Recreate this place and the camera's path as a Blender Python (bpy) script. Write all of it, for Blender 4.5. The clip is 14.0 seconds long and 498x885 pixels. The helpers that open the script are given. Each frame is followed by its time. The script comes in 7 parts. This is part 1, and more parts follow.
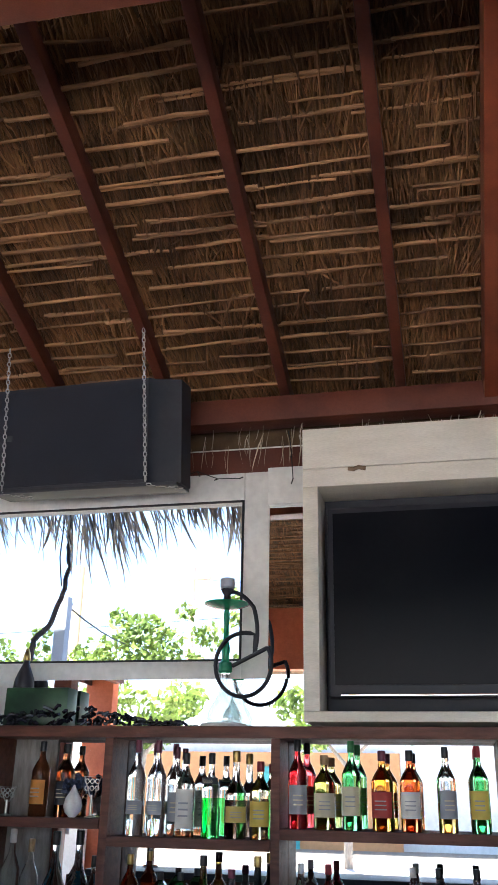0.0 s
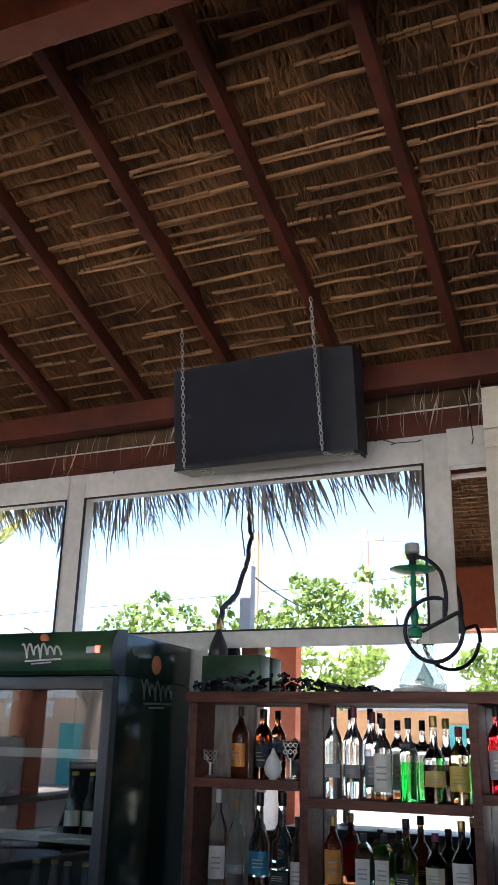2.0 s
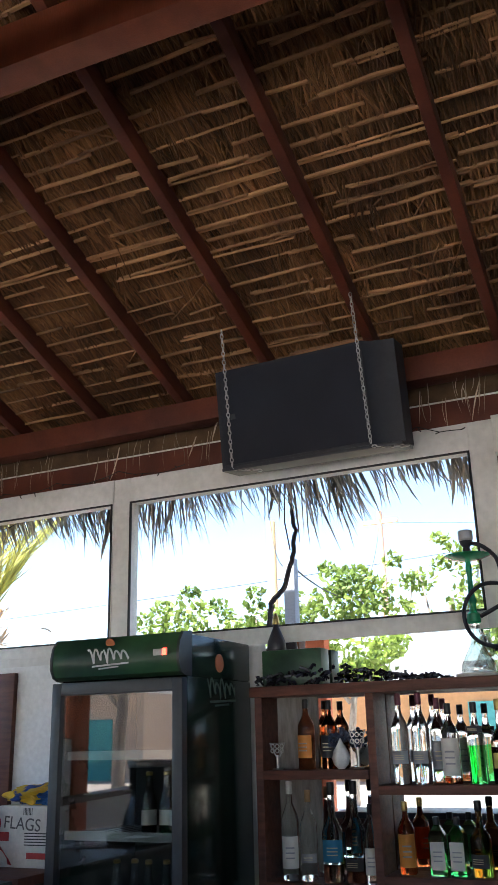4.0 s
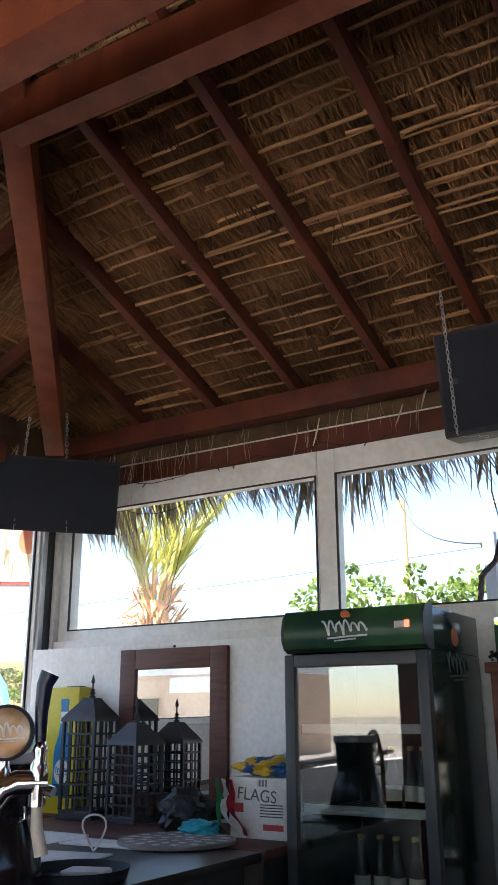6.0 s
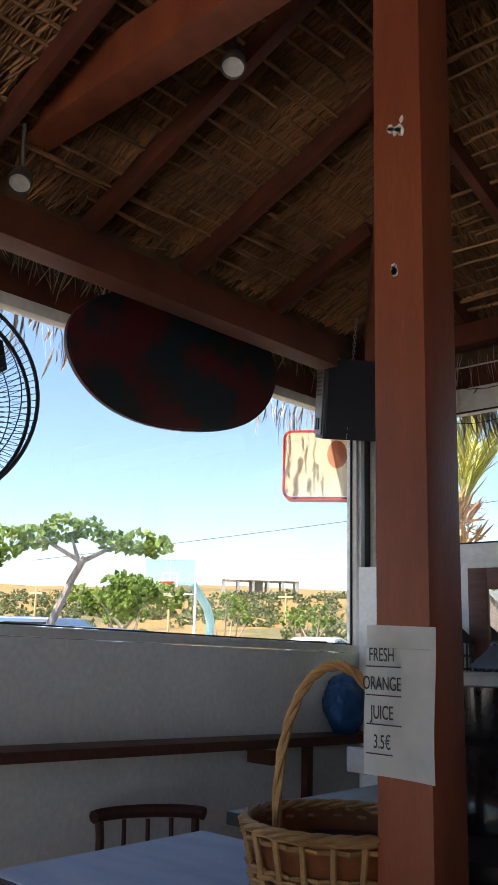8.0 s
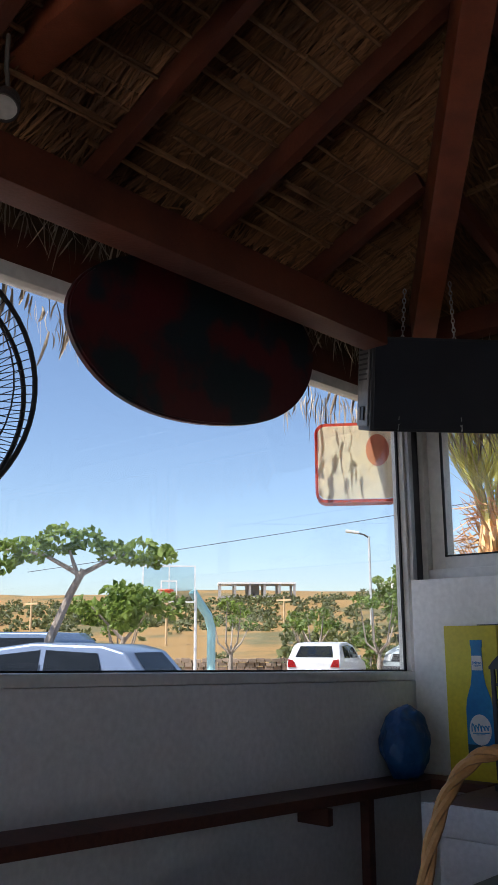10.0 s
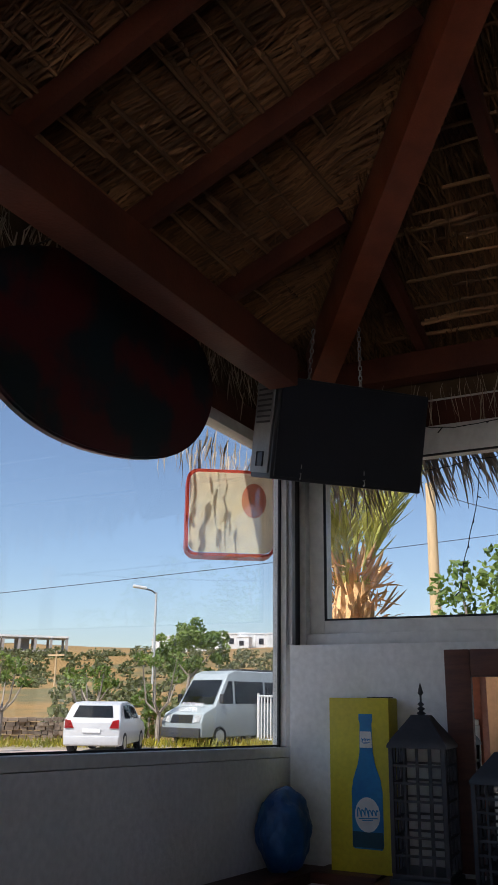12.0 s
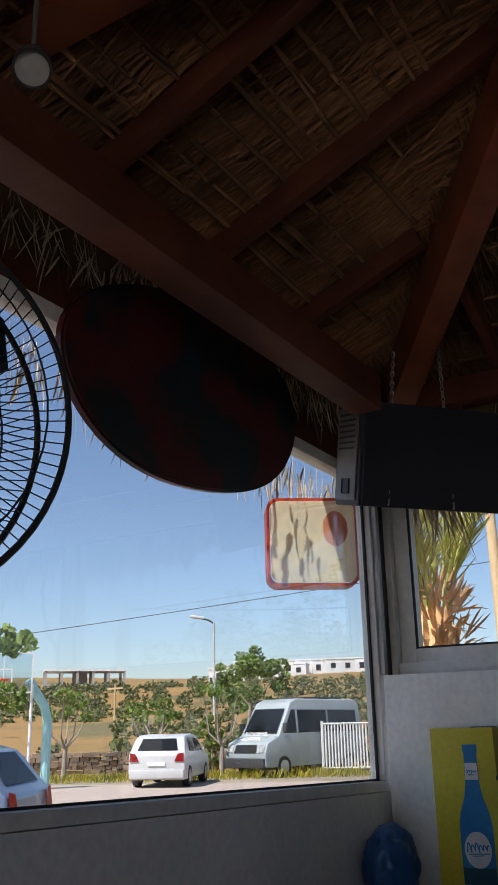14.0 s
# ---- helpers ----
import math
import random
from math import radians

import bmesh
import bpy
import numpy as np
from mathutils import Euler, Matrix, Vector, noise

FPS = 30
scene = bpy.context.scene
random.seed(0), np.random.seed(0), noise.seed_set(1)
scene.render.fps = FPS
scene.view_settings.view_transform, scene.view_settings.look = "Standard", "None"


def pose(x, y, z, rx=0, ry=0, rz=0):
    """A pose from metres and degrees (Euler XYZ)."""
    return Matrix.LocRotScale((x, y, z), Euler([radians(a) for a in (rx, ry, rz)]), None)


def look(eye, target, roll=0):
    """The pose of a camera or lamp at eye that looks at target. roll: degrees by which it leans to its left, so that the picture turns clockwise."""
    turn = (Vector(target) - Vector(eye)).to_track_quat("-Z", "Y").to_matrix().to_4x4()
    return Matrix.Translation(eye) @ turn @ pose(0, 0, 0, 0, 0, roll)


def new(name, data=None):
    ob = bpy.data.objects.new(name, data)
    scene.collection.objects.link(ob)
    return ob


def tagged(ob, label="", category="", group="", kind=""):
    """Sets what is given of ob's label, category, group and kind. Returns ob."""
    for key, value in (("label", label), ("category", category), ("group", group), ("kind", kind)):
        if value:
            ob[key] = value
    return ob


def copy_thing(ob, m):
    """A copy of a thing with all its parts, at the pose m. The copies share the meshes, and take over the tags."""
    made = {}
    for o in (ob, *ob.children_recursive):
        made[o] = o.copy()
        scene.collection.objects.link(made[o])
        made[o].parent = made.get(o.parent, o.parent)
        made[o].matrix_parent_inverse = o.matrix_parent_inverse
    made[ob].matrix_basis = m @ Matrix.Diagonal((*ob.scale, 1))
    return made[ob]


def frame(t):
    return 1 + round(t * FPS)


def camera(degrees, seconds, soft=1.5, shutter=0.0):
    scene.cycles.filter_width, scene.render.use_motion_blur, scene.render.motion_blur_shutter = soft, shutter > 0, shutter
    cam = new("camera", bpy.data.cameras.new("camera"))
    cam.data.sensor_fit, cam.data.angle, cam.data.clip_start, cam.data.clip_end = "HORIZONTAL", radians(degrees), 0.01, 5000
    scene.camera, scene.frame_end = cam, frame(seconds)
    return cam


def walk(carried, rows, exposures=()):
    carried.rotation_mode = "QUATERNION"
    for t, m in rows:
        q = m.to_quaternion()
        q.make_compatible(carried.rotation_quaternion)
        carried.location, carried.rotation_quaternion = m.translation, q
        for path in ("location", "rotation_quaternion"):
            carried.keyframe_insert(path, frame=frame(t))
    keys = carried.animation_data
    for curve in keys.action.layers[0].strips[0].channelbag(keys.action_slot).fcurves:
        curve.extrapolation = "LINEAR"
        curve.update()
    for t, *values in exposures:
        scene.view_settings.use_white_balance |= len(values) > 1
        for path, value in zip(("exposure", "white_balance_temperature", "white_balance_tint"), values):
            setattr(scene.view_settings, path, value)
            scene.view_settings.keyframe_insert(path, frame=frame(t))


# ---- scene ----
cam = camera(31.8, 14.0)
PATH = [
    (0, (0.117, 0.321, 1.337), (-0.3, 2.126, 2.089), 1.2),
    (0.5, (0.095, 0.309, 1.37), (-0.526, 2.073, 2.079), 2.1),
    (1, (0.094, 0.295, 1.383), (-0.73, 1.99, 2.054), 2.2),
    (1.5, (0.089, 0.296, 1.373), (-0.771, 1.974, 2.04), 2.1),
    (2, (0.07, 0.305, 1.362), (-0.709, 2.024, 2.025), 1.6),
    (4.5, (-0.156, 0.08, 1.395), (-0.966, 1.806, 2.0), -2.4),
    (5, (-0.242, 0.005, 1.399), (-1.08, 1.729, 1.968), -3.4),
    (5.5, (-0.369, 0.0, 1.385), (-1.273, 1.681, 1.98), -3.0),
    (6, (-0.599, 0.035, 1.375), (-1.604, 1.657, 1.974), -0.2),
    (6.5, (-0.818, -0.003, 1.363), (-1.888, 1.588, 1.933), 1.0),
    (7, (-1.02, -0.111, 1.367), (-2.189, 1.436, 1.856), 1.0),
    (7.5, (-1.302, -0.198, 1.336), (-2.623, 1.242, 1.774), 2.1),
    (10, (-2.135, 0.196, 1.463), (-3.452, 1.634, 1.909), -0.2),
    (10.5, (-2.301, 0.233, 1.472), (-3.529, 1.734, 1.963), -2.0),
    (11, (-2.478, 0.236, 1.505), (-3.555, 1.828, 2.056), -1.4),
    (11.5, (-2.601, 0.282, 1.512), (-3.607, 1.912, 2.088), 0.9),
    (12, (-2.73, 0.281, 1.511), (-3.632, 1.972, 2.079), 0.7),
    (12.5, (-2.847, 0.227, 1.527), (-3.712, 1.937, 2.101), -0.7),
    (13, (-2.883, 0.238, 1.536), (-3.792, 1.923, 2.114), -1.1),
    (13.5, (-2.869, 0.233, 1.54), (-3.85, 1.863, 2.157), -1.2),
    (14, (-2.876, 0.238, 1.537), (-3.861, 1.863, 2.162), -1.1),
]
EXPOSURES = [(0.0, 2.8, 5850, 14), (2.0, 2.4, 5950, 13), (4.5, 2.36, 6150, 12), (6.5, 2.33, 6200, 12), (7.5, 1.80, 6450, 11), (10.0, 0.86, 6100, 15), (10.5, 0.60, 6150, 15), (14.0, 0.52, 6150, 15)]
walk(cam, [(t, look(eye, target, roll)) for t, eye, target, roll in PATH], EXPOSURES)

# ---- light ----
SUN_EL, SUN_FROM = 56.0, Vector((-0.25, -0.97, 0.0)).normalized()
world = bpy.data.worlds.new("world")
scene.world = world
world.use_nodes = True
wn = world.node_tree.nodes
sky = wn.new("ShaderNodeTexSky")
sky.sky_type = "NISHITA"
sky.sun_disc = False
sky.sun_elevation = radians(SUN_EL)
sky.sun_rotation = math.atan2(SUN_FROM.x, SUN_FROM.y)
sky.air_density, sky.dust_density, sky.ozone_density = 1.0, 0.6, 1.5
wn["Background"].inputs[1].default_value = 0.095
world.node_tree.links.new(sky.outputs[0], wn["Background"].inputs[0])
sun_data = bpy.data.lights.new("sun", "SUN")
sun_data.energy, sun_data.angle, sun_data.color = 5.0, radians(0.6), (1.0, 0.95, 0.87)
sun = new("sun", sun_data)
sun_dir = SUN_FROM * math.cos(radians(SUN_EL)) + Vector((0, 0, math.sin(radians(SUN_EL))))
sun.matrix_world = look(sun_dir * 60, (0, 0, 0))


# ---- materials ----
def mat(name, colour, rough=0.6, metal=0.0, second=None, scale=8.0, stretch=(1, 1, 1), bump=0.0, fine=60.0, vary=0.0,
        island=False, coat=0.0, trans=0.0, ior=1.45, rough2=None, low=0.4, high=0.65, sheen=0.0, emit=0.0, alpha=1.0):
    """A surface with two scales of variation: broad patches towards `second`, fine grain in tone and relief."""
    m = bpy.data.materials.new(name)
    m.use_nodes = True
    nt = m.node_tree
    n, l = nt.nodes, nt.links
    b = n["Principled BSDF"]
    b.inputs["Roughness"].default_value = rough
    b.inputs["Metallic"].default_value = metal
    b.inputs["IOR"].default_value = ior
    b.inputs["Coat Weight"].default_value = coat
    b.inputs["Transmission Weight"].default_value = trans
    b.inputs["Sheen Weight"].default_value = sheen
    b.inputs["Alpha"].default_value = alpha
    if emit:
        b.inputs["Emission Color"].default_value = (*colour, 1)
        b.inputs["Emission Strength"].default_value = emit
    tc = n.new("ShaderNodeTexCoord")
    mp = n.new("ShaderNodeMapping")
    mp.inputs["Scale"].default_value = stretch
    l.new(tc.outputs["Object"], mp.inputs["Vector"])
    big = n.new("ShaderNodeTexNoise")
    big.inputs["Scale"].default_value = scale
    big.inputs["Detail"].default_value = 5
    l.new(mp.outputs[0], big.inputs["Vector"])
    ramp = n.new("ShaderNodeMapRange")
    ramp.inputs[1].default_value, ramp.inputs[2].default_value = low, high
    l.new(big.outputs[0], ramp.inputs[0])
    mix = n.new("ShaderNodeMix")
    mix.data_type = "RGBA"
    second = second or tuple(c * 0.8 for c in colour)
    mix.inputs[6].default_value, mix.inputs[7].default_value = (*colour, 1), (*second, 1)
    l.new(ramp.outputs[0], mix.inputs[0])
    small = n.new("ShaderNodeTexNoise")
    small.inputs["Scale"].default_value = fine
    small.inputs["Detail"].default_value = 3
    l.new(mp.outputs[0], small.inputs["Vector"])
    hsv = n.new("ShaderNodeHueSaturation")
    l.new(mix.outputs[2], hsv.inputs["Color"])
    tone = n.new("ShaderNodeMapRange")
    tone.inputs[3].default_value, tone.inputs[4].default_value = 0.82, 1.18
    l.new(small.outputs[0], tone.inputs[0])
    last = tone.outputs[0]
    if vary:
        src = n.new("ShaderNodeNewGeometry").outputs["Random Per Island"] if island else n.new("ShaderNodeObjectInfo").outputs["Random"]
        r = n.new("ShaderNodeMapRange")
        r.inputs[3].default_value, r.inputs[4].default_value = 1 - vary, 1 + vary
        l.new(src, r.inputs[0])
        mul = n.new("ShaderNodeMath")
        mul.operation = "MULTIPLY"
        l.new(r.outputs[0], mul.inputs[0]), l.new(last, mul.inputs[1])
        last = mul.outputs[0]
    l.new(last, hsv.inputs["Value"])
    l.new(hsv.outputs[0], b.inputs["Base Color"])
    if rough2 is not None:
        rr = n.new("ShaderNodeMapRange")
        rr.inputs[3].default_value, rr.inputs[4].default_value = rough, rough2
        l.new(big.outputs[0], rr.inputs[0])
        l.new(rr.outputs[0], b.inputs["Roughness"])
    if bump:
        bp = n.new("ShaderNodeBump")
        bp.inputs["Strength"].default_value = bump
        bp.inputs["Distance"].default_value = 0.01
        l.new(small.outputs[0], bp.inputs["Height"])
        l.new(bp.outputs[0], b.inputs["Normal"])
    return m


def glass(name, colour=(1, 1, 1), rough=0.0, ior=1.45):
    m = bpy.data.materials.new(name)
    m.use_nodes = True
    b = m.node_tree.nodes["Principled BSDF"]
    b.inputs["Base Color"].default_value = (*colour, 1)
    b.inputs["Roughness"].default_value = rough
    b.inputs["Transmission Weight"].default_value = 1.0
    b.inputs["IOR"].default_value = ior
    return m


def pane_glass(name, tint=(1, 1, 1), gloss=1.0, base=0.02):
    """Thin sheet glass: clear, with a mirror coat by the angle of view."""
    m = bpy.data.materials.new(name)
    m.use_nodes = True
    n, l = m.node_tree.nodes, m.node_tree.links
    n.remove(n["Principled BSDF"])
    tr, gl, mx, lw, pw, mr = (n.new("ShaderNode" + k) for k in ("BsdfTransparent", "BsdfGlossy", "MixShader", "LayerWeight", "Math", "MapRange"))
    lw.inputs["Blend"].default_value = 0.5
    pw.operation = "POWER"
    pw.inputs[1].default_value = 4.0
    mr.inputs[3].default_value, mr.inputs[4].default_value = base, 0.8
    l.new(lw.outputs["Facing"], pw.inputs[0]), l.new(pw.outputs[0], mr.inputs[0])
    tr.inputs[0].default_value = (*tint, 1)
    gl.inputs["Roughness"].default_value = 0.01
    gl.inputs["Color"].default_value = (gloss, gloss, gloss, 1)
    l.new(mr.outputs[0], mx.inputs[0]), l.new(tr.outputs[0], mx.inputs[1]), l.new(gl.outputs[0], mx.inputs[2])
    l.new(mx.outputs[0], n["Material Output"].inputs[0])
    return m


M_STRAW = mat("straw", (0.29, 0.140, 0.055), 0.8, second=(0.115, 0.052, 0.021), scale=3, vary=0.45, island=True, fine=120)
M_REED = mat("reed", (0.33, 0.170, 0.075), 0.7, second=(0.17, 0.080, 0.034), scale=5, vary=0.35, island=True, fine=150, bump=0.2)
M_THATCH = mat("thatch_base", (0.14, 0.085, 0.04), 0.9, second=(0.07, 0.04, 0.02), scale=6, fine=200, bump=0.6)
M_FRINGE = mat("dry_palm", (0.56, 0.48, 0.37), 0.8, second=(0.36, 0.29, 0.20), scale=6, vary=0.35, island=True)
M_RAFTER = mat("rafter_paint", (0.125, 0.032, 0.015), 0.5, second=(0.075, 0.019, 0.010), scale=4, stretch=(1, 1, 1), fine=90, bump=0.15, rough2=0.65)
M_POST = mat("post_paint", (0.235, 0.060, 0.025), 0.38, second=(0.175, 0.043, 0.019), scale=3, stretch=(3, 3, 0.5), fine=60, bump=0.12, rough2=0.55)
M_WALL = mat("white_plaster", (0.80, 0.80, 0.79), 0.8, second=(0.72, 0.72, 0.70), scale=2.5, fine=40, bump=0.12)
M_FRAME = mat("white_aluminium", (0.74, 0.73, 0.70), 0.42, second=(0.66, 0.65, 0.61), scale=5, fine=30)
M_GREYFRAME = mat("grey_rail", (0.45, 0.45, 0.45), 0.4, second=(0.35, 0.35, 0.35), scale=6, metal=0.3)
M_DARKFRAME = mat("dark_jamb", (0.05, 0.05, 0.055), 0.5, second=(0.035, 0.035, 0.04), scale=6)
M_SEAL = mat("black_seal", (0.02, 0.02, 0.02), 0.6)
M_PANE = pane_glass("window_glass", (0.97, 0.98, 0.98))
M_MIRROR = mat("mirror_silver", (0.86, 0.87, 0.86), 0.01, metal=1.0, second=(0.84, 0.85, 0.84), scale=2)
M_FLOOR = mat("floor_tile", (0.50, 0.40, 0.32), 0.5, second=(0.28, 0.20, 0.15), scale=2, fine=30, bump=0.1)
M_DARKWOOD = mat("dark_brown_wood", (0.115, 0.038, 0.022), 0.5, second=(0.075, 0.025, 0.016), scale=6, stretch=(1, 8, 8), fine=70, bump=0.2)
M_SHELFWOOD = mat("shelf_wood", (0.16, 0.062, 0.040), 0.5, second=(0.09, 0.033, 0.022), scale=7, stretch=(1, 6, 6), fine=70, bump=0.25)
M_BLACK = mat("black_plastic", (0.013, 0.015, 0.022), 0.45, second=(0.022, 0.023, 0.029), scale=9, rough2=0.6)
M_SCREEN = mat("tv_screen", (0.004, 0.005, 0.008), 0.32, ior=1.2, second=(0.010, 0.011, 0.014), scale=2)
M_CHROME = mat("chrome", (0.78, 0.78, 0.78), 0.07, metal=1.0, second=(0.7, 0.7, 0.7), scale=10)
M_STEEL = mat("steel_chain", (0.42, 0.42, 0.42), 0.4, metal=1.0, second=(0.3, 0.28, 0.26), scale=30)
M_TERRA = mat("terracotta_paint", (0.55, 0.16, 0.07), 0.75, second=(0.48, 0.13, 0.06), scale=2, fine=40, bump=0.1)


# ---- mesh helpers ----
def box(bm, x0, x1, y0, y1, z0, z1, bevel=0.0, m=None):
    ret = bmesh.ops.create_cube(bm, size=1.0)
    vs = ret["verts"]
    bmesh.ops.scale(bm, vec=(x1 - x0, y1 - y0, z1 - z0), verts=vs)
    bmesh.ops.translate(bm, vec=((x0 + x1) / 2, (y0 + y1) / 2, (z0 + z1) / 2), verts=vs)
    if bevel:
        es = list({e for v in vs for e in v.link_edges})
        out = bmesh.ops.bevel(bm, geom=es, offset=bevel, segments=2, affect="EDGES", profile=0.6)
        vs = list({v for f in out["faces"] for v in f.verts} | {v for v in vs if v.is_valid})
    if m is not None:
        bmesh.ops.transform(bm, matrix=m, verts=vs)
    return vs


def lathe(bm, profile, segs=20, m=None, cap=True):
    """profile: (radius, z) pairs from the bottom up, turned round z."""
    rings = []
    for r, z in profile:
        rings.append([bm.verts.new((r * math.cos(2 * math.pi * i / segs), r * math.sin(2 * math.pi * i / segs), z)) for i in range(segs)])
    for a, b in zip(rings, rings[1:]):
        for i in range(segs):
            bm.faces.new((a[i], a[(i + 1) % segs], b[(i + 1) % segs], b[i]))
    if cap:
        bm.faces.new(list(reversed(rings[0])))
        bm.faces.new(rings[-1])
    vs = [v for r in rings for v in r]
    if m is not None:
        bmesh.ops.transform(bm, matrix=m, verts=vs)
    return vs


def tube(bm, pts, r, segs=8, r1=None, closed=False):
    """A round tube along pts; r may run to r1."""
    pts = [Vector(p) for p in pts]
    n = len(pts)
    rings = []
    up = None
    for i, p in enumerate(pts):
        a = pts[(i - 1) % n] if closed or i else p
        b = pts[(i + 1) % n] if closed or i < n - 1 else p
        d = (b - a).normalized()
        if up is None:
            up = Vector((0, 0, 1)) if abs(d.z) < 0.9 else Vector((1, 0, 0))
        s = d.cross(up)
        if s.length < 1e-4:
            s = d.cross(Vector((0.3, 0.8, 0.5)))
        s.normalize()
        up = s.cross(d).normalized()
        rad = r if r1 is None else r + (r1 - r) * i / max(1, n - 1)
        rings.append([bm.verts.new(p + (s * math.cos(2 * math.pi * k / segs) + up * math.sin(2 * math.pi * k / segs)) * rad) for k in range(segs)])
    pairs = list(zip(rings, rings[1:])) + ([(rings[-1], rings[0])] if closed else [])
    for a, b in pairs:
        for k in range(segs):
            bm.faces.new((a[k], a[(k + 1) % segs], b[(k + 1) % segs], b[k]))
    if not closed:
        bm.faces.new(list(reversed(rings[0])))
        bm.faces.new(rings[-1])


def prism(bm, outline, depth, m=None):
    """An outline of (x, y) pulled up by depth along z."""
    lo = [bm.verts.new((x, y, 0)) for x, y in outline]
    hi = [bm.verts.new((x, y, depth)) for x, y in outline]
    n = len(lo)
    bm.faces.new(list(reversed(lo)))
    bm.faces.new(hi)
    for i in range(n):
        bm.faces.new((lo[i], lo[(i + 1) % n], hi[(i + 1) % n], hi[i]))
    if m is not None:
        bmesh.ops.transform(bm, matrix=m, verts=lo + hi)
    return lo + hi


def finish(name, bm, material, smooth=True):
    me = bpy.data.meshes.new(name)
    bmesh.ops.recalc_face_normals(bm, faces=bm.faces)
    bm.to_mesh(me)
    bm.free()
    me.materials.append(material)
    if smooth:
        me.polygons.foreach_set("use_smooth", [True] * len(me.polygons))
        me.set_sharp_from_angle(angle=radians(35))
    return me


def part(name, bm, material, parent=None, label=""):
    ob = new(name, finish(name, bm, material))
    if parent is not None:
        ob.parent = parent
    return tagged(ob, label)


def solo(name, bm, material, label="", category="", kind="", group=""):
    return tagged(new(name, finish(name, bm, material)), label, category, group, kind)


def thing(name, label, category, group="", kind=""):
    return tagged(new(name), label, category, group, kind)


def block(name, x0, x1, y0, y1, z0, z1, material, parent=None, bevel=0.0, label=""):
    bm = bmesh.new()
    box(bm, x0, x1, y0, y1, z0, z1, bevel)
    return part(name, bm, material, parent, label)


def setting(name, boxes, material, label, category, bevel=0.0):
    bm = bmesh.new()
    for b in boxes:
        box(bm, *b, bevel=bevel)
    return solo(name, bm, material, label, category, "structure")


def raw_mesh(name, verts, faces, material):
    me = bpy.data.meshes.new(name)
    me.from_pydata(verts, [], faces)
    me.materials.append(material)
    return me


# ---- the room ----
XW, YN = -4.40, 3.77          # inner faces of the west and north walls
XE, YS = 5.2, -3.6
setting("floor", [(XW - 0.2, XE, YS, 4.08, -0.12, 0.0)], M_FLOOR, "brown tiled floor of the bar", "floor")
setting("wall_north", [(-4.378, -2.40, YN, 4.08, 0, 1.745), (-2.40, XE, 3.93, 4.08, 0, 1.79), (1.3, XE, 3.93, 4.08, 1.79, 2.86)],
        M_WALL, "white plastered wall below the windows", "wall")
west = setting("wall_west", [(XW - 0.17, XW, 0.40, 4.08, 0, 1.288)], M_WALL, "white plastered parapet wall below the wide window", "wall")
# Unseen dark end wall, added to keep light off the post and west roof.
setting("wall_east", [(XE, XE + 0.2, YS, 4.08, 0, 3.3)], M_DARKWOOD, "plain dark end wall added unseen to keep eastern light out", "wall")
south = setting("wall_south", [(XW - 0.17, XE, YS - 0.2, YS, 2.85, 3.62), (XW - 0.17, XW + 0.2, YS - 0.2, YS, 0, 2.85), (1.9, 2.15, YS - 0.2, YS, 0, 2.85), (XE - 0.3, XE, YS - 0.2, YS, 0, 2.85)],
                M_TERRA, "terracotta painted lintel and piers of the open front", "wall")


def window(name, x0, x1, z0, z1, y0, y1, fw, label, extra=()):
    w = thing(name, label, "window", kind="structure")
    for b in ((x0, x0 + fw[0], y0, y1, z0, z1), (x1 - fw[1], x1, y0, y1, z0, z1)):
        block("window_frame", *b, M_FRAME, w, 0.004)
    block("window_frame", x0 + fw[0], x1 - fw[1], y0, y1, z0, z0 + fw[2], M_FRAME, w, 0.004)
    block("window_frame", x0 + fw[0], x1 - fw[1], y0, y1, z1 - fw[3], z1, M_FRAME, w, 0.004)
    p = block("pane", x0 + fw[0] - 0.005, x1 - fw[1] + 0.005, (y0 + y1) / 2 - 0.003, (y0 + y1) / 2 + 0.003, z0 + fw[2] - 0.005, z1 - fw[3] + 0.005, M_PANE, w)
    p.visible_shadow = False
    for b in extra:
        block("window_frame", *b, M_FRAME, w, 0.003)
    gx0, gx1, gz0, gz1, yy = x0 + fw[0], x1 - fw[1], z0 + fw[2], z1 - fw[3], y0 - 0.002
    bm = bmesh.new()
    for b in ((gx0, gx0 + 0.010, yy, yy + 0.01, gz0, gz1), (gx1 - 0.010, gx1, yy, yy + 0.01, gz0, gz1), (gx0, gx1, yy, yy + 0.01, gz0, gz0 + 0.008), (gx0, gx1, yy, yy + 0.01, gz1 - 0.008, gz1)):
        box(bm, *b)
    part("seal", bm, M_SEAL, w, "black rubber seal")
    return w


window("window_1", -4.36, -2.605, 1.75, 2.70, 3.94, 4.03, (0.072, 0.006, 0.11, 0.13), "sliding window with white aluminium frame looking on a palm",
       extra=((-4.392, -4.362, 3.90, 4.03, 1.75, 2.70), (-4.36, -2.60, 3.905, 3.938, 1.75, 1.80)))
window("window_2", -2.605, -0.62, 1.79, 2.70, 3.945, 4.035, (0.098, 0.115, 0.075, 0.13), "fixed window with white aluminium frame above the bar shelves")

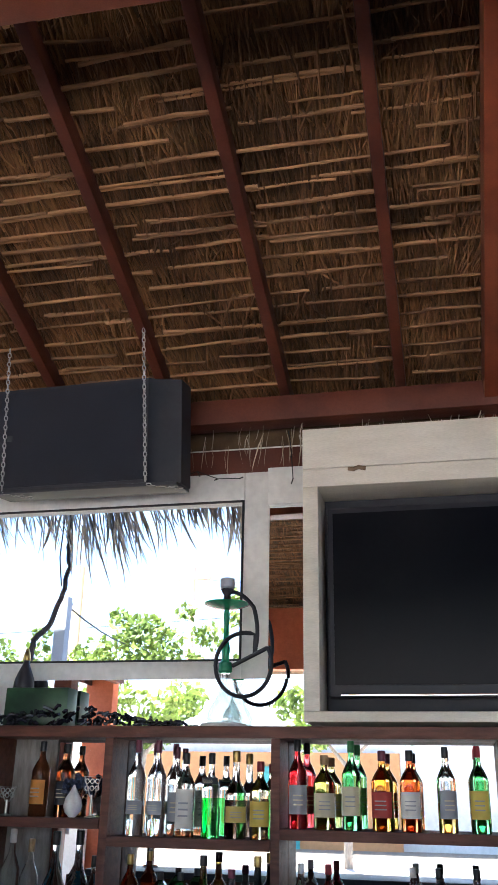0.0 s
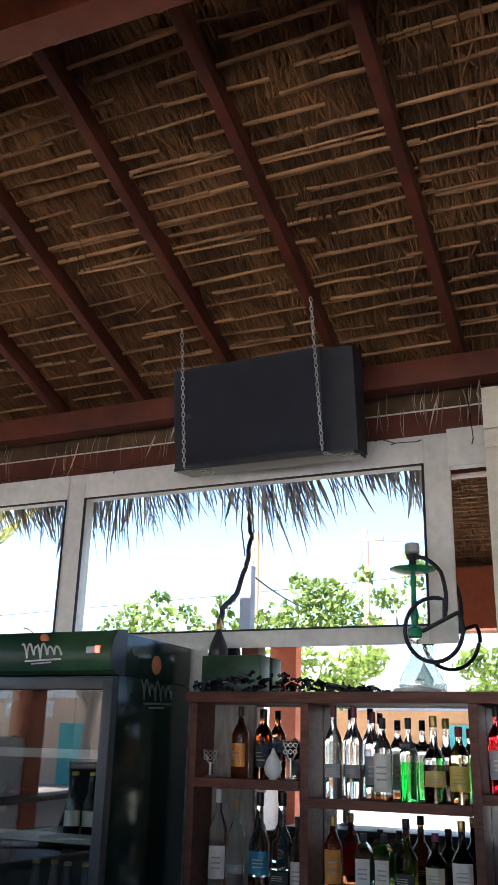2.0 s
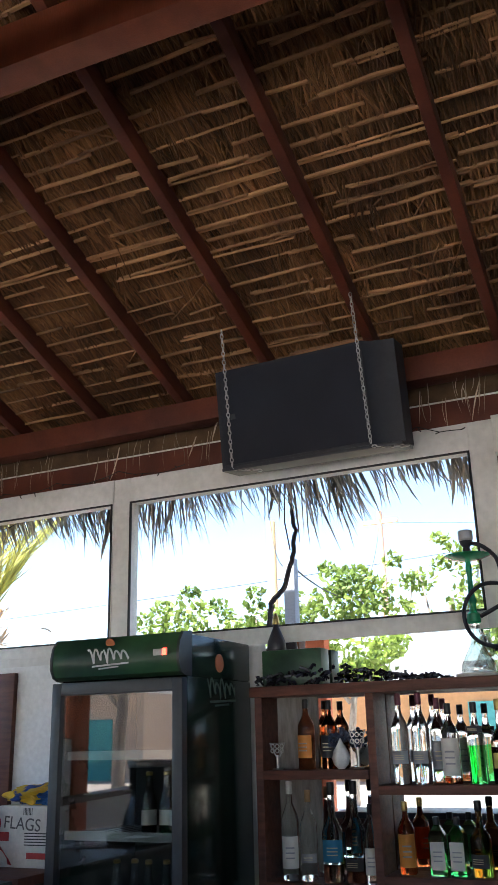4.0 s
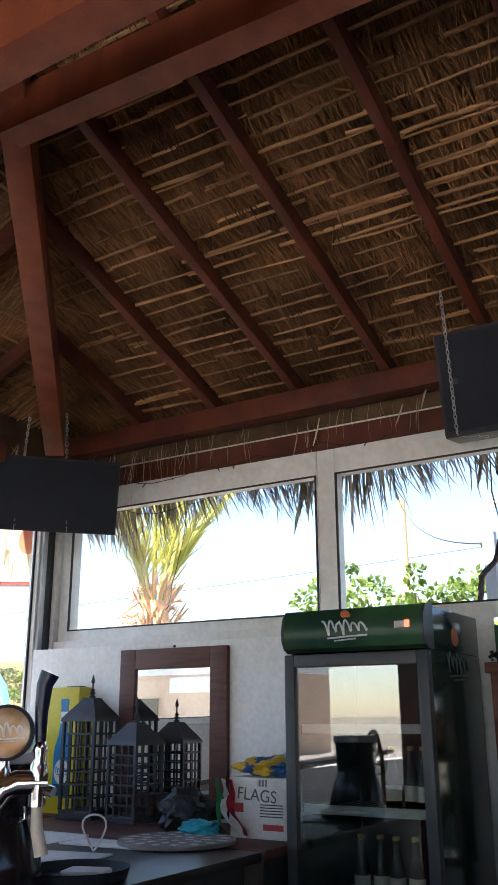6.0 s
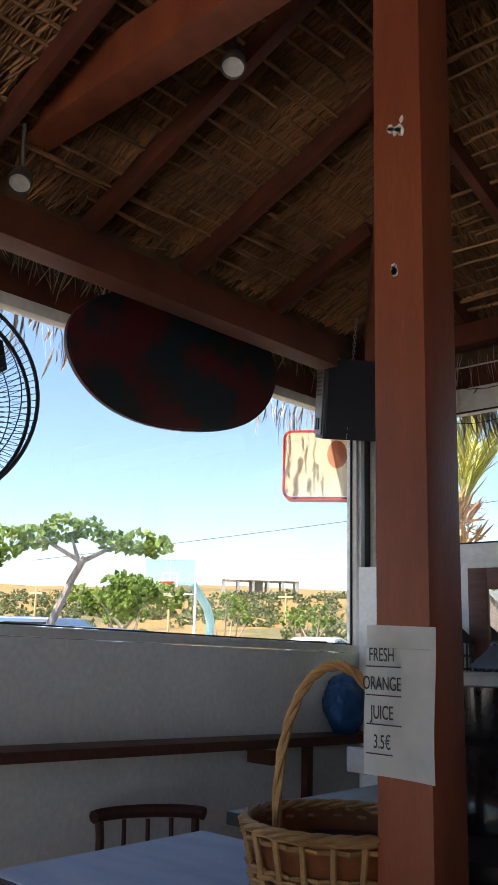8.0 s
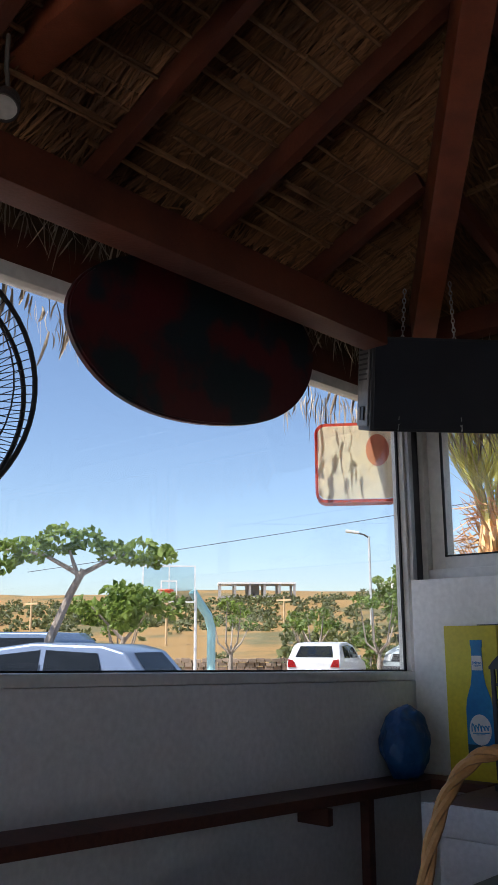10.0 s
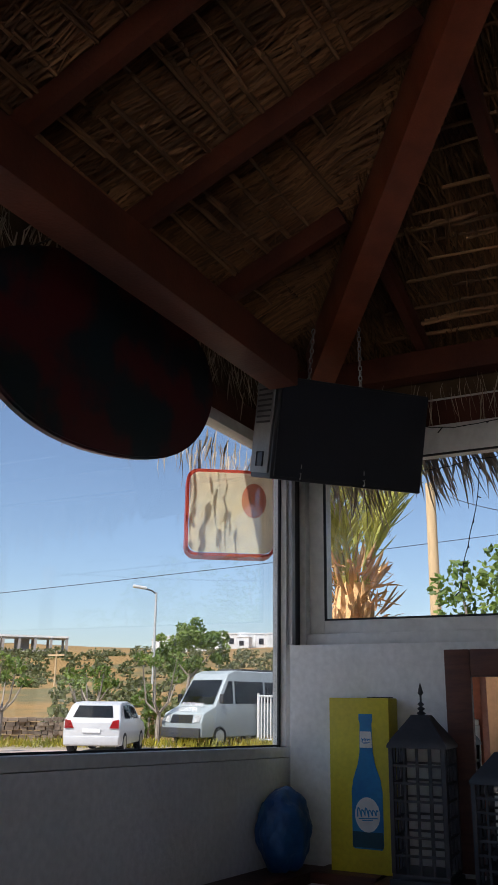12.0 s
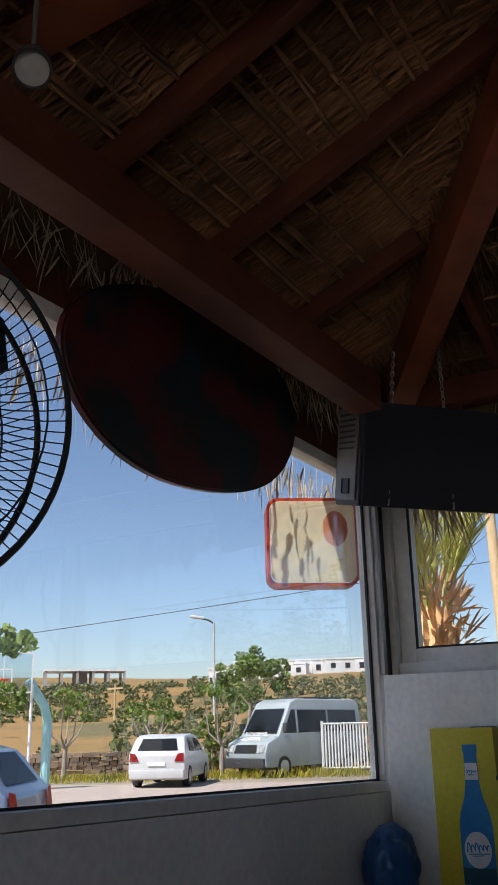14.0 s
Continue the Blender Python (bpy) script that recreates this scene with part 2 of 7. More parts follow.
# wide west window: one long sheet of glass
win3 = thing("window_3", "wide west window with a white frame and one long sheet of glass", "window", kind="structure")
block("window_frame", XW - 0.07, XW - 0.004, 0.40, 3.835, 1.29, 1.33, M_FRAME, win3, 0.004)
block("window_frame", XW - 0.07, XW - 0.004, 3.785, 3.835, 1.3305, 2.5795, M_FRAME, win3, 0.004)
block("window_frame", XW - 0.07, XW - 0.004, 0.40, 3.835, 2.58, 2.63, M_FRAME, win3, 0.004)
block("window_frame", XW - 0.004, XW + 0.018, 3.80, 3.835, 1.75, 2.63, M_GREYFRAME, win3, 0.004, "grey side rail")
block("pane", XW - 0.048, XW - 0.042, 0.40, 3.795, 1.325, 2.585, M_PANE, win3).visible_shadow = False
bm = bmesh.new()
box(bm, XW - 0.041, XW - 0.031, 3.773, 3.7845, 1.33, 2.58)
box(bm, XW - 0.041, XW - 0.031, 0.40, 3.78, 1.331, 1.338)
part("seal", bm, M_SEAL, win3, "black rubber seal")


def sag(ob, slope, above):
    """The west side settles towards the corner: lift what lies above that height, by the distance from the corner."""
    for v in ob.data.vertices:
        if v.co.z > above:
            v.co.z += slope * (3.78 - v.co.y)


sag(west, 0.022, 1.0)
for o in win3.children:
    for v in o.data.vertices:
        if v.co.z < 1.4:
            v.co.z += 0.022 * (3.78 - v.co.y)
# Unseen low wall, added to stop ground light bouncing onto the ceiling.
setting("wall_low", [(XW - 0.17, XW, YS, 0.199, 0, 0.95)], M_WALL, "low white wall added unseen in the open bay to cut ground bounce", "wall")
setting("pier_west", [(XW - 0.17, XW + 0.02, 0.20, 0.399, 0, 2.86)], M_TERRA, "terracotta painted pier at the end of the west window", "pier", 0.004)
setting("corner_post", [(XW - 0.085, XW + 0.005, 3.836, 4.06, 1.746, 2.72)], M_DARKFRAME, "dark metal corner post between the two windows", "post", 0.004)

# strip of mirror and white jamb beside the television cabinet
setting("trim_jamb", [(-0.62, -0.45, 3.90, 3.94, 2.53, 2.70), (-0.62, 1.3, 3.96, 4.08, 1.79, 2.70)], M_FRAME, "white painted panel beside the window", "panel", 0.002)
setting("mirror_strip", [(-0.616, -0.44, 3.93, 3.955, 1.61, 2.53)], M_MIRROR, "narrow upright mirror strip beside the window", "mirror")
setting("mirror_wall", [(-1.74, 1.6, 3.915, 3.928, 0.80, 1.787)], M_MIRROR, "mirror covering the wall behind the bottle shelves", "mirror")

# fascia and plates
setting("fascia", [(XW - 0.17, XE, 4.0, 4.04, 2.70, 2.835), (XW - 0.14, XW - 0.10, YS, 4.0, 2.66, 2.80)], M_RAFTER, "dark red painted fascia board above the windows", "fascia", 0.003)
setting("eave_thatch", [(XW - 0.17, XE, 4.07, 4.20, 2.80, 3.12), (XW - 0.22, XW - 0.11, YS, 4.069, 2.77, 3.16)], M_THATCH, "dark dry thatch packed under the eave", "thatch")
# White strip stands in for the line of daylight over the fascia.
setting("trim", [(XW - 0.17, XE, 4.045, 4.06, 2.84, 2.86)], M_FRAME, "thin white strip painted in for the daylight gap above the fascia", "trim")
setting("plate_north", [(XW - 0.10, XE, 3.885, 3.995, 2.925, 3.045)], M_RAFTER, "dark red painted wall plate carrying the rafters", "beam", 0.006)
setting("plate_west", [(-4.17, -4.05, YS, 3.15, 2.675, 2.815)], M_RAFTER, "dark red painted wall plate carrying the west rafters", "beam", 0.006)


# ---- roof ----
SN, SW = 0.335, 0.41


def z_north(y):
    return 3.297 + SN * (3.473 - y)


def z_west(x):
    return 3.775 + SW * (x + 2.92)


def hip_x(y):
    return -2.92 + (z_north(y) - 3.775) / SW


def hip_y(x):
    return 3.473 - (z_west(x) - 3.297) / SN


RIDGE = -0.7
ZR = z_north(RIDGE)
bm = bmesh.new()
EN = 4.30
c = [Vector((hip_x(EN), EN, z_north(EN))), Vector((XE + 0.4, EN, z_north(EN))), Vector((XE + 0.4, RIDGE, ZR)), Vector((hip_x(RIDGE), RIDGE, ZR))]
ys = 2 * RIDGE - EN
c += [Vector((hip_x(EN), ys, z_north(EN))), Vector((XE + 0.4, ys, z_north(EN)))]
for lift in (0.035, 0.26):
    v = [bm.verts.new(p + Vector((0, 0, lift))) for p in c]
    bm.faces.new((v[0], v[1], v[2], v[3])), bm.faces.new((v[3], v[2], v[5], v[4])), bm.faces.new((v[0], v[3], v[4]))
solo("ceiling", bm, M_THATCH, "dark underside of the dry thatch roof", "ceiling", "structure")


def slope_frame(kind):
    """Origin at the eave, unit vectors along the eave, up the slope and out of the underside."""
    if kind == "north":
        up = Vector((0, -1, SN)).normalized()
        return Vector((0, 3.79, z_north(3.79))), Vector((1, 0, 0)), up, Vector((0, -SN, -1)).normalized()
    if kind == "south":
        return Vector((0, 2 * RIDGE - 3.79, z_north(3.79))), Vector((1, 0, 0)), Vector((0, 1, SN)).normalized(), Vector((0, SN, -1)).normalized()
    up = Vector((1, 0, SW)).normalized()
    return Vector((-4.30, 0, z_west(-4.30))), Vector((0, 1, 0)), up, Vector((SW, 0, -1)).normalized()


def straw(kind, a0, a1, u0, u1, count, seed):
    rng = np.random.default_rng(seed)
    o, ax, up, nn = slope_frame(kind)
    verts, faces = [], []
    for i in range(count):
        a, u = rng.uniform(a0, a1), rng.uniform(u0, u1)
        p = o + ax * a + up * u
        if kind == "north" and p.x < hip_x(p.y) - 0.03 or kind == "west" and p.y > hip_y(p.x) + 0.03:
            continue
        clump = noise.noise(Vector((a * 5, u * 7, seed))) * 0.35
        ang = rng.normal(0, 0.15) + clump * 0.8 + (rng.uniform(-0.9, 0.9) if rng.random() < 0.03 else 0)
        ln = rng.uniform(0.08, 0.26)
        w = rng.uniform(0.0018, 0.0052)
        d = up * math.cos(ang) + ax * math.sin(ang)
        s = ax * math.cos(ang) - up * math.sin(ang)
        off = rng.uniform(-0.034, 0.010) + clump * 0.05
        p = p + nn * off
        q = p + d * ln + nn * rng.uniform(-0.014, 0.010)
        k = len(verts)
        for e in (p, q):
            verts += [e - s * w, e + s * w, e + nn * w * 1.3]
        faces += [(k, k + 2, k + 5, k + 3), (k + 2, k + 1, k + 4, k + 5)]
    return verts, faces


def reeds(kind, a0, a1, bays, u0, u1, seed):
    """Cane battens tied across the rafters, in overlapping lengths."""
    rng = np.random.default_rng(seed)
    o, ax, up, nn = slope_frame(kind)
    verts, faces = [], []
    u = u0
    while u < u1:
        a = a0 - rng.uniform(0, 0.4)
        while a < a1:
            ln = rng.uniform(0.35, 1.0)
            for _ in range(int(rng.choice([1, 1, 1, 2]))):
                r = rng.uniform(0.005, 0.0105)
                du, tilt = rng.normal(0, 0.008), rng.normal(0, 0.012)
                ln2 = ln * rng.uniform(0.6, 1.05)
                st = a + rng.uniform(-0.05, 0.1)
                depth = rng.uniform(0.006, 0.020)
                ring = []
                segs = 4
                for j in range(segs + 1):
                    t = j / segs
                    p = o + ax * (st + ln2 * t) + up * (u + du + tilt * (t - 0.5) + rng.normal(0, 0.002)) + nn * depth
                    ring.append(p)
                mid = ring[segs // 2]
                if kind == "north" and ring[0].x < hip_x(mid.y) or kind == "west" and ring[-1].y > hip_y(mid.x):
                    continue
                k = len(verts)
                rr = r
                for j, p in enumerate(ring):
                    rr = r * rng.uniform(0.9, 1.1)
                    for q in range(6):
                        verts.append(p + (up * math.cos(q * math.pi / 3) + nn * math.sin(q * math.pi / 3)) * rr)
                for j in range(segs):
                    for q in range(6):
                        faces.append((k + j * 6 + q, k + j * 6 + (q + 1) % 6, k + (j + 1) * 6 + (q + 1) % 6, k + (j + 1) * 6 + q))
                faces.append(tuple(range(k, k + 6)))
                faces.append(tuple(range(k + segs * 6, k + segs * 6 + 6)))
            a += ln * rng.uniform(0.70, 1.0)
        u += rng.uniform(0.070, 0.098)
    return verts, faces


for kind, span, rise, n in (("north", (-4.5, 1.6), (-0.35, 3.0), 60000), ("west", (0.2, 3.95), (-0.25, 2.6), 34000), ("south", (-3.0, 3.0), (1.2, 4.2), 15000)):
    v, f = straw(kind, *span, *rise, n, {"north": 3, "west": 4, "south": 5}[kind])
    tagged(new("ceiling_straw", raw_mesh("ceiling_straw", v, f, M_STRAW)), "golden brown dry straw of the thatch, seen from below", "thatch", kind="stuff")
    v, f = reeds(kind, *span, None, *{"north": (-0.15, 2.9), "west": (-0.10, 2.5), "south": (1.2, 4.1)}[kind], {"north": 7, "west": 8, "south": 9}[kind])
    tagged(new("ceiling_reed", raw_mesh("ceiling_reed", v, f, M_REED)), "pale cane battens tied across the thatch", "batten", kind="stuff")


def beam(name, p0, p1, w, h, material, label, category="beam", bevel=0.006):
    """A sawn timber whose top edge runs from p0 to p1."""
    p0, p1 = Vector(p0), Vector(p1)
    d = p1 - p0
    bm = bmesh.new()
    box(bm, 0, d.length, -w / 2, w / 2, -h, 0, bevel)
    ob = solo(name, bm, material, label, category, "structure")
    x = d.normalized()
    y = Vector((0, 0, 1)).cross(x).normalized()
    z = x.cross(y)
    ob.matrix_world = Matrix((x, y, z)).transposed().to_4x4()
    ob.matrix_world.translation = p0
    return ob


RAFT_X = [-3.78, -3.24, -2.71, -2.18, -1.63, -1.10, -0.545, -0.02]
for x in RAFT_X:
    y_top = max(RIDGE, hip_y(x) + 0.05)
    beam("rafter", (x, 4.15, z_north(4.15) - 0.012), (x, y_top, z_north(y_top) - 0.012), 0.046, 0.086, M_RAFTER, "dark red painted rafter under the thatch", "rafter")
beam("rafter", (0.40, 4.15, z_north(4.15) - 0.03), (0.40, RIDGE, ZR - 0.03), 0.13, 0.16, M_POST, "heavy red painted main rafter under the thatch", "rafter")
for y in (3.13, 2.49, 1.90, 1.31, 0.72, 0.13, -0.46, -1.05):
    x_top = hip_x(max(y, RIDGE)) - 0.05
    beam("rafter", (-4.50, y, z_west(-4.50) - 0.012), (x_top, y, z_west(x_top) - 0.012), 0.050, 0.090, M_RAFTER, "dark red painted rafter under the thatch", "rafter")
beam("hip_rafter", (-4.184, 3.65, 3.015), (-1.764, 0.60, 4.297), 0.110, 0.19, M_POST, "heavy red painted hip rafter at the roof corner", "rafter")
beam("collar_beam", (-2.84, 1.955, 3.635), (XE, 1.955, 3.36), 0.11, 0.175, M_POST, "red painted collar beam under the rafters", "beam")
beam("tie_beam", (XW - 0.1, 1.49, 3.385), (XE, 1.49, 3.50), 0.135, 0.18, M_POST, "thick red painted tie beam resting on a post", "beam")
post = setting("post", [(-2.645, -2.512, 1.425, 1.56, 0, 3.235)], M_POST, "square red painted timber post with chipped paint", "post", 0.006)

# ---- ground and distance ----
M_GROUND = mat("dry_ground", (0.30, 0.25, 0.18), 0.9, second=(0.22, 0.18, 0.12), scale=0.12, fine=3, bump=0.2)
bm = bmesh.new()
for x0, x1, y0, y1 in ((-1500, XW - 0.17, -1500, 1500), (XW - 0.17, 1500, 4.08, 1500), (XE + 0.2, 1500, -1500, 4.08), (XW - 0.17, XE + 0.2, -1500, YS - 0.2)):
    v = [bm.verts.new(p) for p in ((x0, y0, 0), (x1, y0, 0), (x1, y1, 0), (x0, y1, 0))]
    bm.faces.new(v)
bmesh.ops.remove_doubles(bm, verts=bm.verts, dist=0.001)
# Dark unseen ground strips, added to cut sunlight bounced up into the roof.
M_DARKGROUND = mat("dark_unseen_ground", (0.13, 0.10, 0.07), 0.95, second=(0.09, 0.07, 0.05), scale=1.5, fine=20, bump=0.3)
setting("ground_bed", [(-9.0, XW - 0.171, -12, 12, -0.05, 0.006), (XW - 0.171, 9, 4.081, 12, -0.05, 0.005)], M_DARKGROUND, "dark ground strips added unseen round the bar to cut bounced light", "soil")
solo("ground", bm, M_GROUND, "dry pale earth and gravel of the car park", "ground", "structure")

# ---- things of the bar ----
M_TEXT = mat("print_black", (0.03, 0.03, 0.03), 0.7)
M_PAPER = mat("white_paper", (0.82, 0.81, 0.78), 0.6, second=(0.76, 0.75, 0.72), scale=6, fine=20)
M_GREENSIGN = mat("fridge_green", (0.012, 0.040, 0.024), 0.3, second=(0.045, 0.12, 0.045), scale=2.4, fine=30)
M_GREENDARK = mat("fridge_side_green", (0.006, 0.017, 0.013), 0.16, second=(0.012, 0.032, 0.022), scale=2.5, fine=30)
M_DARKGREY = mat("fridge_frame_grey", (0.045, 0.05, 0.055), 0.4, second=(0.035, 0.038, 0.042), scale=5)
M_ORANGE = mat("logo_orange", (0.62, 0.18, 0.07), 0.5)
M_SILVER = mat("logo_silver", (0.55, 0.56, 0.55), 0.4)
M_REDLED = mat("red_led", (1.0, 0.04, 0.02), 0.4, emit=2.5)
M_DOORGLASS = pane_glass("fridge_door_glass", (0.86, 0.89, 0.87), 1.0, 0.13)
M_WIRE = mat("black_cable", (0.02, 0.02, 0.02), 0.6)
M_CLEAR = glass("clear_glass", (0.96, 0.98, 0.97))
LIQ = {
    "clear": M_CLEAR,
    "green": glass("green_liquid", (0.16, 0.92, 0.22)),
    "greenglass": glass("green_bottle_glass", (0.28, 0.78, 0.36)),
    "amber": glass("amber_liquid", (0.90, 0.50, 0.12)),
    "whisky": glass("whisky_liquid", (0.95, 0.68, 0.25)),
    "red": glass("red_liquid", (0.85, 0.10, 0.12)),
    "redorange": glass("red_orange_liquid", (0.92, 0.28, 0.10)),
    "brown": glass("brown_bottle_glass", (0.42, 0.16, 0.07)),
    "dark": glass("dark_liquid", (0.16, 0.09, 0.07)),
    "gold": glass("pale_gold_liquid", (0.95, 0.88, 0.58)),
    "olive": glass("olive_bottle_glass", (0.66, 0.66, 0.28)),
}
M_ORANGEOPQ = mat("orange_syrup", (0.62, 0.12, 0.04), 0.25)
M_CAPS = {k: mat("cap_" + k, c, r, m) for k, c, r, m in (
    ("black", (0.02, 0.02, 0.02), 0.4, 0), ("red", (0.35, 0.02, 0.03), 0.4, 0), ("gold", (0.6, 0.42, 0.14), 0.35, 0.8),
    ("white", (0.75, 0.75, 0.73), 0.5, 0), ("wine", (0.16, 0.03, 0.06), 0.4, 0), ("cork", (0.45, 0.30, 0.16), 0.8, 0), ("green", (0.03, 0.22, 0.06), 0.4, 0))}
M_LABELS = {k: mat("label_" + k, c, 0.55, second=tuple(v * 0.85 for v in c), scale=30) for k, c in (
    ("white", (0.74, 0.72, 0.66)), ("cream", (0.66, 0.58, 0.40)), ("black", (0.04, 0.04, 0.05)), ("gold", (0.62, 0.47, 0.13)),
    ("yellow", (0.70, 0.52, 0.10)), ("orange", (0.68, 0.28, 0.05)), ("blue", (0.04, 0.25, 0.42)), ("grey", (0.35, 0.36, 0.38)), ("red", (0.45, 0.05, 0.04)))}


for _m in LIQ.values():
    _m.node_tree.nodes["Principled BSDF"].inputs["IOR"].default_value = 1.30


def bottle(x, y, z, h, r, liquid, cap, label, text, fill=1.0, shoulder=0.62, neck=0.30, square=False, lab=(0.16, 0.48), band=None):
    """A bottle of height h and radius r; fill is the part of the body that holds liquid."""
    ob = thing("bottle", text, "bottle", "bottles on the bar shelves")
    ob.location = (x, y, z)
    ob.rotation_euler = (0, 0, random.uniform(-0.3, 0.3))
    segs = 4 if square else 18
    k = 1.28 if square else 1.0
    turn = pose(0, 0, 0, 0, 0, 45 if square else 0)
    body = [(r * 0.93, 0.0), (r, 0.006), (r, h * shoulder * 0.96), (r * 0.97, h * shoulder), (r * 0.72, h * (shoulder + 0.07)), (r * neck * 1.25, h * (shoulder + 0.15)),
            (r * neck, h * 0.84), (r * neck, h * 0.90)]
    body = [(a * k, b) for a, b in body]
    cut = h * shoulder * fill
    bm = bmesh.new()
    if fill >= 1.0:
        lathe(bm, body, segs, turn)
        part("glass", bm, LIQ[liquid], ob)
    else:
        lathe(bm, [(r * k * 0.985, cut + 0.0006)] + [(a * 0.995, b) for a, b in body if b > cut + 0.002], segs, turn)
        part("glass", bm, M_CLEAR, ob)
        bm = bmesh.new()
        lathe(bm, [(a, b) for a, b in body if b < cut] + [(r * k, cut)], segs, turn)
        part("liquid", bm, LIQ[liquid], ob)
    bm = bmesh.new()
    nr = r * neck * k * (1 if not square else 0.8)
    lathe(bm, [(nr * 1.18, h * 0.865), (nr * 1.22, h * 0.87), (nr * 1.22, h * 0.985), (nr * 1.1, h)], 14)
    part("cap", bm, M_CAPS[cap], ob)
    for lb, (lo, hi) in ((label, lab),) + (((band, (lab[1] + 0.03, lab[1] + 0.09)),) if band else ()):
        bm = bmesh.new()
        n = 9
        half = math.radians(62)
        cols = []
        for i in range(n + 1):
            if square:
                p = Vector(((i / n - 0.5) * 2 * r * k * 0.62, -r * k * 0.7071 - 0.0012, 0))
            else:
                a = -math.pi / 2 - half + 2 * half * i / n
                p = Vector((math.cos(a), math.sin(a), 0)) * (r + 0.0012)
            cols.append((bm.verts.new(p + Vector((0, 0, h * lo))), bm.verts.new(p + Vector((0, 0, h * hi)))))
        for a, b in zip(cols, cols[1:]):
            bm.faces.new((a[0], b[0], b[1], a[1]))
        part("label", bm, M_LABELS[lb], ob)
        if not band or lb == label:
            bm = bmesh.new()
            rr = (r + 0.0022) if not square else r * k * 0.7071 + 0.0024
            for row in (0.30, 0.46, 0.62):
                wd = r * (0.5 if row != 0.5 else 0.75)
                box(bm, -wd, wd, -rr - 0.0004 + (0 if row != 0.5 else 0), -rr * 0.86, h * (lo + (hi - lo) * row), h * (lo + (hi - lo) * (row + 0.045)))
            part("print", bm, M_LABELS["grey" if lb not in ("black", "blue", "grey") else "cream"], ob)
    return ob


# shelf unit
shelf = thing("bar_shelf", "dark brown stained wooden bottle shelf against the mirror", "shelf")
SX = [-1.722, -1.226, -0.562, 0.262, 1.10]
block("top_board", -1.74, 1.5, 3.72, 3.912, 1.545, 1.588, M_SHELFWOOD, shelf, 0.004)
for x in SX:
    block("upright", x, x + 0.034, 3.735, 3.91, 0.45, 1.5445, M_SHELFWOOD, shelf, 0.003)
for i, zs in enumerate((1.25, 1.192, 1.232, 1.232)):
    block("shelf_board", SX[i] + 0.035, SX[i + 1] - 0.001, 3.725, 3.91, zs - 0.036, zs, M_SHELFWOOD, shelf, 0.003)
for i, zs in enumerate((0.830, 0.868, 0.868, 0.868)):
    block("shelf_board", SX[i] + 0.035, SX[i + 1] - 0.001, 3.725, 3.91, zs - 0.036, zs, M_SHELFWOOD, shelf, 0.003)
# Grey grained strip before the mirror, put in for a reflection of shutters.
block("back_strip", -1.69, -1.50, 3.905, 3.914, 0.85, 1.545, mat("reflected_board", (0.32, 0.30, 0.27), 0.7, second=(0.22, 0.20, 0.18), scale=9, stretch=(6, 6, 1), fine=80, bump=0.2), shelf)

Z1, Z2, Z3, ZL1, ZL2 = 1.251, 1.193, 1.233, 0.831, 0.869
for a in (
    (-0.472, 3.80, Z3, 0.312, 0.036, "red", "black", "grey", "dark red liqueur bottle with grey label"),
    (-0.373, 3.81, Z3, 0.258, 0.041, "olive", "cork", "cream", "squat olive glass bottle with cream label"),
    (-0.270, 3.80, Z3, 0.308, 0.036, "greenglass", "green", "cream", "green glass whisky bottle with cream label"),
    (-0.156, 3.80, Z3, 0.275, 0.041, "amber", "wine", "red", "amber rum bottle with a dark label"),
    (-0.055, 3.80, Z3, 0.277, 0.038, "redorange", "black", "white", "red orange bitters bottle with white label"),
    (0.189, 3.80, Z3, 0.294, 0.035, "greenglass", "red", "yellow", "green glass bottle with yellow label"),
    (0.330, 3.80, Z3, 0.300, 0.037, "whisky", "black", "cream", "golden whisky bottle with cream label"),
    (-1.514, 3.80, Z1, 0.281, 0.036, "brown", "black", "orange", "brown brandy bottle with orange label"),
    (-1.425, 3.84, Z1, 0.274, 0.036, "brown", "black", "black", "brown brandy bottle with black label"),
    (-0.614, 3.80, Z2, 0.272, 0.040, "gold", "red", "yellow", "pale tequila bottle with yellow label and red cap"),
):
    bottle(*a)
bottle(0.074, 3.80, Z3, 0.290, 0.034, "whisky", "black", "grey", "clear bottle half full of amber whisky", fill=0.55)
bottle(-1.108, 3.80, Z2, 0.346, 0.035, "clear", "wine", "grey", "clear vodka bottle with dark red cap", fill=1.0, lab=(0.22, 0.36))
bottle(-1.024, 3.80, Z2, 0.346, 0.035, "clear", "wine", "grey", "clear vodka bottle with dark red cap", fill=1.0, lab=(0.22, 0.36))
bottle(-0.965, 3.86, Z2, 0.325, 0.033, "clear", "wine", "grey", "clear gin bottle behind the others", fill=1.0)
bottle(-0.908, 3.80, Z2, 0.300, 0.037, "brown", "black", "white", "clear liqueur bottle with white label", fill=0.12, lab=(0.10, 0.56))
bottle(-0.806, 3.80, Z2, 0.301, 0.036, "green", "black", "black", "clear bottle two thirds full of bright green liqueur", fill=0.80, lab=(0.62, 0.70), shoulder=0.58)
bottle(-0.709, 3.80, Z2, 0.310, 0.042, "dark", "gold", "gold", "squat dark coffee liqueur bottle with gold label", fill=0.86, shoulder=0.50, lab=(0.18, 0.36))
bottle(-1.603, 3.80, ZL1, 0.374, 0.036, "clear", "white", "white", "tall clear syrup bottle with white label", lab=(0.12, 0.44))
bottle(-1.522, 3.80, ZL1, 0.340, 0.035, "clear", "cork", "grey", "clear spirit bottle with worn label", lab=(0.2, 0.3))
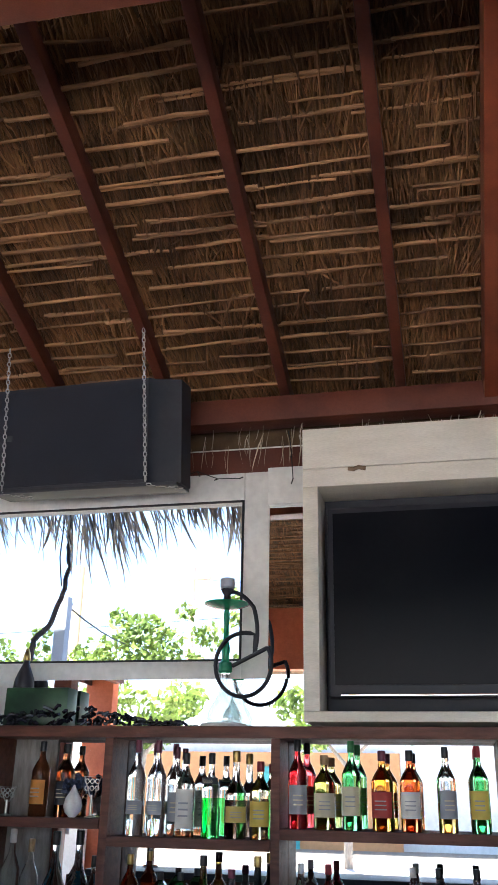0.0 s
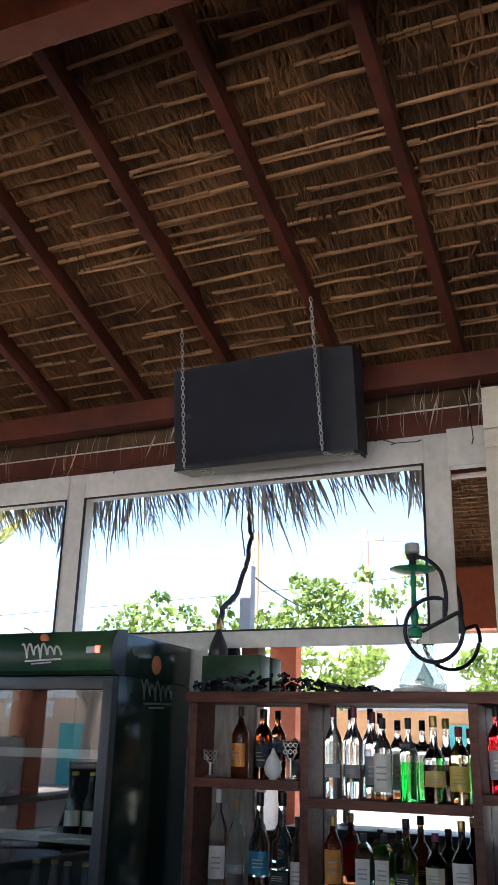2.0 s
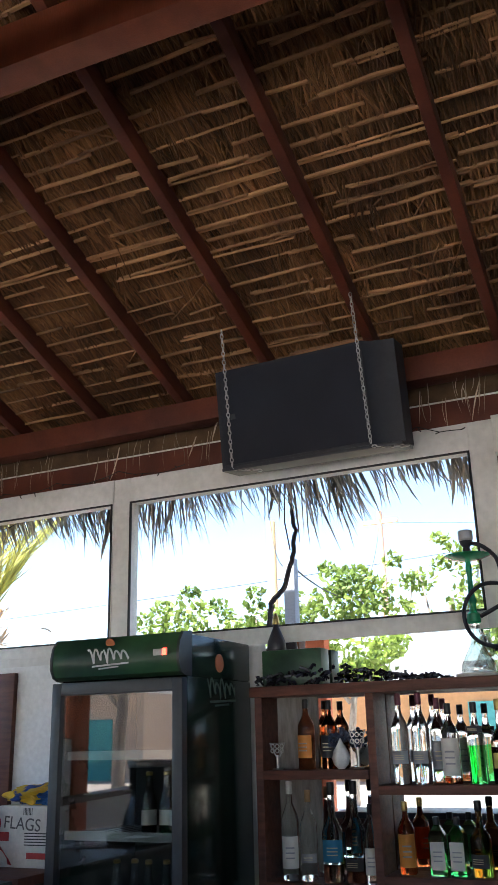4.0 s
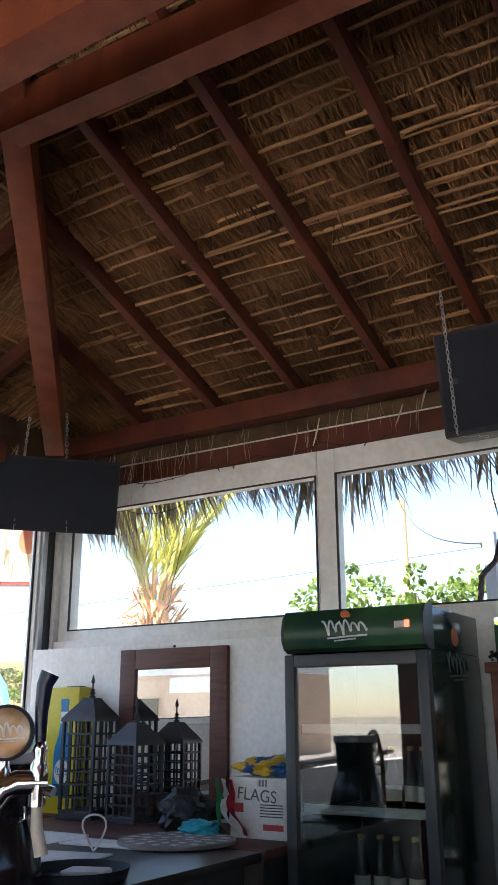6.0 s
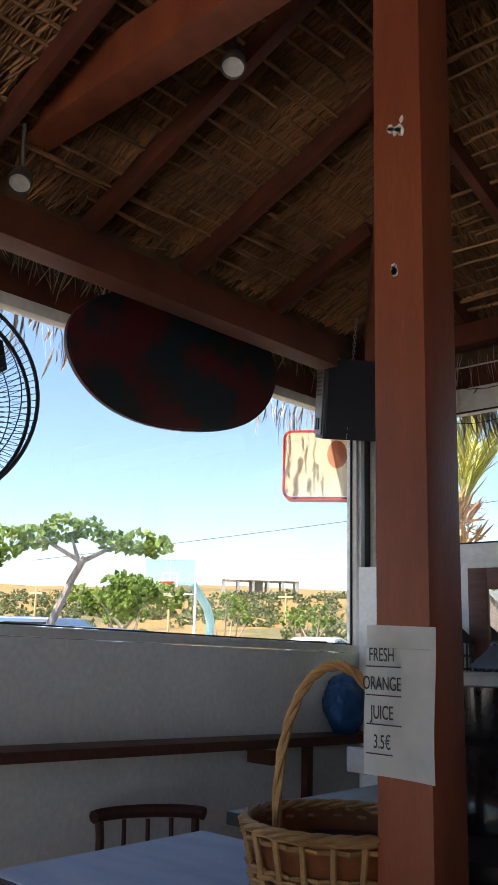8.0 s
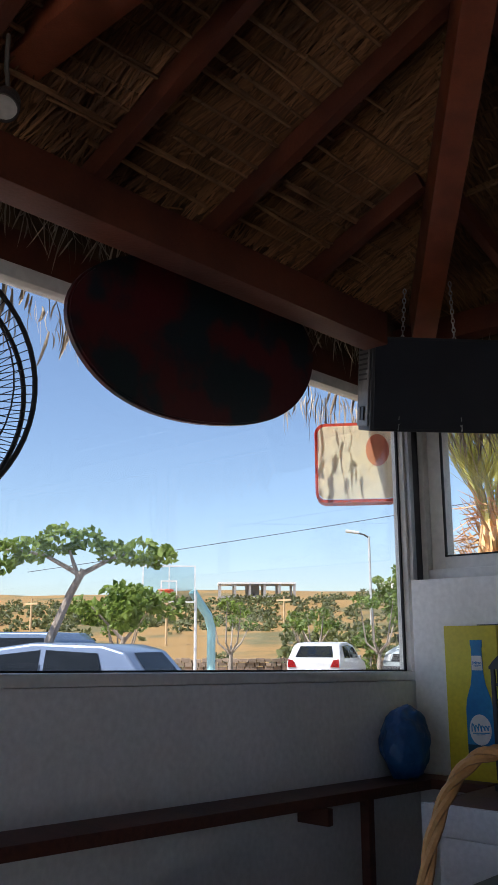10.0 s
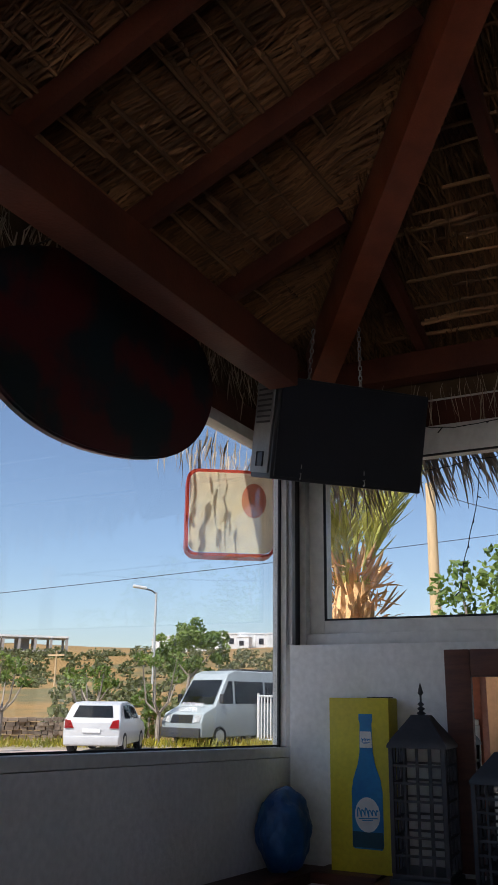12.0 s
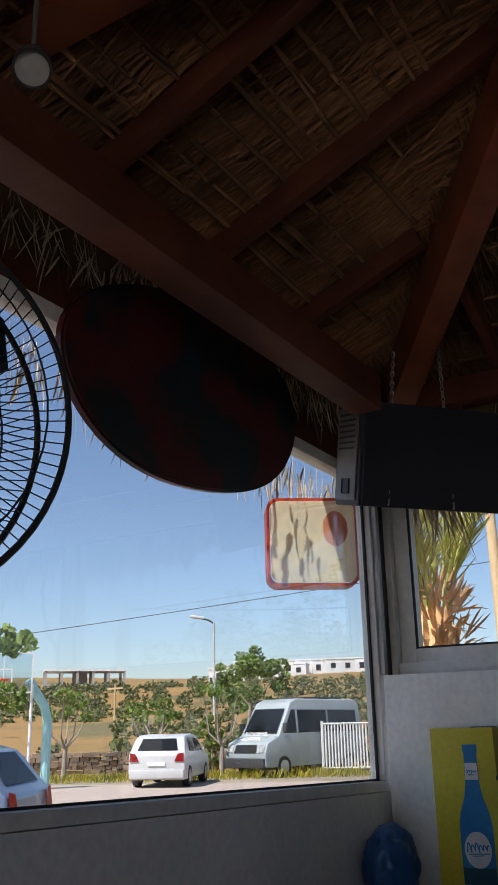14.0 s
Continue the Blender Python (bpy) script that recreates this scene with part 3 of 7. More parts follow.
bottle(-1.419, 3.80, ZL1, 0.370, 0.043, "dark", "black", "blue", "clear ouzo bottle with blue label", fill=0.35, lab=(0.2, 0.42), shoulder=0.5)
bottle(-1.322, 3.80, ZL1, 0.374, 0.043, "dark", "black", "black", "clear wide shouldered bottle with dark label", fill=0.5, lab=(0.12, 0.24), shoulder=0.5)
bottle(-1.25, 3.775, ZL1, 0.290, 0.027, "clear", "black", "white", "small clear bottle with white label", lab=(0.12, 0.45))
ob = bottle(-1.113, 3.80, ZL2, 0.260, 0.034, "redorange", "gold", "orange", "orange red aperitif bottle", lab=(0.1, 0.55))
for x in (-0.991, -0.913):
    bottle(x, 3.80, ZL2, 0.205, 0.034, "greenglass", "black", "white", "square dark green herbal liqueur bottle with white label", square=True, shoulder=0.7, lab=(0.1, 0.58))
bottle(-0.826, 3.80, ZL2, 0.265, 0.040, "amber", "black", "black", "amber brandy bottle with dark label", shoulder=0.5, lab=(0.12, 0.3))
bottle(-0.718, 3.80, ZL2, 0.222, 0.038, "dark", "wine", "cream", "short dark liqueur bottle with cream label", shoulder=0.55)
bottle(-0.620, 3.80, ZL2, 0.268, 0.040, "dark", "gold", "white", "dark liqueur bottle with gold neck", shoulder=0.5)
for x, l, c, t in ((-0.46, "clear", "white", "clear bottle with white cap on the lower shelf"), (-0.36, "red", "red", "red syrup bottle on the lower shelf"), (-0.06, "clear", "white", "clear bottle with white cap on the lower shelf"), (0.03, "dark", "black", "dark bottle on the lower shelf"), (0.16, "clear", "black", "clear bottle on the lower shelf")):
    bottle(x, 3.80, ZL2, 0.25, 0.034, l, c, "white", t)

# glass ornaments of the first bay
M_GRAPE = mat("dark_blue_grape", (0.03, 0.05, 0.10), 0.45, second=(0.06, 0.09, 0.16), scale=20)
rng = random.Random(5)
grapes = bmesh.new()
for i in range(46):
    a, rr, hh = rng.uniform(0, 6.28), rng.uniform(0, 0.055), rng.uniform(0, 0.055)
    bmesh.ops.create_icosphere(grapes, subdivisions=1, radius=rng.uniform(0.008, 0.012), matrix=Matrix.Translation((-1.36 + rr * math.cos(a) * 1.2, 3.805 + rr * math.sin(a) * 0.6, Z1 + 0.105 + hh - rr * 0.4)))
cup = thing("goblet", "clear glass goblet heaped with dark blue plastic grapes", "goblet")
part("grapes", grapes, M_GRAPE, cup, "dark blue plastic grapes")
bm = bmesh.new()
lathe(bm, [(0.026, 0), (0.027, 0.004), (0.008, 0.010), (0.007, 0.045), (0.022, 0.060), (0.036, 0.085), (0.040, 0.108)], 16, Matrix.Translation((-1.36, 3.805, Z1 + 0.001)))
part("bowl", bm, M_CLEAR, cup)
bm = bmesh.new()
lathe(bm, [(0.012, 0), (0.030, 0.018), (0.037, 0.042), (0.030, 0.070), (0.012, 0.098), (0.003, 0.118)], 18, Matrix.Translation((-1.352, 3.765, Z1 + 0.001)))
solo("drop_vase", bm, mat("white_porcelain", (0.85, 0.86, 0.84), 0.2), "white drop shaped porcelain vase on the shelf", "vase")
M_FILIGREE = mat("silver_filigree", (0.5, 0.5, 0.48), 0.3, metal=0.9)
for x, w, h in ((-1.283, 0.07, 0.15), (-1.640, 0.07, 0.105)):
    bm = bmesh.new()
    lathe(bm, [(0.022, 0), (0.023, 0.004), (0.006, 0.008), (0.006, h * 0.55)], 12)
    tube(bm, [(-w / 2, 0, h), (w / 2, 0, h), (w * 0.15, 0, h * 0.5), (-w * 0.1, 0, h * 0.5)], 0.003, 6, closed=True)
    for i in range(6):
        cx, cz, rr = -w * 0.32 + (i % 3) * w * 0.3, h * (0.88 - 0.17 * (i // 3)), w * 0.12
        tube(bm, [(cx + rr * math.cos(k * 0.785), 0, cz + rr * math.sin(k * 0.785)) for k in range(8)], 0.0022, 5, closed=True)
    o = solo("ornament", bm, M_FILIGREE, "pierced silver ornament on a slim stem", "ornament")
    o.location = (x, 3.78, Z1 + 0.001)

# top of the shelf: black box, garland, hookah, figurine bottle
bm = bmesh.new()
box(bm, -1.71, -1.43, 3.80, 3.90, 1.589, 1.745, 0.006)
solo("carton", bm, mat("dark_green_carton", (0.02, 0.05, 0.03), 0.3, second=(0.05, 0.12, 0.06), scale=6), "dark glossy green carton lying on the shelf top", "box")
rng = random.Random(9)
bm = bmesh.new()
for i in range(150):
    u = rng.random()
    x = -1.72 + 0.80 * u
    hh = 0.055 * math.sin(math.pi * min(1, u * 1.1 + 0.06)) + 0.014
    p = Vector((x, 3.775 + rng.uniform(-0.028, 0.028), 1.592 + rng.uniform(0.0, hh)))
    q = p + Vector((rng.uniform(-0.04, 0.04), rng.uniform(-0.015, 0.015), rng.uniform(-0.012, 0.016)))
    q.z = max(q.z, 1.593)
    tube(bm, [p, (p + q) / 2 + Vector((0, 0, rng.uniform(0, 0.012))), q], rng.uniform(0.003, 0.008), 5)
solo("garland", bm, mat("black_plastic_foil", (0.012, 0.013, 0.018), 0.22, second=(0.03, 0.03, 0.045), scale=30), "crumpled black plastic garland on the shelf top", "garland")

hook = thing("hookah", "green water pipe with clear cut glass base and black hose", "hookah")
hook.location = (-0.765, 3.80, 1.589)
bm = bmesh.new()
lathe(bm, [(0.088, 0), (0.092, 0.006), (0.090, 0.012)], 28)
part("saucer", bm, mat("white_plate", (0.7, 0.7, 0.66), 0.35), hook, "white saucer")
bm = bmesh.new()
prof = [(0.066, 0.013), (0.070, 0.022), (0.068, 0.045), (0.054, 0.075), (0.036, 0.105), (0.023, 0.140), (0.019, 0.185), (0.022, 0.205)]
lathe(bm, prof, 14)
part("glass_base", bm, pane_glass("cut_glass", (0.74, 0.78, 0.77), 1.0, 0.28), hook, "clear cut glass base")
M_HGREEN = mat("hookah_green", (0.02, 0.30, 0.12), 0.2, second=(0.015, 0.22, 0.09), scale=10)
bm = bmesh.new()
lathe(bm, [(0.022, 0.206), (0.028, 0.214), (0.028, 0.245), (0.016, 0.255), (0.014, 0.275), (0.019, 0.30), (0.012, 0.33), (0.010, 0.40), (0.013, 0.43), (0.010, 0.462)], 16)
part("stem", bm, M_HGREEN, hook, "translucent green stem")
bm = bmesh.new()
lathe(bm, [(0.020, 0.462), (0.060, 0.470), (0.092, 0.482), (0.094, 0.486), (0.02, 0.478)], 28)
part("ash_plate", bm, M_HGREEN, hook, "green ash plate")
bm = bmesh.new()
lathe(bm, [(0.012, 0.487), (0.018, 0.50), (0.014, 0.52), (0.022, 0.53), (0.028, 0.545)], 16)
part("bowl_stem", bm, M_BLACK, hook, "black collar")
bm = bmesh.new()
lathe(bm, [(0.026, 0.546), (0.031, 0.552), (0.031, 0.585), (0.027, 0.590)], 18)
part("bowl", bm, mat("foil_bowl", (0.55, 0.54, 0.55), 0.35, metal=0.7), hook, "foil covered bowl")
bm = bmesh.new()
hose = []
for i in range(60):
    t = i / 59
    a = math.pi * (0.75 - 3.6 * t)
    rr = 0.115
    if t < 0.14:
        k = t / 0.14
        hose.append((0.02 + 0.10 * k, -0.02, 0.53 - 0.07 * k * k))
    elif t < 0.32:
        k = (t - 0.14) / 0.18
        hose.append((0.12 + 0.015 * math.sin(k * 3.1), -0.025, 0.46 - 0.20 * k))
    elif t < 0.86:
        k = (t - 0.32) / 0.54
        ang = math.radians(15) + k * math.radians(330)
        hose.append((0.085 - 0.0 + rr * math.cos(ang + 0.9), -0.03 - 0.03 * k, 0.235 + 0.125 * math.sin(ang + 0.9)))
    else:
        k = (t - 0.86) / 0.14
        e = Vector(hose[51]) if len(hose) > 51 else Vector(hose[-1])
        hose.append((e.x * (1 - k) + 0.03 * k, e.y * (1 - k), e.z * (1 - k) + 0.235 * k))
tube(bm, hose, 0.0085, 8)
part("hose", bm, M_BLACK, hook, "black rubber hose")

fig = thing("figurine_bottle", "small dark bottle with a yellow stopper on the carton", "bottle")
fig.location = (-1.655, 3.845, 1.746)
bm = bmesh.new()
lathe(bm, [(0.040, 0), (0.043, 0.01), (0.040, 0.04), (0.026, 0.075), (0.015, 0.10), (0.013, 0.115)], 16)
part("body", bm, mat("dark_pottery", (0.04, 0.035, 0.04), 0.35), fig)
bm = bmesh.new()
lathe(bm, [(0.016, 0.115), (0.018, 0.12), (0.012, 0.15), (0.006, 0.165)], 12)
part("stopper", bm, M_CAPS["gold"], fig, "yellow stopper")

# ---- fridge ----
fr = thing("display_fridge", "tall green and black bottle fridge with a glass door", "fridge")
FX0, FX1, FY0, FY1 = -2.425, -1.807, 3.25, 3.89
block("body", FX0 + 0.004, FX0 + 0.035, FY0 + 0.05, FY1, 0.02, 1.62, M_GREENDARK, fr, 0.004)
side = block("body", FX1 - 0.035, FX1 - 0.004, FY0 + 0.05, FY1, 0.02, 1.62, M_GREENDARK, fr, 0.004)
block("back", FX0 + 0.036, FX1 - 0.036, FY1 - 0.03, FY1, 0.02, 1.62, M_DARKGREY, fr)
block("base", FX0 + 0.036, FX1 - 0.036, FY0 + 0.06, FY1 - 0.031, 0.02, 0.30, M_DARKGREY, fr)
block("top", FX0 + 0.004, FX1 - 0.004, FY0 + 0.05, FY1, 1.621, 1.787, M_GREENDARK, fr, 0.008)
bm = bmesh.new()
prof = [(0, 0), (-0.030, 0.012), (-0.048, 0.045), (-0.050, 0.085), (-0.040, 0.130), (-0.012, 0.165), (0.05, 0.172), (0.05, 0)]
prism(bm, prof, FX1 - FX0 - 0.024, Matrix.Translation((FX0 + 0.012, FY0 + 0.03, 1.625)) @ Matrix(((0, 0, 1, 0), (1, 0, 0, 0), (0, 1, 0, 0), (0, 0, 0, 1))))
header = part("header", bm, M_GREENSIGN, fr, "curved light green header sign")
for x0 in (FX0, FX1 - 0.0125):
    bm = bmesh.new()
    prism(bm, [(a * 1.08, b * 1.02) for a, b in prof], 0.0115, Matrix.Translation((x0 + 0.0005, FY0 + 0.03, 1.623)) @ Matrix(((0, 0, 1, 0), (1, 0, 0, 0), (0, 1, 0, 0), (0, 0, 0, 1))))
    part("end_cap", bm, M_DARKGREY, fr, "dark plastic end cap")


def script_logo(parent, m, w, h, material, seed):
    """A slanting row of strokes with a swash under it, standing in for a script mark."""
    bm = bmesh.new()
    pts = []
    for k in range(72):
        q = k / 71
        a = 11.5 * math.pi * q + seed
        pts.append((-w / 2 + w * q - 0.035 * w * math.sin(a + 0.8), h * (0.36 + (0.52 if q < 0.22 or 0.38 < q < 0.6 else 0.30) * math.sin(a) * 0.9), 0.0))
    tube(bm, pts, h * 0.075, 5)
    tube(bm, [(-w * 0.42, -0.28 * h, 0), (0, -0.22 * h, 0), (w * 0.5, -0.16 * h, 0)], h * 0.06, 5)
    tube(bm, [(-w * 0.25, -0.45 * h, 0), (w * 0.25, -0.36 * h, 0)], h * 0.05, 5)
    bmesh.ops.scale(bm, vec=(1, 1, 0.12), verts=bm.verts)
    bmesh.ops.transform(bm, matrix=m, verts=bm.verts)
    return part("script_mark", bm, material, parent)


front = Matrix(((1, 0, 0, 0), (0, 0, -1, 0), (0, 1, 0, 0), (0, 0, 0, 1)))
script_logo(fr, Matrix.Translation((-2.135, FY0 - 0.0215, 1.690)) @ front, 0.19, 0.062, M_SILVER, 1)
bm = bmesh.new()
lathe(bm, [(0.021, 0), (0.021, 0.004), (0.015, 0.006)], 20, Matrix.Translation((-2.135, FY0 - 0.009, 1.762)) @ pose(0, 0, 0, 118, 0, 0))
part("logo_disc", bm, M_ORANGE, fr, "orange disc")
block("display", -1.925, -1.86, FY0 - 0.024, FY0 - 0.016, 1.700, 1.725, M_SILVER, fr, 0.001)
block("led", -1.882, -1.864, FY0 - 0.026, FY0 - 0.0165, 1.700, 1.727, M_REDLED, fr, 0.001, "lit red digits")
sidem = Matrix(((0, 0, 1, 0), (1, 0, 0, 0), (0, 1, 0, 0), (0, 0, 0, 1)))
script_logo(fr, Matrix.Translation((FX1 - 0.002, 3.60, 1.55)) @ sidem, 0.26, 0.085, mat("faded_mark", (0.10, 0.13, 0.11), 0.4), 2)
bm = bmesh.new()
lathe(bm, [(0.038, 0), (0.038, 0.003), (0.028, 0.004)], 24, Matrix.Translation((FX1 - 0.004, 3.58, 1.685)) @ pose(0, 0, 0, 0, 90, 0))
part("logo_disc", bm, M_ORANGE, fr, "orange disc")
door = new("door")
door.parent = fr
for b in ((FX0, FX0 + 0.045, 0.10, 1.615), (FX1 - 0.045, FX1, 0.10, 1.615)):
    block("frame", b[0], b[1], FY0, FY0 + 0.045, b[2], b[3], M_DARKGREY, door, 0.006)
for b in ((1.565, 1.615), (0.10, 0.16)):
    block("frame", FX0 + 0.045, FX1 - 0.045, FY0, FY0 + 0.045, b[0], b[1], M_DARKGREY, door, 0.006)
block("pane", FX0 + 0.04, FX1 - 0.04, FY0 + 0.016, FY0 + 0.022, 0.155, 1.57, M_DOORGLASS, door).visible_shadow = False
M_RACK = mat("white_wire_rack", (0.55, 0.56, 0.55), 0.4)
for z in (0.42, 0.70, 1.02, 1.32):
    bm = bmesh.new()
    for i in range(13):
        x = FX0 + 0.05 + i * 0.0425
        tube(bm, [(x, FY0 + 0.09, z), (x, FY1 - 0.05, z)], 0.0025, 5)
    tube(bm, [(FX0 + 0.04, FY0 + 0.09, z), (FX1 - 0.04, FY0 + 0.09, z)], 0.004, 5)
    box(bm, FX0 + 0.04, FX1 - 0.04, FY0 + 0.07, FY0 + 0.078, z - 0.008, z + 0.026)
    part("rack", bm, M_RACK, fr, "white wire shelf")
proto = None
M_BEER = glass("dark_green_beer_glass", (0.02, 0.16, 0.05))
for z, xs in ((0.705, (-2.16, -2.09, -2.02, -1.95)), (1.025, (-2.02, -1.95, -1.89)), (0.425, (-2.20, -2.10, -2.0, -1.92))):
    for x in xs:
        if proto is None:
            proto = thing("beer_bottle", "green glass beer bottle with pale label in the fridge", "bottle", "bottles in the fridge")
            bm = bmesh.new()
            lathe(bm, [(0.028, 0), (0.030, 0.006), (0.030, 0.125), (0.016, 0.17), (0.0125, 0.225)], 14)
            part("glass", bm, M_BEER, proto)
            bm = bmesh.new()
            lathe(bm, [(0.0305, 0.045), (0.0305, 0.10)], 14, cap=False)
            part("label", bm, M_LABELS["white"], proto)
            bm = bmesh.new()
            lathe(bm, [(0.014, 0.225), (0.0145, 0.236), (0.011, 0.24)], 12)
            part("cap", bm, M_CAPS["gold"], proto)
            proto.location = (x, 3.36, z)
        else:
            copy_thing(proto, pose(x, 3.36 + 0.03 * ((x * 37) % 1), z))

# ---- loudspeakers on chains ----
def chain(parent, p0, p1, link=0.026, r=0.0023):
    """Oval links, each turned a quarter from the last."""
    p0, p1 = Vector(p0), Vector(p1)
    d = p1 - p0
    n = max(2, int(d.length / (link * 0.78)))
    x = d.normalized()
    s = x.orthogonal().normalized()
    t = x.cross(s)
    bm = bmesh.new()
    for i in range(n):
        c = p0 + d * (i + 0.5) / n
        w = s if i % 2 else t
        pts = [c + x * (link / 2 * math.cos(a)) + w * (link * 0.27 * math.sin(a)) for a in [k * math.pi / 4 for k in range(8)]]
        tube(bm, pts, r, 5, closed=True)
    return part("chain", bm, M_STEEL, parent, "galvanised steel chain")


M_GRILLE = mat("speaker_grille", (0.008, 0.011, 0.020), 0.6, second=(0.011, 0.015, 0.026), scale=6, fine=500, bump=0.5)
sa = thing("loudspeaker", "large black loudspeaker hung on two chains under the rafters", "loudspeaker", "hanging loudspeakers")
bm = bmesh.new()
prism(bm, [(-1.80, 3.625), (-1.075, 3.600), (-1.045, 3.630), (-0.945, 3.66), (-0.94, 3.783), (-1.80, 3.783)], 0.462, Matrix.Translation((0, 0, 2.552)))
part("cabinet", bm, M_BLACK, sa)
bm = bmesh.new()
prism(bm, [(-1.785, 3.6225), (-1.785, 3.617), (-1.09, 3.593), (-1.09, 3.5985)], 0.435, Matrix.Translation((0, 0, 2.565)))
part("grille", bm, M_GRILLE, sa, "black perforated grille")
block("tray", -1.79, -0.945, 3.598, 3.78, 2.536, 2.551, M_BLACK, sa, 0.002)
block("badge", -1.735, -1.71, 3.612, 3.6195, 2.775, 2.80, M_DARKGREY, sa, 0.001)
lean = Matrix.Translation((0, 3.60, 2.54)) @ pose(0, 0, 0, 8, 0, 0) @ Matrix.Translation((0, -3.60, -2.54))
for o in sa.children:
    o.data.transform(lean)
chain(sa, (-1.735, 3.590, 2.55), (-1.73, 3.49, 3.19))
chain(sa, (-1.075, 3.575, 2.55), (-1.08, 3.44, 3.20))
chain(sa, (-1.735, 3.60, 2.542), (-1.62, 3.66, 2.534), 0.022)
chain(sa, (-1.075, 3.592, 2.542), (-0.93, 3.64, 2.534), 0.022)

sb = thing("loudspeaker", "black loudspeaker with grey vented side hung in the roof corner", "loudspeaker", "hanging loudspeakers")
a, b = Vector((-4.213, 3.197, 0)), Vector((-3.768, 3.698, 0))
u = (b - a).normalized()
nrm = Vector((-u.y, u.x, 0))
mB = Matrix((u, nrm, Vector((0, 0, 1)))).transposed().to_4x4()
mB.translation = Vector((a.x + 0.015, a.y + 0.016, 2.338))
mB = mB @ pose(0, 0, 0, 15, 0, 0)
bm = bmesh.new()
box(bm, 0, 0.67, 0.012, 0.235, 0, 0.405, 0.008, mB)
part("cabinet", bm, M_BLACK, sb)
bm = bmesh.new()
box(bm, 0.012, 0.658, -0.004, 0.011, 0.012, 0.393, 0.003, mB)
part("grille", bm, M_GRILLE, sb, "black perforated grille")
bm = bmesh.new()
box(bm, -0.008, -0.001, 0.03, 0.225, 0.02, 0.385, 0.004, mB)
sidep = part("side_plate", bm, mat("grey_amp_plate", (0.16, 0.165, 0.17), 0.5), sb, "grey amplifier plate")
for i in range(7):
    bm = bmesh.new()
    box(bm, -0.010, -0.0082, 0.05, 0.20, 0.22 + i * 0.022, 0.228 + i * 0.022, 0.0, mB)
    part("vent_slot", bm, M_BLACK, sidep)
bm = bmesh.new()
box(bm, -0.0105, -0.0082, 0.08, 0.15, 0.045, 0.105, 0.006, mB)
part("handle", bm, M_BLACK, sidep, "recessed handle")
chain(sb, mB @ Vector((0.12, -0.006, 0.01)), mB @ Vector((0.16, 0.10, 0.62)))
chain(sb, mB @ Vector((0.40, -0.006, 0.01)), mB @ Vector((0.36, 0.10, 0.66)))

# ---- television in its white wooden cabinet ----
tv = thing("tv_cabinet", "white painted wooden cabinet framing a television", "cabinet")
CX0, CX1, CY0, CY1 = -0.432, 0.72, 3.70, 3.925
M_CABWHITE = mat("white_wood_paint", (0.72, 0.67, 0.57), 0.5, second=(0.64, 0.59, 0.49), scale=3, stretch=(1, 6, 6), fine=60, bump=0.1)
block("header_board", CX0, CX1, CY0 - 0.006, CY1, 2.607, 2.785, M_CABWHITE, tv, 0.004)
block("top_rail", CX0, CX1, CY0, CY1, 2.528, 2.605, M_CABWHITE, tv, 0.003)
block("bottom_rail", CX0, CX1, CY0, CY1, 1.603, 1.640, M_CABWHITE, tv, 0.003)
block("stile", CX0, CX0 + 0.062, CY0 + 0.001, CY1, 1.641, 2.527, M_CABWHITE, tv, 0.003)
block("stile", CX1 - 0.062, CX1, CY0 + 0.001, CY1, 1.641, 2.527, M_CABWHITE, tv, 0.003)
block("back_panel", CX0 + 0.063, CX1 - 0.063, 3.90, 3.914, 1.641, 2.527, M_BLACK, tv)
block("television_body", -0.345, 0.635, 3.79, 3.85, 1.70, 2.46, M_BLACK, tv, 0.006)
block("screen", -0.322, 0.612, 3.784, 3.789, 1.745, 2.435, M_SCREEN, tv, 0.001, "black switched off glass screen")
block("screen_trim", -0.30, 0.60, 3.778, 3.786, 1.704, 1.712, M_CHROME, tv, 0.001, "bright metal strip")
bm = bmesh.new()
tube(bm, [(-0.24, 3.698, 2.598), (-0.22, 3.690, 2.592), (-0.20, 3.69, 2.60), (-0.17, 3.692, 2.594)], 0.009, 6)
part("latch", bm, mat("rusty_latch", (0.25, 0.16, 0.09), 0.7), tv, "rusty latch")

# ---- framed mirror ----
mir = thing("framed_mirror", "upright mirror in a wide dark red frame leaning on the wall", "mirror")
for b in ((-3.70, -3.60, 0.92, 1.715), (-3.125, -3.025, 0.92, 1.715)):
    block("frame", b[0], b[1], 3.735, 3.765, b[2], b[3], M_DARKWOOD, mir, 0.004)
for b in ((1.612, 1.715), (0.92, 1.02)):
    block("frame", -3.5995, -3.1255, 3.735, 3.765, b[0], b[1], M_DARKWOOD, mir, 0.004)
block("mirror_glass", -3.605, -3.12, 3.75, 3.757, 1.01, 1.62, M_MIRROR, mir)
bm = bmesh.new()
bmesh.ops.create_icosphere(bm, subdivisions=2, radius=0.007, matrix=Matrix.Translation((-3.36, 3.755, 1.724)))
part("hook", bm, M_BLACK, mir)

# ---- counters ----
M_DARKTOP = mat("black_worktop", (0.022, 0.020, 0.020), 0.28, second=(0.035, 0.032, 0.03), scale=5, rough2=0.45)
M_WHITEPANEL = mat("white_laminate", (0.76, 0.76, 0.75), 0.5, second=(0.70, 0.70, 0.69), scale=3)
ct = thing("back_counter", "white panelled counter with a dark top under the windows", "counter")
block("worktop", -3.93, -2.43, 3.10, 3.768, 0.865, 0.900, M_DARKWOOD, ct, 0.004)
block("edge_board", -3.94, -3.30, 3.07, 3.098, 0.80, 0.903, M_WHITEPANEL, ct, 0.003)
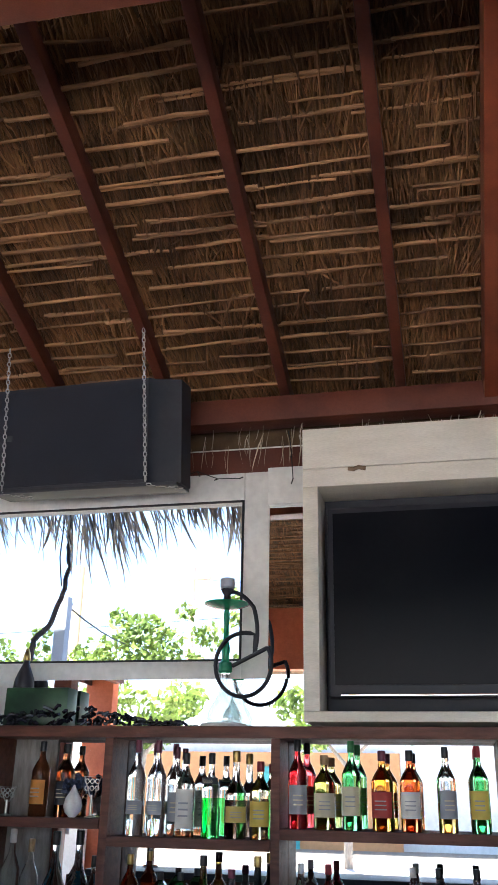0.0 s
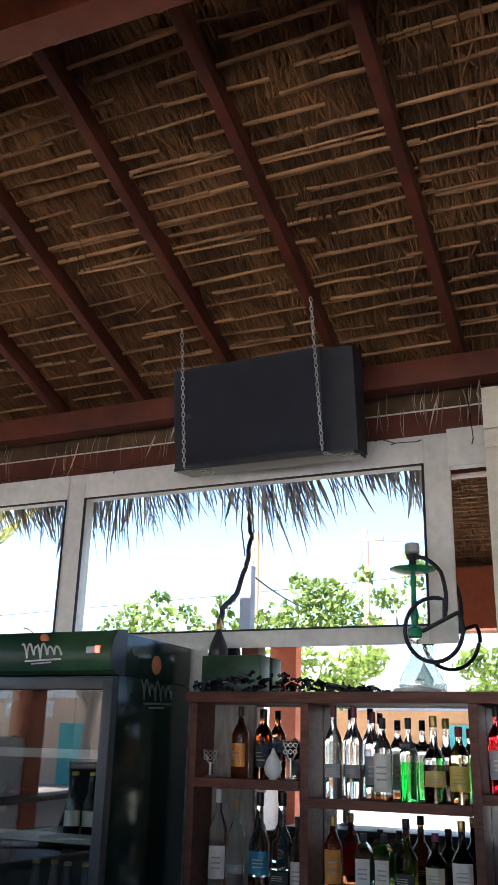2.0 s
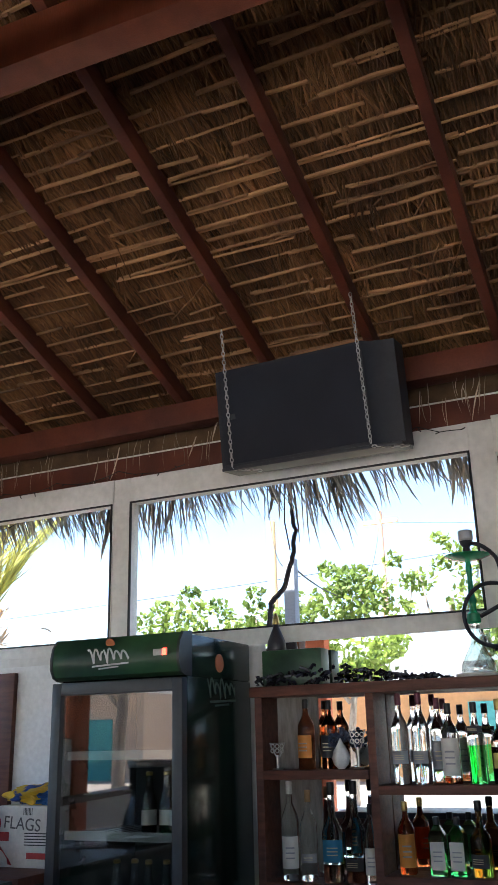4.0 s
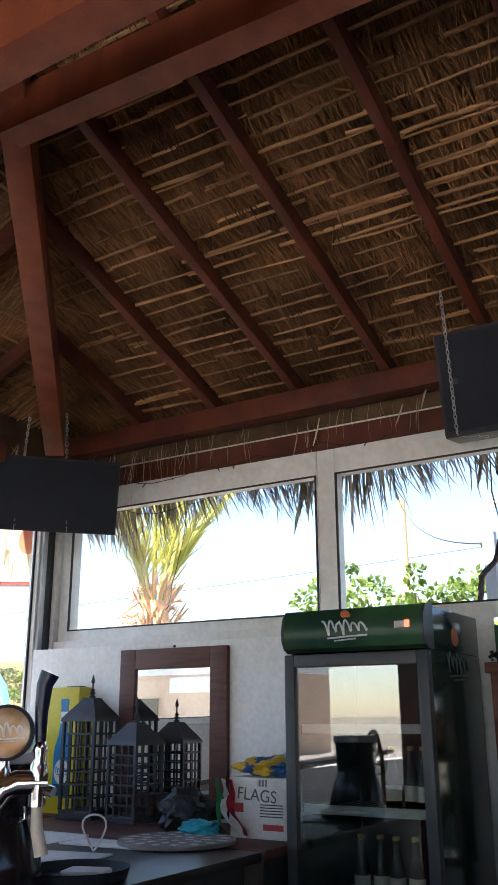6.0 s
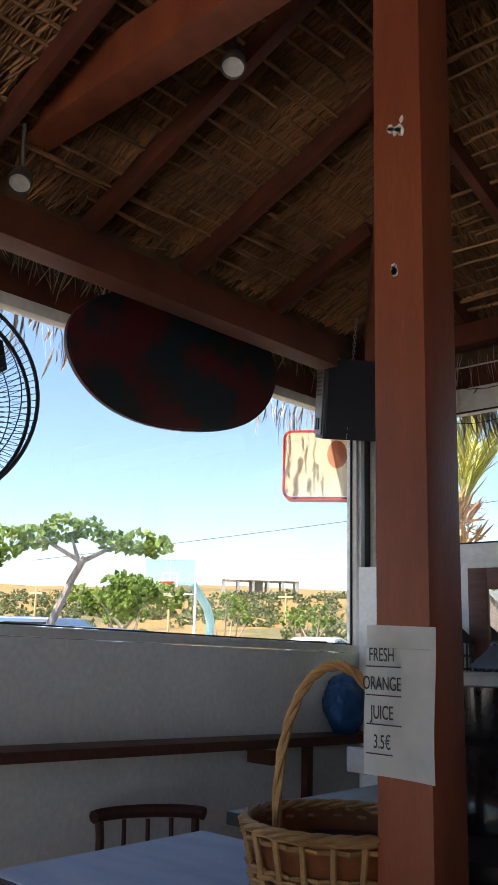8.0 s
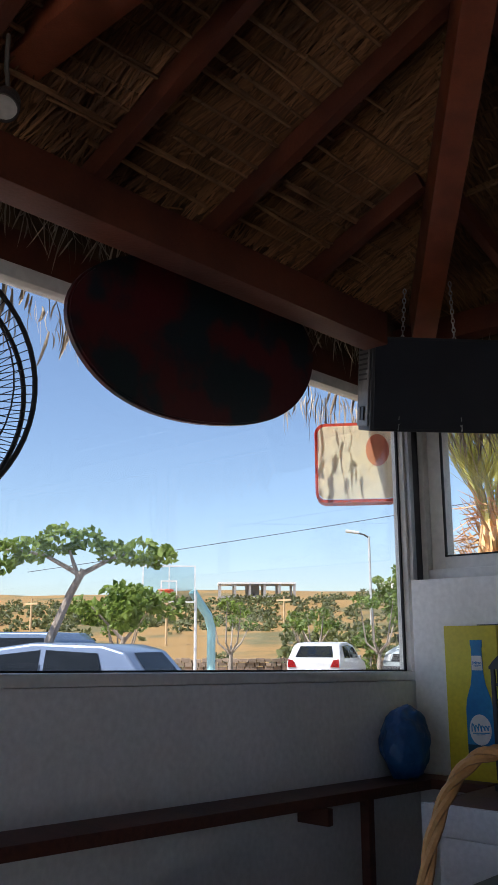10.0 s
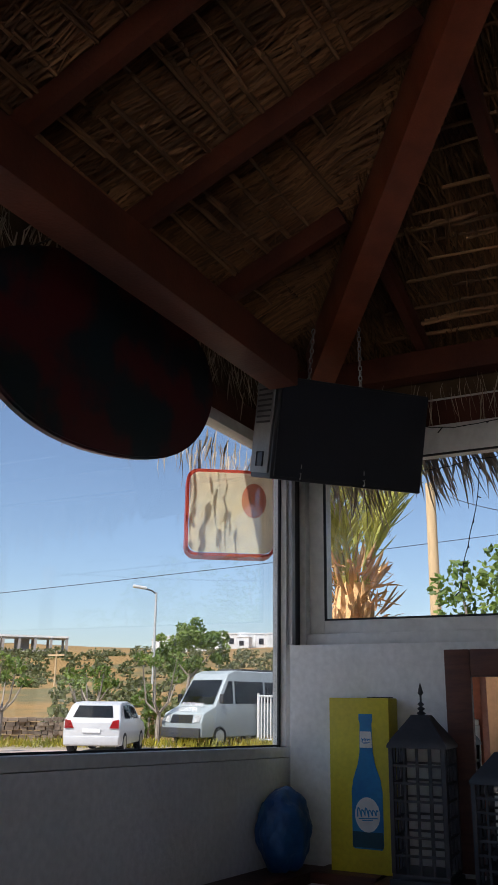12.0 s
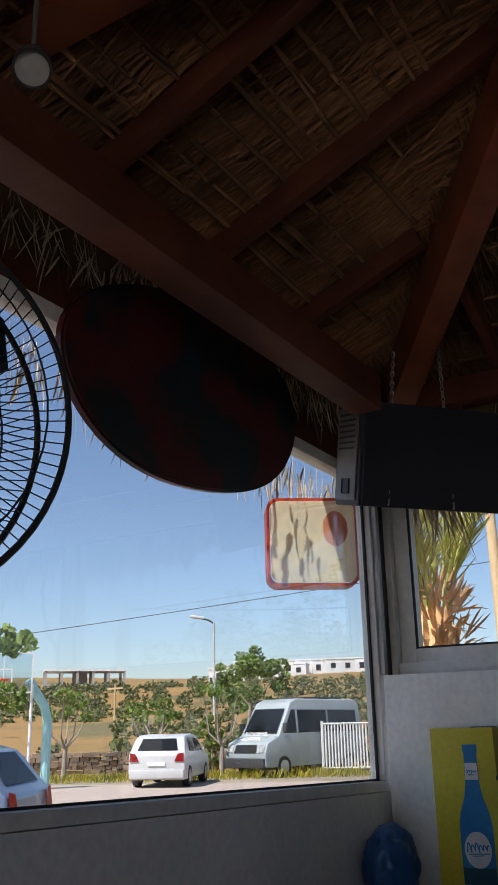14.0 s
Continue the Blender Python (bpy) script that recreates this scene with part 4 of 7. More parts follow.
block("panel", -3.89, -3.30, 3.10, 3.13, 0.0, 0.864, M_WHITEPANEL, ct, 0.003)
block("panel", -3.86, -3.30, 3.072, 3.0995, 0.66, 0.798, M_WHITEPANEL, ct, 0.003)
block("side_panel", -2.46, -2.44, 3.13, 3.76, 0.0, 0.864, M_DARKTOP, ct)
pn = thing("bar_counter", "black topped bar counter beside the post", "counter")
block("worktop", -3.28, -2.43, 1.64, 3.069, 0.862, 0.897, M_DARKTOP, pn, 0.004)
block("base", -3.22, -2.50, 1.70, 3.06, 0.0, 0.861, M_DARKTOP, pn, 0.003)
bp2 = thing("front_bar", "dark wooden front bar running from the post", "counter")
block("worktop", -2.30, 2.5, 1.12, 1.56, 0.845, 0.885, M_DARKTOP, bp2, 0.005)
block("base", -2.45, 2.4, 1.24, 1.50, 0.0, 0.844, M_DARKWOOD, bp2, 0.003)

# ---- things on the counters ----
def lantern(name, x, y, z, w, h, roof, spire, label, turn=0):
    ln = thing(name, label, "lantern", "iron lanterns")
    ln.location = (x, y, z)
    ln.rotation_euler = (0, 0, radians(turn))
    mt = M_LANTERN
    bm = bmesh.new()
    box(bm, -w * 0.58, w * 0.58, -w * 0.58, w * 0.58, 0, h * 0.05, 0.003)
    box(bm, -w * 0.53, w * 0.53, -w * 0.53, w * 0.53, h * 0.05, h * 0.09, 0.003)
    part("base", bm, mt, ln)
    for sx in (-1, 1):
        for sy in (-1, 1):
            block("corner_post", sx * w * 0.5 - 0.008, sx * w * 0.5 + 0.008, sy * w * 0.5 - 0.008, sy * w * 0.5 + 0.008, h * 0.09, h, mt, ln, 0.002)
    for s in range(4):
        bm = bmesh.new()
        m = pose(0, 0, 0, 0, 0, 90 * s)
        for i in range(1, 4):
            xx = -w * 0.5 + w * i / 4
            box(bm, xx - 0.004, xx + 0.004, -w * 0.5 - 0.004, -w * 0.5 + 0.004, h * 0.09, h, 0, m)
        for j in range(1, 7):
            zz = h * 0.09 + h * 0.91 * j / 7
            box(bm, -w * 0.5, w * 0.5, -w * 0.5 - 0.005, -w * 0.5 + 0.003, zz - 0.004, zz + 0.004, 0, m)
        part("grating", bm, mt, ln)
    bm = bmesh.new()
    q = [(0.58, 0), (0.58, 0.010), (0.50, roof * 0.30), (0.28, roof * 0.75), (0.17, roof)]
    lathe(bm, [(w * a * 1.38, h + b) for a, b in q], 4, pose(0, 0, 0, 0, 0, 45))
    part("roof", bm, mt, ln)
    bm = bmesh.new()
    zz = h + roof
    lathe(bm, [(0.012, zz), (0.018, zz + 0.006), (0.006, zz + 0.014), (0.016, zz + 0.022), (0.005, zz + 0.03), (0.013, zz + 0.038), (0.004, zz + 0.046), (0.004, zz + spire * 0.6), (0.011, zz + spire * 0.68), (0.001, zz + spire)], 10)
    part("finial", bm, mt, ln)
    return ln


M_LANTERN = mat("dark_iron", (0.035, 0.037, 0.042), 0.5, second=(0.05, 0.05, 0.055), scale=12, fine=80, bump=0.1)
lantern("lantern", -3.755, 3.59, 0.901, 0.190, 0.455, 0.115, 0.115, "tall dark iron lantern with pointed roof on the counter", 4)
lantern("lantern", -3.455, 3.585, 0.901, 0.180, 0.345, 0.105, 0.12, "smaller dark iron lantern with pointed roof before the mirror", -6)

yb = thing("beer_carton", "bright yellow carton with a printed blue bottle", "box")
M_YEL = mat("yellow_card", (0.62, 0.52, 0.03), 0.5, second=(0.56, 0.46, 0.03), scale=4)
block("carton", -4.152, -3.905, 3.655, 3.76, 0.901, 1.530, M_YEL, yb, 0.003)
block("top_flap", -3.99, -3.90, 3.652, 3.70, 1.5305, 1.534, M_BLACK, yb)
M_BLUEPRINT = mat("print_blue", (0.012, 0.15, 0.36), 0.45, second=(0.03, 0.26, 0.46), scale=5)
bm = bmesh.new()
half = [(0.0, 0.0), (0.055, 0.0), (0.062, 0.012), (0.062, 0.20), (0.055, 0.245), (0.035, 0.30), (0.027, 0.345), (0.024, 0.45), (0.028, 0.462), (0.028, 0.485), (0.0, 0.485)]
outline = [(x, y) for x, y in half] + [(-x, y) for x, y in reversed(half[1:-1])]
prism(bm, outline, 0.002, Matrix.Translation((-4.00, 3.6545, 0.985)) @ front)
bt = part("printed_bottle", bm, M_BLUEPRINT, yb, "printed blue beer bottle")
bm = bmesh.new()
prism(bm, [(0.050 * math.cos(a), 0.062 * math.sin(a)) for a in [k * math.pi / 12 for k in range(24)]], 0.001, Matrix.Translation((-4.00, 3.652, 1.105)) @ front)
part("printed_label", bm, M_LABELS["white"], yb, "white oval label")
bm = bmesh.new()
prism(bm, [(-0.025, 0), (0.025, 0), (0.023, 0.06), (-0.023, 0.06)], 0.001, Matrix.Translation((-4.00, 3.652, 1.345)) @ front)
part("printed_label", bm, M_LABELS["white"], yb, "white neck label")
bm = bmesh.new()
prism(bm, [(-0.061, 0), (0.061, 0), (0.061, 0.055), (-0.061, 0.055)], 0.001, Matrix.Translation((-4.00, 3.652, 0.99)) @ front)
part("printed_foot", bm, mat("print_dark_teal", (0.01, 0.07, 0.10), 0.5), yb)
script_logo(yb, Matrix.Translation((-4.0, 3.6508, 1.10)) @ front, 0.085, 0.035, M_BLUEPRINT, 4)
script_logo(yb, Matrix.Translation((-4.0, 3.6508, 1.368)) @ front, 0.038, 0.016, M_BLUEPRINT, 5)


def soft_lump(name, cx, cy, cz, sx, sy, sz, material, label, category, seed, amp=0.25, freq=9, sub=4):
    bm = bmesh.new()
    bmesh.ops.create_icosphere(bm, subdivisions=sub, radius=1.0)
    for v in bm.verts:
        d = v.co.copy()
        n1 = noise.noise(d * 2.2 + Vector((seed, 0, 0)))
        n2 = abs(noise.noise(d * freq * 0.6 + Vector((0, seed, 0))))
        k = 1 + amp * n1 + amp * 0.5 * n2
        v.co = Vector((d.x * sx * k, d.y * sy * k, max(-0.93 * sz, d.z * sz * k)))
    bmesh.ops.translate(bm, vec=(cx, cy, cz + 0.93 * sz), verts=bm.verts)
    return solo(name, bm, material, label, category)


M_BLUEBAG = mat("blue_plastic_bag", (0.012, 0.075, 0.22), 0.4, second=(0.025, 0.12, 0.32), scale=14, fine=40, bump=0.3)
soft_lump("plastic_bag", -4.30, 3.54, 0.901, 0.10, 0.12, 0.150, M_BLUEBAG, "crumpled blue plastic bag on the wall ledge", "bag", 3, 0.16, 9, 5)

bx = thing("flags_box", "white cardboard carton with a handwritten word and open top", "box")
M_CARD = mat("white_card", (0.66, 0.63, 0.58), 0.7, second=(0.58, 0.55, 0.50), scale=5, fine=60)
block("carton", -2.745, -2.475, 3.34, 3.62, 0.901, 1.135, M_CARD, bx, 0.003)


def lettering(parent, text, size, m, material, name="lettering"):
    cu = bpy.data.curves.new(name, "FONT")
    cu.body, cu.size, cu.align_x, cu.align_y, cu.extrude = text, size, "CENTER", "CENTER", 0.0004
    tmp = new(name + "_curve", cu)
    me = bpy.data.meshes.new_from_object(tmp.evaluated_get(bpy.context.evaluated_depsgraph_get()))
    bpy.data.objects.remove(tmp)
    me.materials.clear()
    me.materials.append(material)
    me.transform(m)
    ob = new(name, me)
    ob.parent = parent
    return ob


lettering(bx, "FLAGS", 0.068, Matrix.Translation((-2.615, 3.339, 1.065)) @ front @ pose(0, 0, 0, 0, 0, -4), mat("pen_grey", (0.12, 0.11, 0.11), 0.7))
M_REDPRINT = mat("print_red", (0.42, 0.04, 0.04), 0.6)
block("print_block", -2.735, -2.68, 3.3385, 3.3395, 1.0, 1.035, M_REDPRINT, bx)
block("print_block", -2.585, -2.49, 3.3385, 3.3395, 0.935, 0.958, M_REDPRINT, bx)
for i in range(5):
    block("print_bar", -2.60, -2.49, 3.3386, 3.3395, 0.985 + i * 0.011, 0.989 + i * 0.011, M_TEXT, bx)
for i in range(7):
    block("barcode_bar", -2.61 + i * 0.007, -2.607 + i * 0.007, 3.3386, 3.3395, 1.10, 1.128, M_TEXT, bx)
soft_lump("folded_flag", -2.61, 3.45, 1.136, 0.135, 0.10, 0.038, mat("yellow_flag_cloth", (0.60, 0.38, 0.03), 0.8, second=(0.02, 0.06, 0.22), scale=9, low=0.52, high=0.56), "crumpled yellow and blue flags heaped in the carton", "flag", 11, 0.5, 14)
soft_lump("folded_flag", -2.53, 3.42, 1.136, 0.06, 0.07, 0.030, mat("blue_flag_cloth", (0.02, 0.09, 0.28), 0.8, second=(0.04, 0.16, 0.40), scale=9), "crumpled dark blue flag cloth in the carton", "flag", 14, 0.5, 14)
soft_lump("folded_flag", -2.50, 3.50, 1.15, 0.10, 0.09, 0.040, mat("grey_flag_cloth", (0.35, 0.34, 0.36), 0.8), "grey folded cloth in the carton", "flag", 15, 0.5, 14)
# hanging striped flag
fl = thing("striped_flag", "green white and red striped flag hanging over the carton", "flag")
for i, c in enumerate(((0.02, 0.22, 0.08), (0.68, 0.66, 0.64), (0.50, 0.03, 0.05))):
    bm = bmesh.new()
    cols = []
    for j in range(13):
        t = j / 12
        yy = 3.325 - 0.03 * math.sin(t * 3.0) - 0.02 * math.sin(t * 9 + i)
        xx = -2.815 + i * 0.034 + 0.055 * t + 0.012 * math.sin(t * 7 + i)
        zz = 1.13 - 0.215 * t + 0.02 * math.sin(3 * t)
        cols.append([bm.verts.new((xx + k * 0.017, yy + 0.01 * math.sin(k * 2.1 + j * 0.7) - 0.004 * k, zz - 0.004 * k)) for k in range(3)])
    for p, q in zip(cols, cols[1:]):
        for k in range(2):
            bm.faces.new((p[k], p[k + 1], q[k + 1], q[k]))
    bmesh.ops.solidify(bm, geom=bm.faces[:], thickness=0.003)
    part("stripe", bm, mat("flag_stripe", c, 0.8), fl)
soft_lump("plastic_bag", -2.86, 3.28, 0.901, 0.085, 0.06, 0.033, mat("teal_plastic", (0.02, 0.32, 0.40), 0.35, second=(0.03, 0.40, 0.48), scale=12), "turquoise plastic bag on the counter", "bag", 21, 0.4)
soft_lump("dark_bag", -3.02, 3.42, 0.901, 0.13, 0.10, 0.085, mat("black_bag", (0.02, 0.02, 0.022), 0.4), "black bag slumped beside the lanterns", "bag", 23, 0.5)

# round pierced mat and papers
M_MAT = mat("grey_rubber_mat", (0.28, 0.25, 0.23), 0.6, second=(0.20, 0.18, 0.165), scale=6)
mt_ = thing("drip_mat", "round grey pierced mat lying on the bar", "mat")
mt_.location = (-2.83, 3.085, 0.9015)
bm = bmesh.new()
lathe(bm, [(0.232, 0), (0.235, 0.003), (0.235, 0.012), (0.232, 0.015)], 48)
part("disc", bm, M_MAT, mt_)
M_HOLE = mat("mat_relief", (0.62, 0.58, 0.54), 0.6, second=(0.5, 0.46, 0.43), scale=9)
for ring, n in ((0.06, 6), (0.125, 12), (0.19, 16)):
    for i in range(n):
        a = 2 * math.pi * (i + 0.5 * (n % 4 == 0)) / n
        bm = bmesh.new()
        rr = 0.022 if ring > 0.1 else 0.02
        prism(bm, [(rr * 1.1, 0), (0, rr * 0.8), (-rr * 1.1, 0), (0, -rr * 0.8)], 0.002, pose(ring * math.cos(a), ring * math.sin(a), 0.0152, 0, 0, math.degrees(a)))
        part("pattern_piece", bm, M_HOLE, mt_)
for x, y, w, h, r in ((-2.98, 2.58, 0.32, 0.22, 12), (-3.02, 2.93, 0.42, 0.16, 4), (-2.80, 2.45, 0.18, 0.24, -35)):
    bm = bmesh.new()
    box(bm, -w / 2, w / 2, -h / 2, h / 2, 0, 0.006, 0.001, pose(x, y, 0.8985, 0, 0, r))
    solo("paper_sheet", bm, M_PAPER, "white paper menu lying on the bar", "paper")
pan = thing("round_tray", "round dark metal tray with white papers in it", "tray")
pan.location = (-2.62, 2.28, 0.8985)
bm = bmesh.new()
lathe(bm, [(0.13, 0.0), (0.15, 0.004), (0.158, 0.035), (0.162, 0.036), (0.154, 0.006), (0.0, 0.008)], 40)
part("tray", bm, M_BLACK, pan)
bm = bmesh.new()
box(bm, -0.07, 0.07, -0.05, 0.05, 0.010, 0.030, 0.012, pose(0.02, 0.02, 0, 0, 0, 20))
part("napkin", bm, M_PAPER, pan, "white napkins")
bm = bmesh.new()
tube(bm, [(-2.97 + 0.05 * math.cos(a), 2.75 + 0.02 * math.sin(a * 2), 0.965 + 0.062 * math.sin(a)) for a in [k * math.pi / 10 for k in range(20)]], 0.004, 6, closed=True)
solo("cable_loop", bm, M_PAPER, "white cable loop standing on the bar", "cable")

# beer tap
tap = thing("beer_tap", "chrome swan neck beer tap with a round badge", "tap")
TX, TY = -1.950, 1.262
bm = bmesh.new()
pts = [(0, 0, 0.012), (0, 0, 0.12), (0.0, 0.0, 0.24), (0.004, 0.0, 0.29), (0.016, 0, 0.335), (0.038, 0, 0.362), (0.065, 0, 0.372), (0.092, 0, 0.372)]
tube(bm, pts, 0.030, 18, r1=0.022)
lathe(bm, [(0.055, 0), (0.056, 0.010), (0.040, 0.018)], 24)
part("neck", bm, M_CHROME, tap)
bm = bmesh.new()
lathe(bm, [(0.013, 0.372), (0.016, 0.38), (0.010, 0.40), (0.010, 0.412)], 12, Matrix.Translation((0.038, 0, 0)))
part("badge_stem", bm, M_CHROME, tap)
bd = new("badge")
bd.parent = tap
bdm = Matrix.Translation((0.038, -0.004, 0.462)) @ Matrix.Scale(0.82, 4) @ pose(0, 0, 0, 0, 0, -5) @ pose(0, 0, 0, 90, 0, 0)
bm = bmesh.new()
lathe(bm, [(0.060, -0.012), (0.063, -0.008), (0.063, 0.008), (0.056, 0.011)], 36, bdm)
part("rim", bm, M_BLACK, bd, "dark rim")
bm = bmesh.new()
lathe(bm, [(0.0555, 0.0112), (0.052, 0.0125), (0.02, 0.0132)], 36, bdm)
part("face", bm, mat("copper_face", (0.30, 0.16, 0.07), 0.35, metal=0.6, second=(0.42, 0.34, 0.26), scale=22), bd, "copper coloured face")
script_logo(bd, bdm @ Matrix.Translation((0, -0.006, 0.0145)), 0.088, 0.034, M_SILVER, 8)
bm = bmesh.new()
tube(bm, [(0.092, 0, 0.372), (0.120, 0, 0.372)], 0.017, 14)
lathe(bm, [(0.016, 0.33), (0.017, 0.40), (0.012, 0.415), (0.015, 0.43), (0.010, 0.445)], 14, Matrix.Translation((0.102, 0, 0)))
tube(bm, [(0.112, 0, 0.36), (0.132, -0.012, 0.355)], 0.010, 10)
part("faucet", bm, M_CHROME, tap)
bm = bmesh.new()
tube(bm, [(0.102, 0, 0.445), (0.100, 0, 0.50), (0.103, 0, 0.55), (0.112, 0, 0.572)], 0.010, 12, r1=0.019)
part("handle", bm, mat("navy_handle", (0.008, 0.012, 0.04), 0.3), tap, "navy blue handle")
bm = bmesh.new()
tube(bm, [(0.102, 0, 0.33), (0.105, 0, 0.29), (0.116, 0, 0.245)], 0.010, 12, r1=0.013)
part("spout", bm, mat("ivory_spout", (0.62, 0.56, 0.46), 0.4), tap, "ivory plastic spout")
tap.matrix_world = pose(TX, TY, 0.886, 0, 0, 42)

# black juicer jar with lid
jar = thing("juicer", "black plastic juicer with a clear round lid", "juicer")
jar.location = (-2.715, 2.02, 0.8985)
bm = bmesh.new()
lathe(bm, [(0.146, 0), (0.150, 0.015), (0.138, 0.08), (0.116, 0.15), (0.097, 0.20), (0.103, 0.222), (0.105, 0.235), (0.110, 0.345)], 28)
part("body", bm, mat("glossy_black", (0.012, 0.012, 0.014), 0.15), jar)
bm = bmesh.new()
lathe(bm, [(0.110, 0.346), (0.118, 0.350), (0.118, 0.372), (0.112, 0.378), (0.104, 0.374)], 32)
part("lid", bm, mat("translucent_lid", (0.62, 0.64, 0.66), 0.3, trans=0.5), jar, "clear plastic lid")
bm = bmesh.new()
tube(bm, [(-0.09, -0.06, 0.14), (-0.14, -0.11, 0.09), (-0.17, -0.14, 0.04), (-0.19, -0.15, 0.02)], 0.02, 10, r1=0.028)
part("spout", bm, M_BLACK, jar)
bm = bmesh.new()
tube(bm, [(0.105, -0.01, 0.24), (0.135, -0.02, 0.23), (0.14, -0.02, 0.20), (0.11, -0.02, 0.185)], 0.004, 6)
part("handle", bm, M_CHROME, jar)

# notice on the post, chipped paint
nt_ = thing("paper_notice", "white paper price notice wrapped round the post", "notice")
bm = bmesh.new()
zt, zb = 1.385, 1.083
cols = []
for i in range(13):
    t = i / 12
    x = -2.656 + 0.166 * t
    y = 1.412 + (0.006 * math.sin(t * 3.1) if t < 0.85 else 0.0) - 0.004 - (0.012 * max(0, 0.3 - t))
    cols.append([bm.verts.new((x - 0.006 * (1 - k / 6), y - 0.004 * math.sin(k * 0.9), zb + (zt - zb) * k / 6 - 0.004 * t)) for k in range(7)])
for p, q in zip(cols, cols[1:]):
    for k in range(6):
        bm.faces.new((p[k], q[k], q[k + 1], p[k + 1]))
bmesh.ops.solidify(bm, geom=bm.faces[:], thickness=-0.001)
part("sheet", bm, M_PAPER, nt_)
for i, w in enumerate(("FRESH", "ORANGE", "JUICE", "3.5€")):
    z = 1.322 - i * 0.058
    lettering(nt_, w, 0.034, Matrix.Translation((-2.615, 1.4015, z)) @ front @ Matrix.Diagonal((0.68, 1.15, 1, 1)), M_TEXT)
    block("underline", -2.655, -2.568 if w != "3.5€" else -2.59, 1.4017, 1.4025, z - 0.024, z - 0.0215, M_TEXT, nt_)
bm = bmesh.new()
tube(bm, [(-2.66, 1.4035, 1.338), (-2.50, 1.4055, 1.336)], 0.0008, 4)
part("tape", bm, mat("clear_tape", (0.7, 0.7, 0.68), 0.2), nt_)
M_CHIP = mat("bare_primer", (0.80, 0.76, 0.70), 0.8)
rng = random.Random(3)
for cx, cz, w, h, n in ((-2.575, 2.545, 0.06, 0.055, 9), (-2.585, 2.185, 0.02, 0.02, 4)):
    for i in range(n):
        bm = bmesh.new()
        px, pz = cx + rng.uniform(-w, w) * 0.45, cz + rng.uniform(-h, h) * 0.4
        rr = rng.uniform(0.005, 0.011)
        prism(bm, [(rr * rng.uniform(0.6, 1.0) * math.cos(k * 1.0472), rr * rng.uniform(1.0, 1.7) * math.sin(k * 1.0472)) for k in range(6)], 0.0012, Matrix.Translation((px, 1.4240, pz)) @ front)
        o = part("paint_chip", bm, M_CHIP, post)

# table, basket, chairs
tb = thing("bar_table", "dark wooden table with a pale blue cloth", "table")
block("tabletop", -3.66, -2.70, 1.13, 1.93, 0.725, 0.752, M_DARKWOOD, tb, 0.006)
for x in (-3.60, -2.76):
    for y in (1.19, 1.87):
        block("leg", x - 0.03, x + 0.03, y - 0.03, y + 0.03, 0, 0.7245, M_DARKWOOD, tb, 0.004)
bm = bmesh.new()
box(bm, -3.645, -2.715, 1.155, 1.915, 0.7525, 0.757, 0.002)
solo("table_cloth", bm, mat("pale_blue_cloth", (0.55, 0.62, 0.74), 0.7, second=(0.45, 0.53, 0.68), scale=4, stretch=(1, 3, 1), fine=150, bump=0.2), "pale blue cloth spread over the table", "tablecloth")

bk = thing("wicker_basket", "woven wicker basket with a tall hooped handle", "basket")
bk.location = (-2.83, 1.53, 0.7575)
M_WICKER = mat("wicker", (0.42, 0.24, 0.10), 0.6, second=(0.30, 0.16, 0.06), scale=14, vary=0.25, island=True, fine=120, bump=0.3)
M_WICKERRED = mat("wicker_band", (0.34, 0.12, 0.045), 0.55, second=(0.24, 0.08, 0.03), scale=10, fine=100, bump=0.2)
bm = bmesh.new()
lathe(bm, [(0.125, 0.0), (0.130, 0.006), (0.160, 0.19)], 32, cap=False)
bmesh.ops.solidify(bm, geom=bm.faces[:], thickness=0.006)
part("wall", bm, M_WICKERRED, bk, "flat reddish splints")
bm = bmesh.new()
lathe(bm, [(0.125, 0.0), (0.125, 0.006)], 32)
part("bottom", bm, M_WICKERRED, bk)
nst = 20
for row in range(13):
    if row in (8, 9, 10):
        continue
    z = 0.010 + row * 0.0145
    bm = bmesh.new()
    rb = 0.130 + 0.030 * z / 0.19
    tube(bm, [((rb + 0.006 + 0.006 * math.cos(k * math.pi + row * math.pi)) * math.cos(2 * math.pi * k / (nst * 2)), (rb + 0.006 + 0.006 * math.cos(k * math.pi + row * math.pi)) * math.sin(2 * math.pi * k / (nst * 2)), z) for k in range(nst * 2)], 0.0052, 6, closed=True)
    part("weave", bm, M_WICKER, bk)
for i in range(nst):
    a = 2 * math.pi * i / nst
    bm = bmesh.new()
    tube(bm, [((0.136 + 0.034 * t) * math.cos(a), (0.136 + 0.034 * t) * math.sin(a), 0.005 + 0.185 * t) for t in (0, 0.3, 0.6, 1)], 0.0055, 6)
    part("stake", bm, M_WICKER, bk)
for s in range(3):
    bm = bmesh.new()
    tube(bm, [((0.166 + 0.007 * math.cos(k * 0.9 + s * 2.1)) * math.cos(2 * math.pi * k / 64), (0.166 + 0.007 * math.cos(k * 0.9 + s * 2.1)) * math.sin(2 * math.pi * k / 64), 0.195 + 0.007 * math.sin(k * 0.9 + s * 2.1)) for k in range(64)], 0.006, 6, closed=True)
    part("rim_strand", bm, M_WICKER, bk)
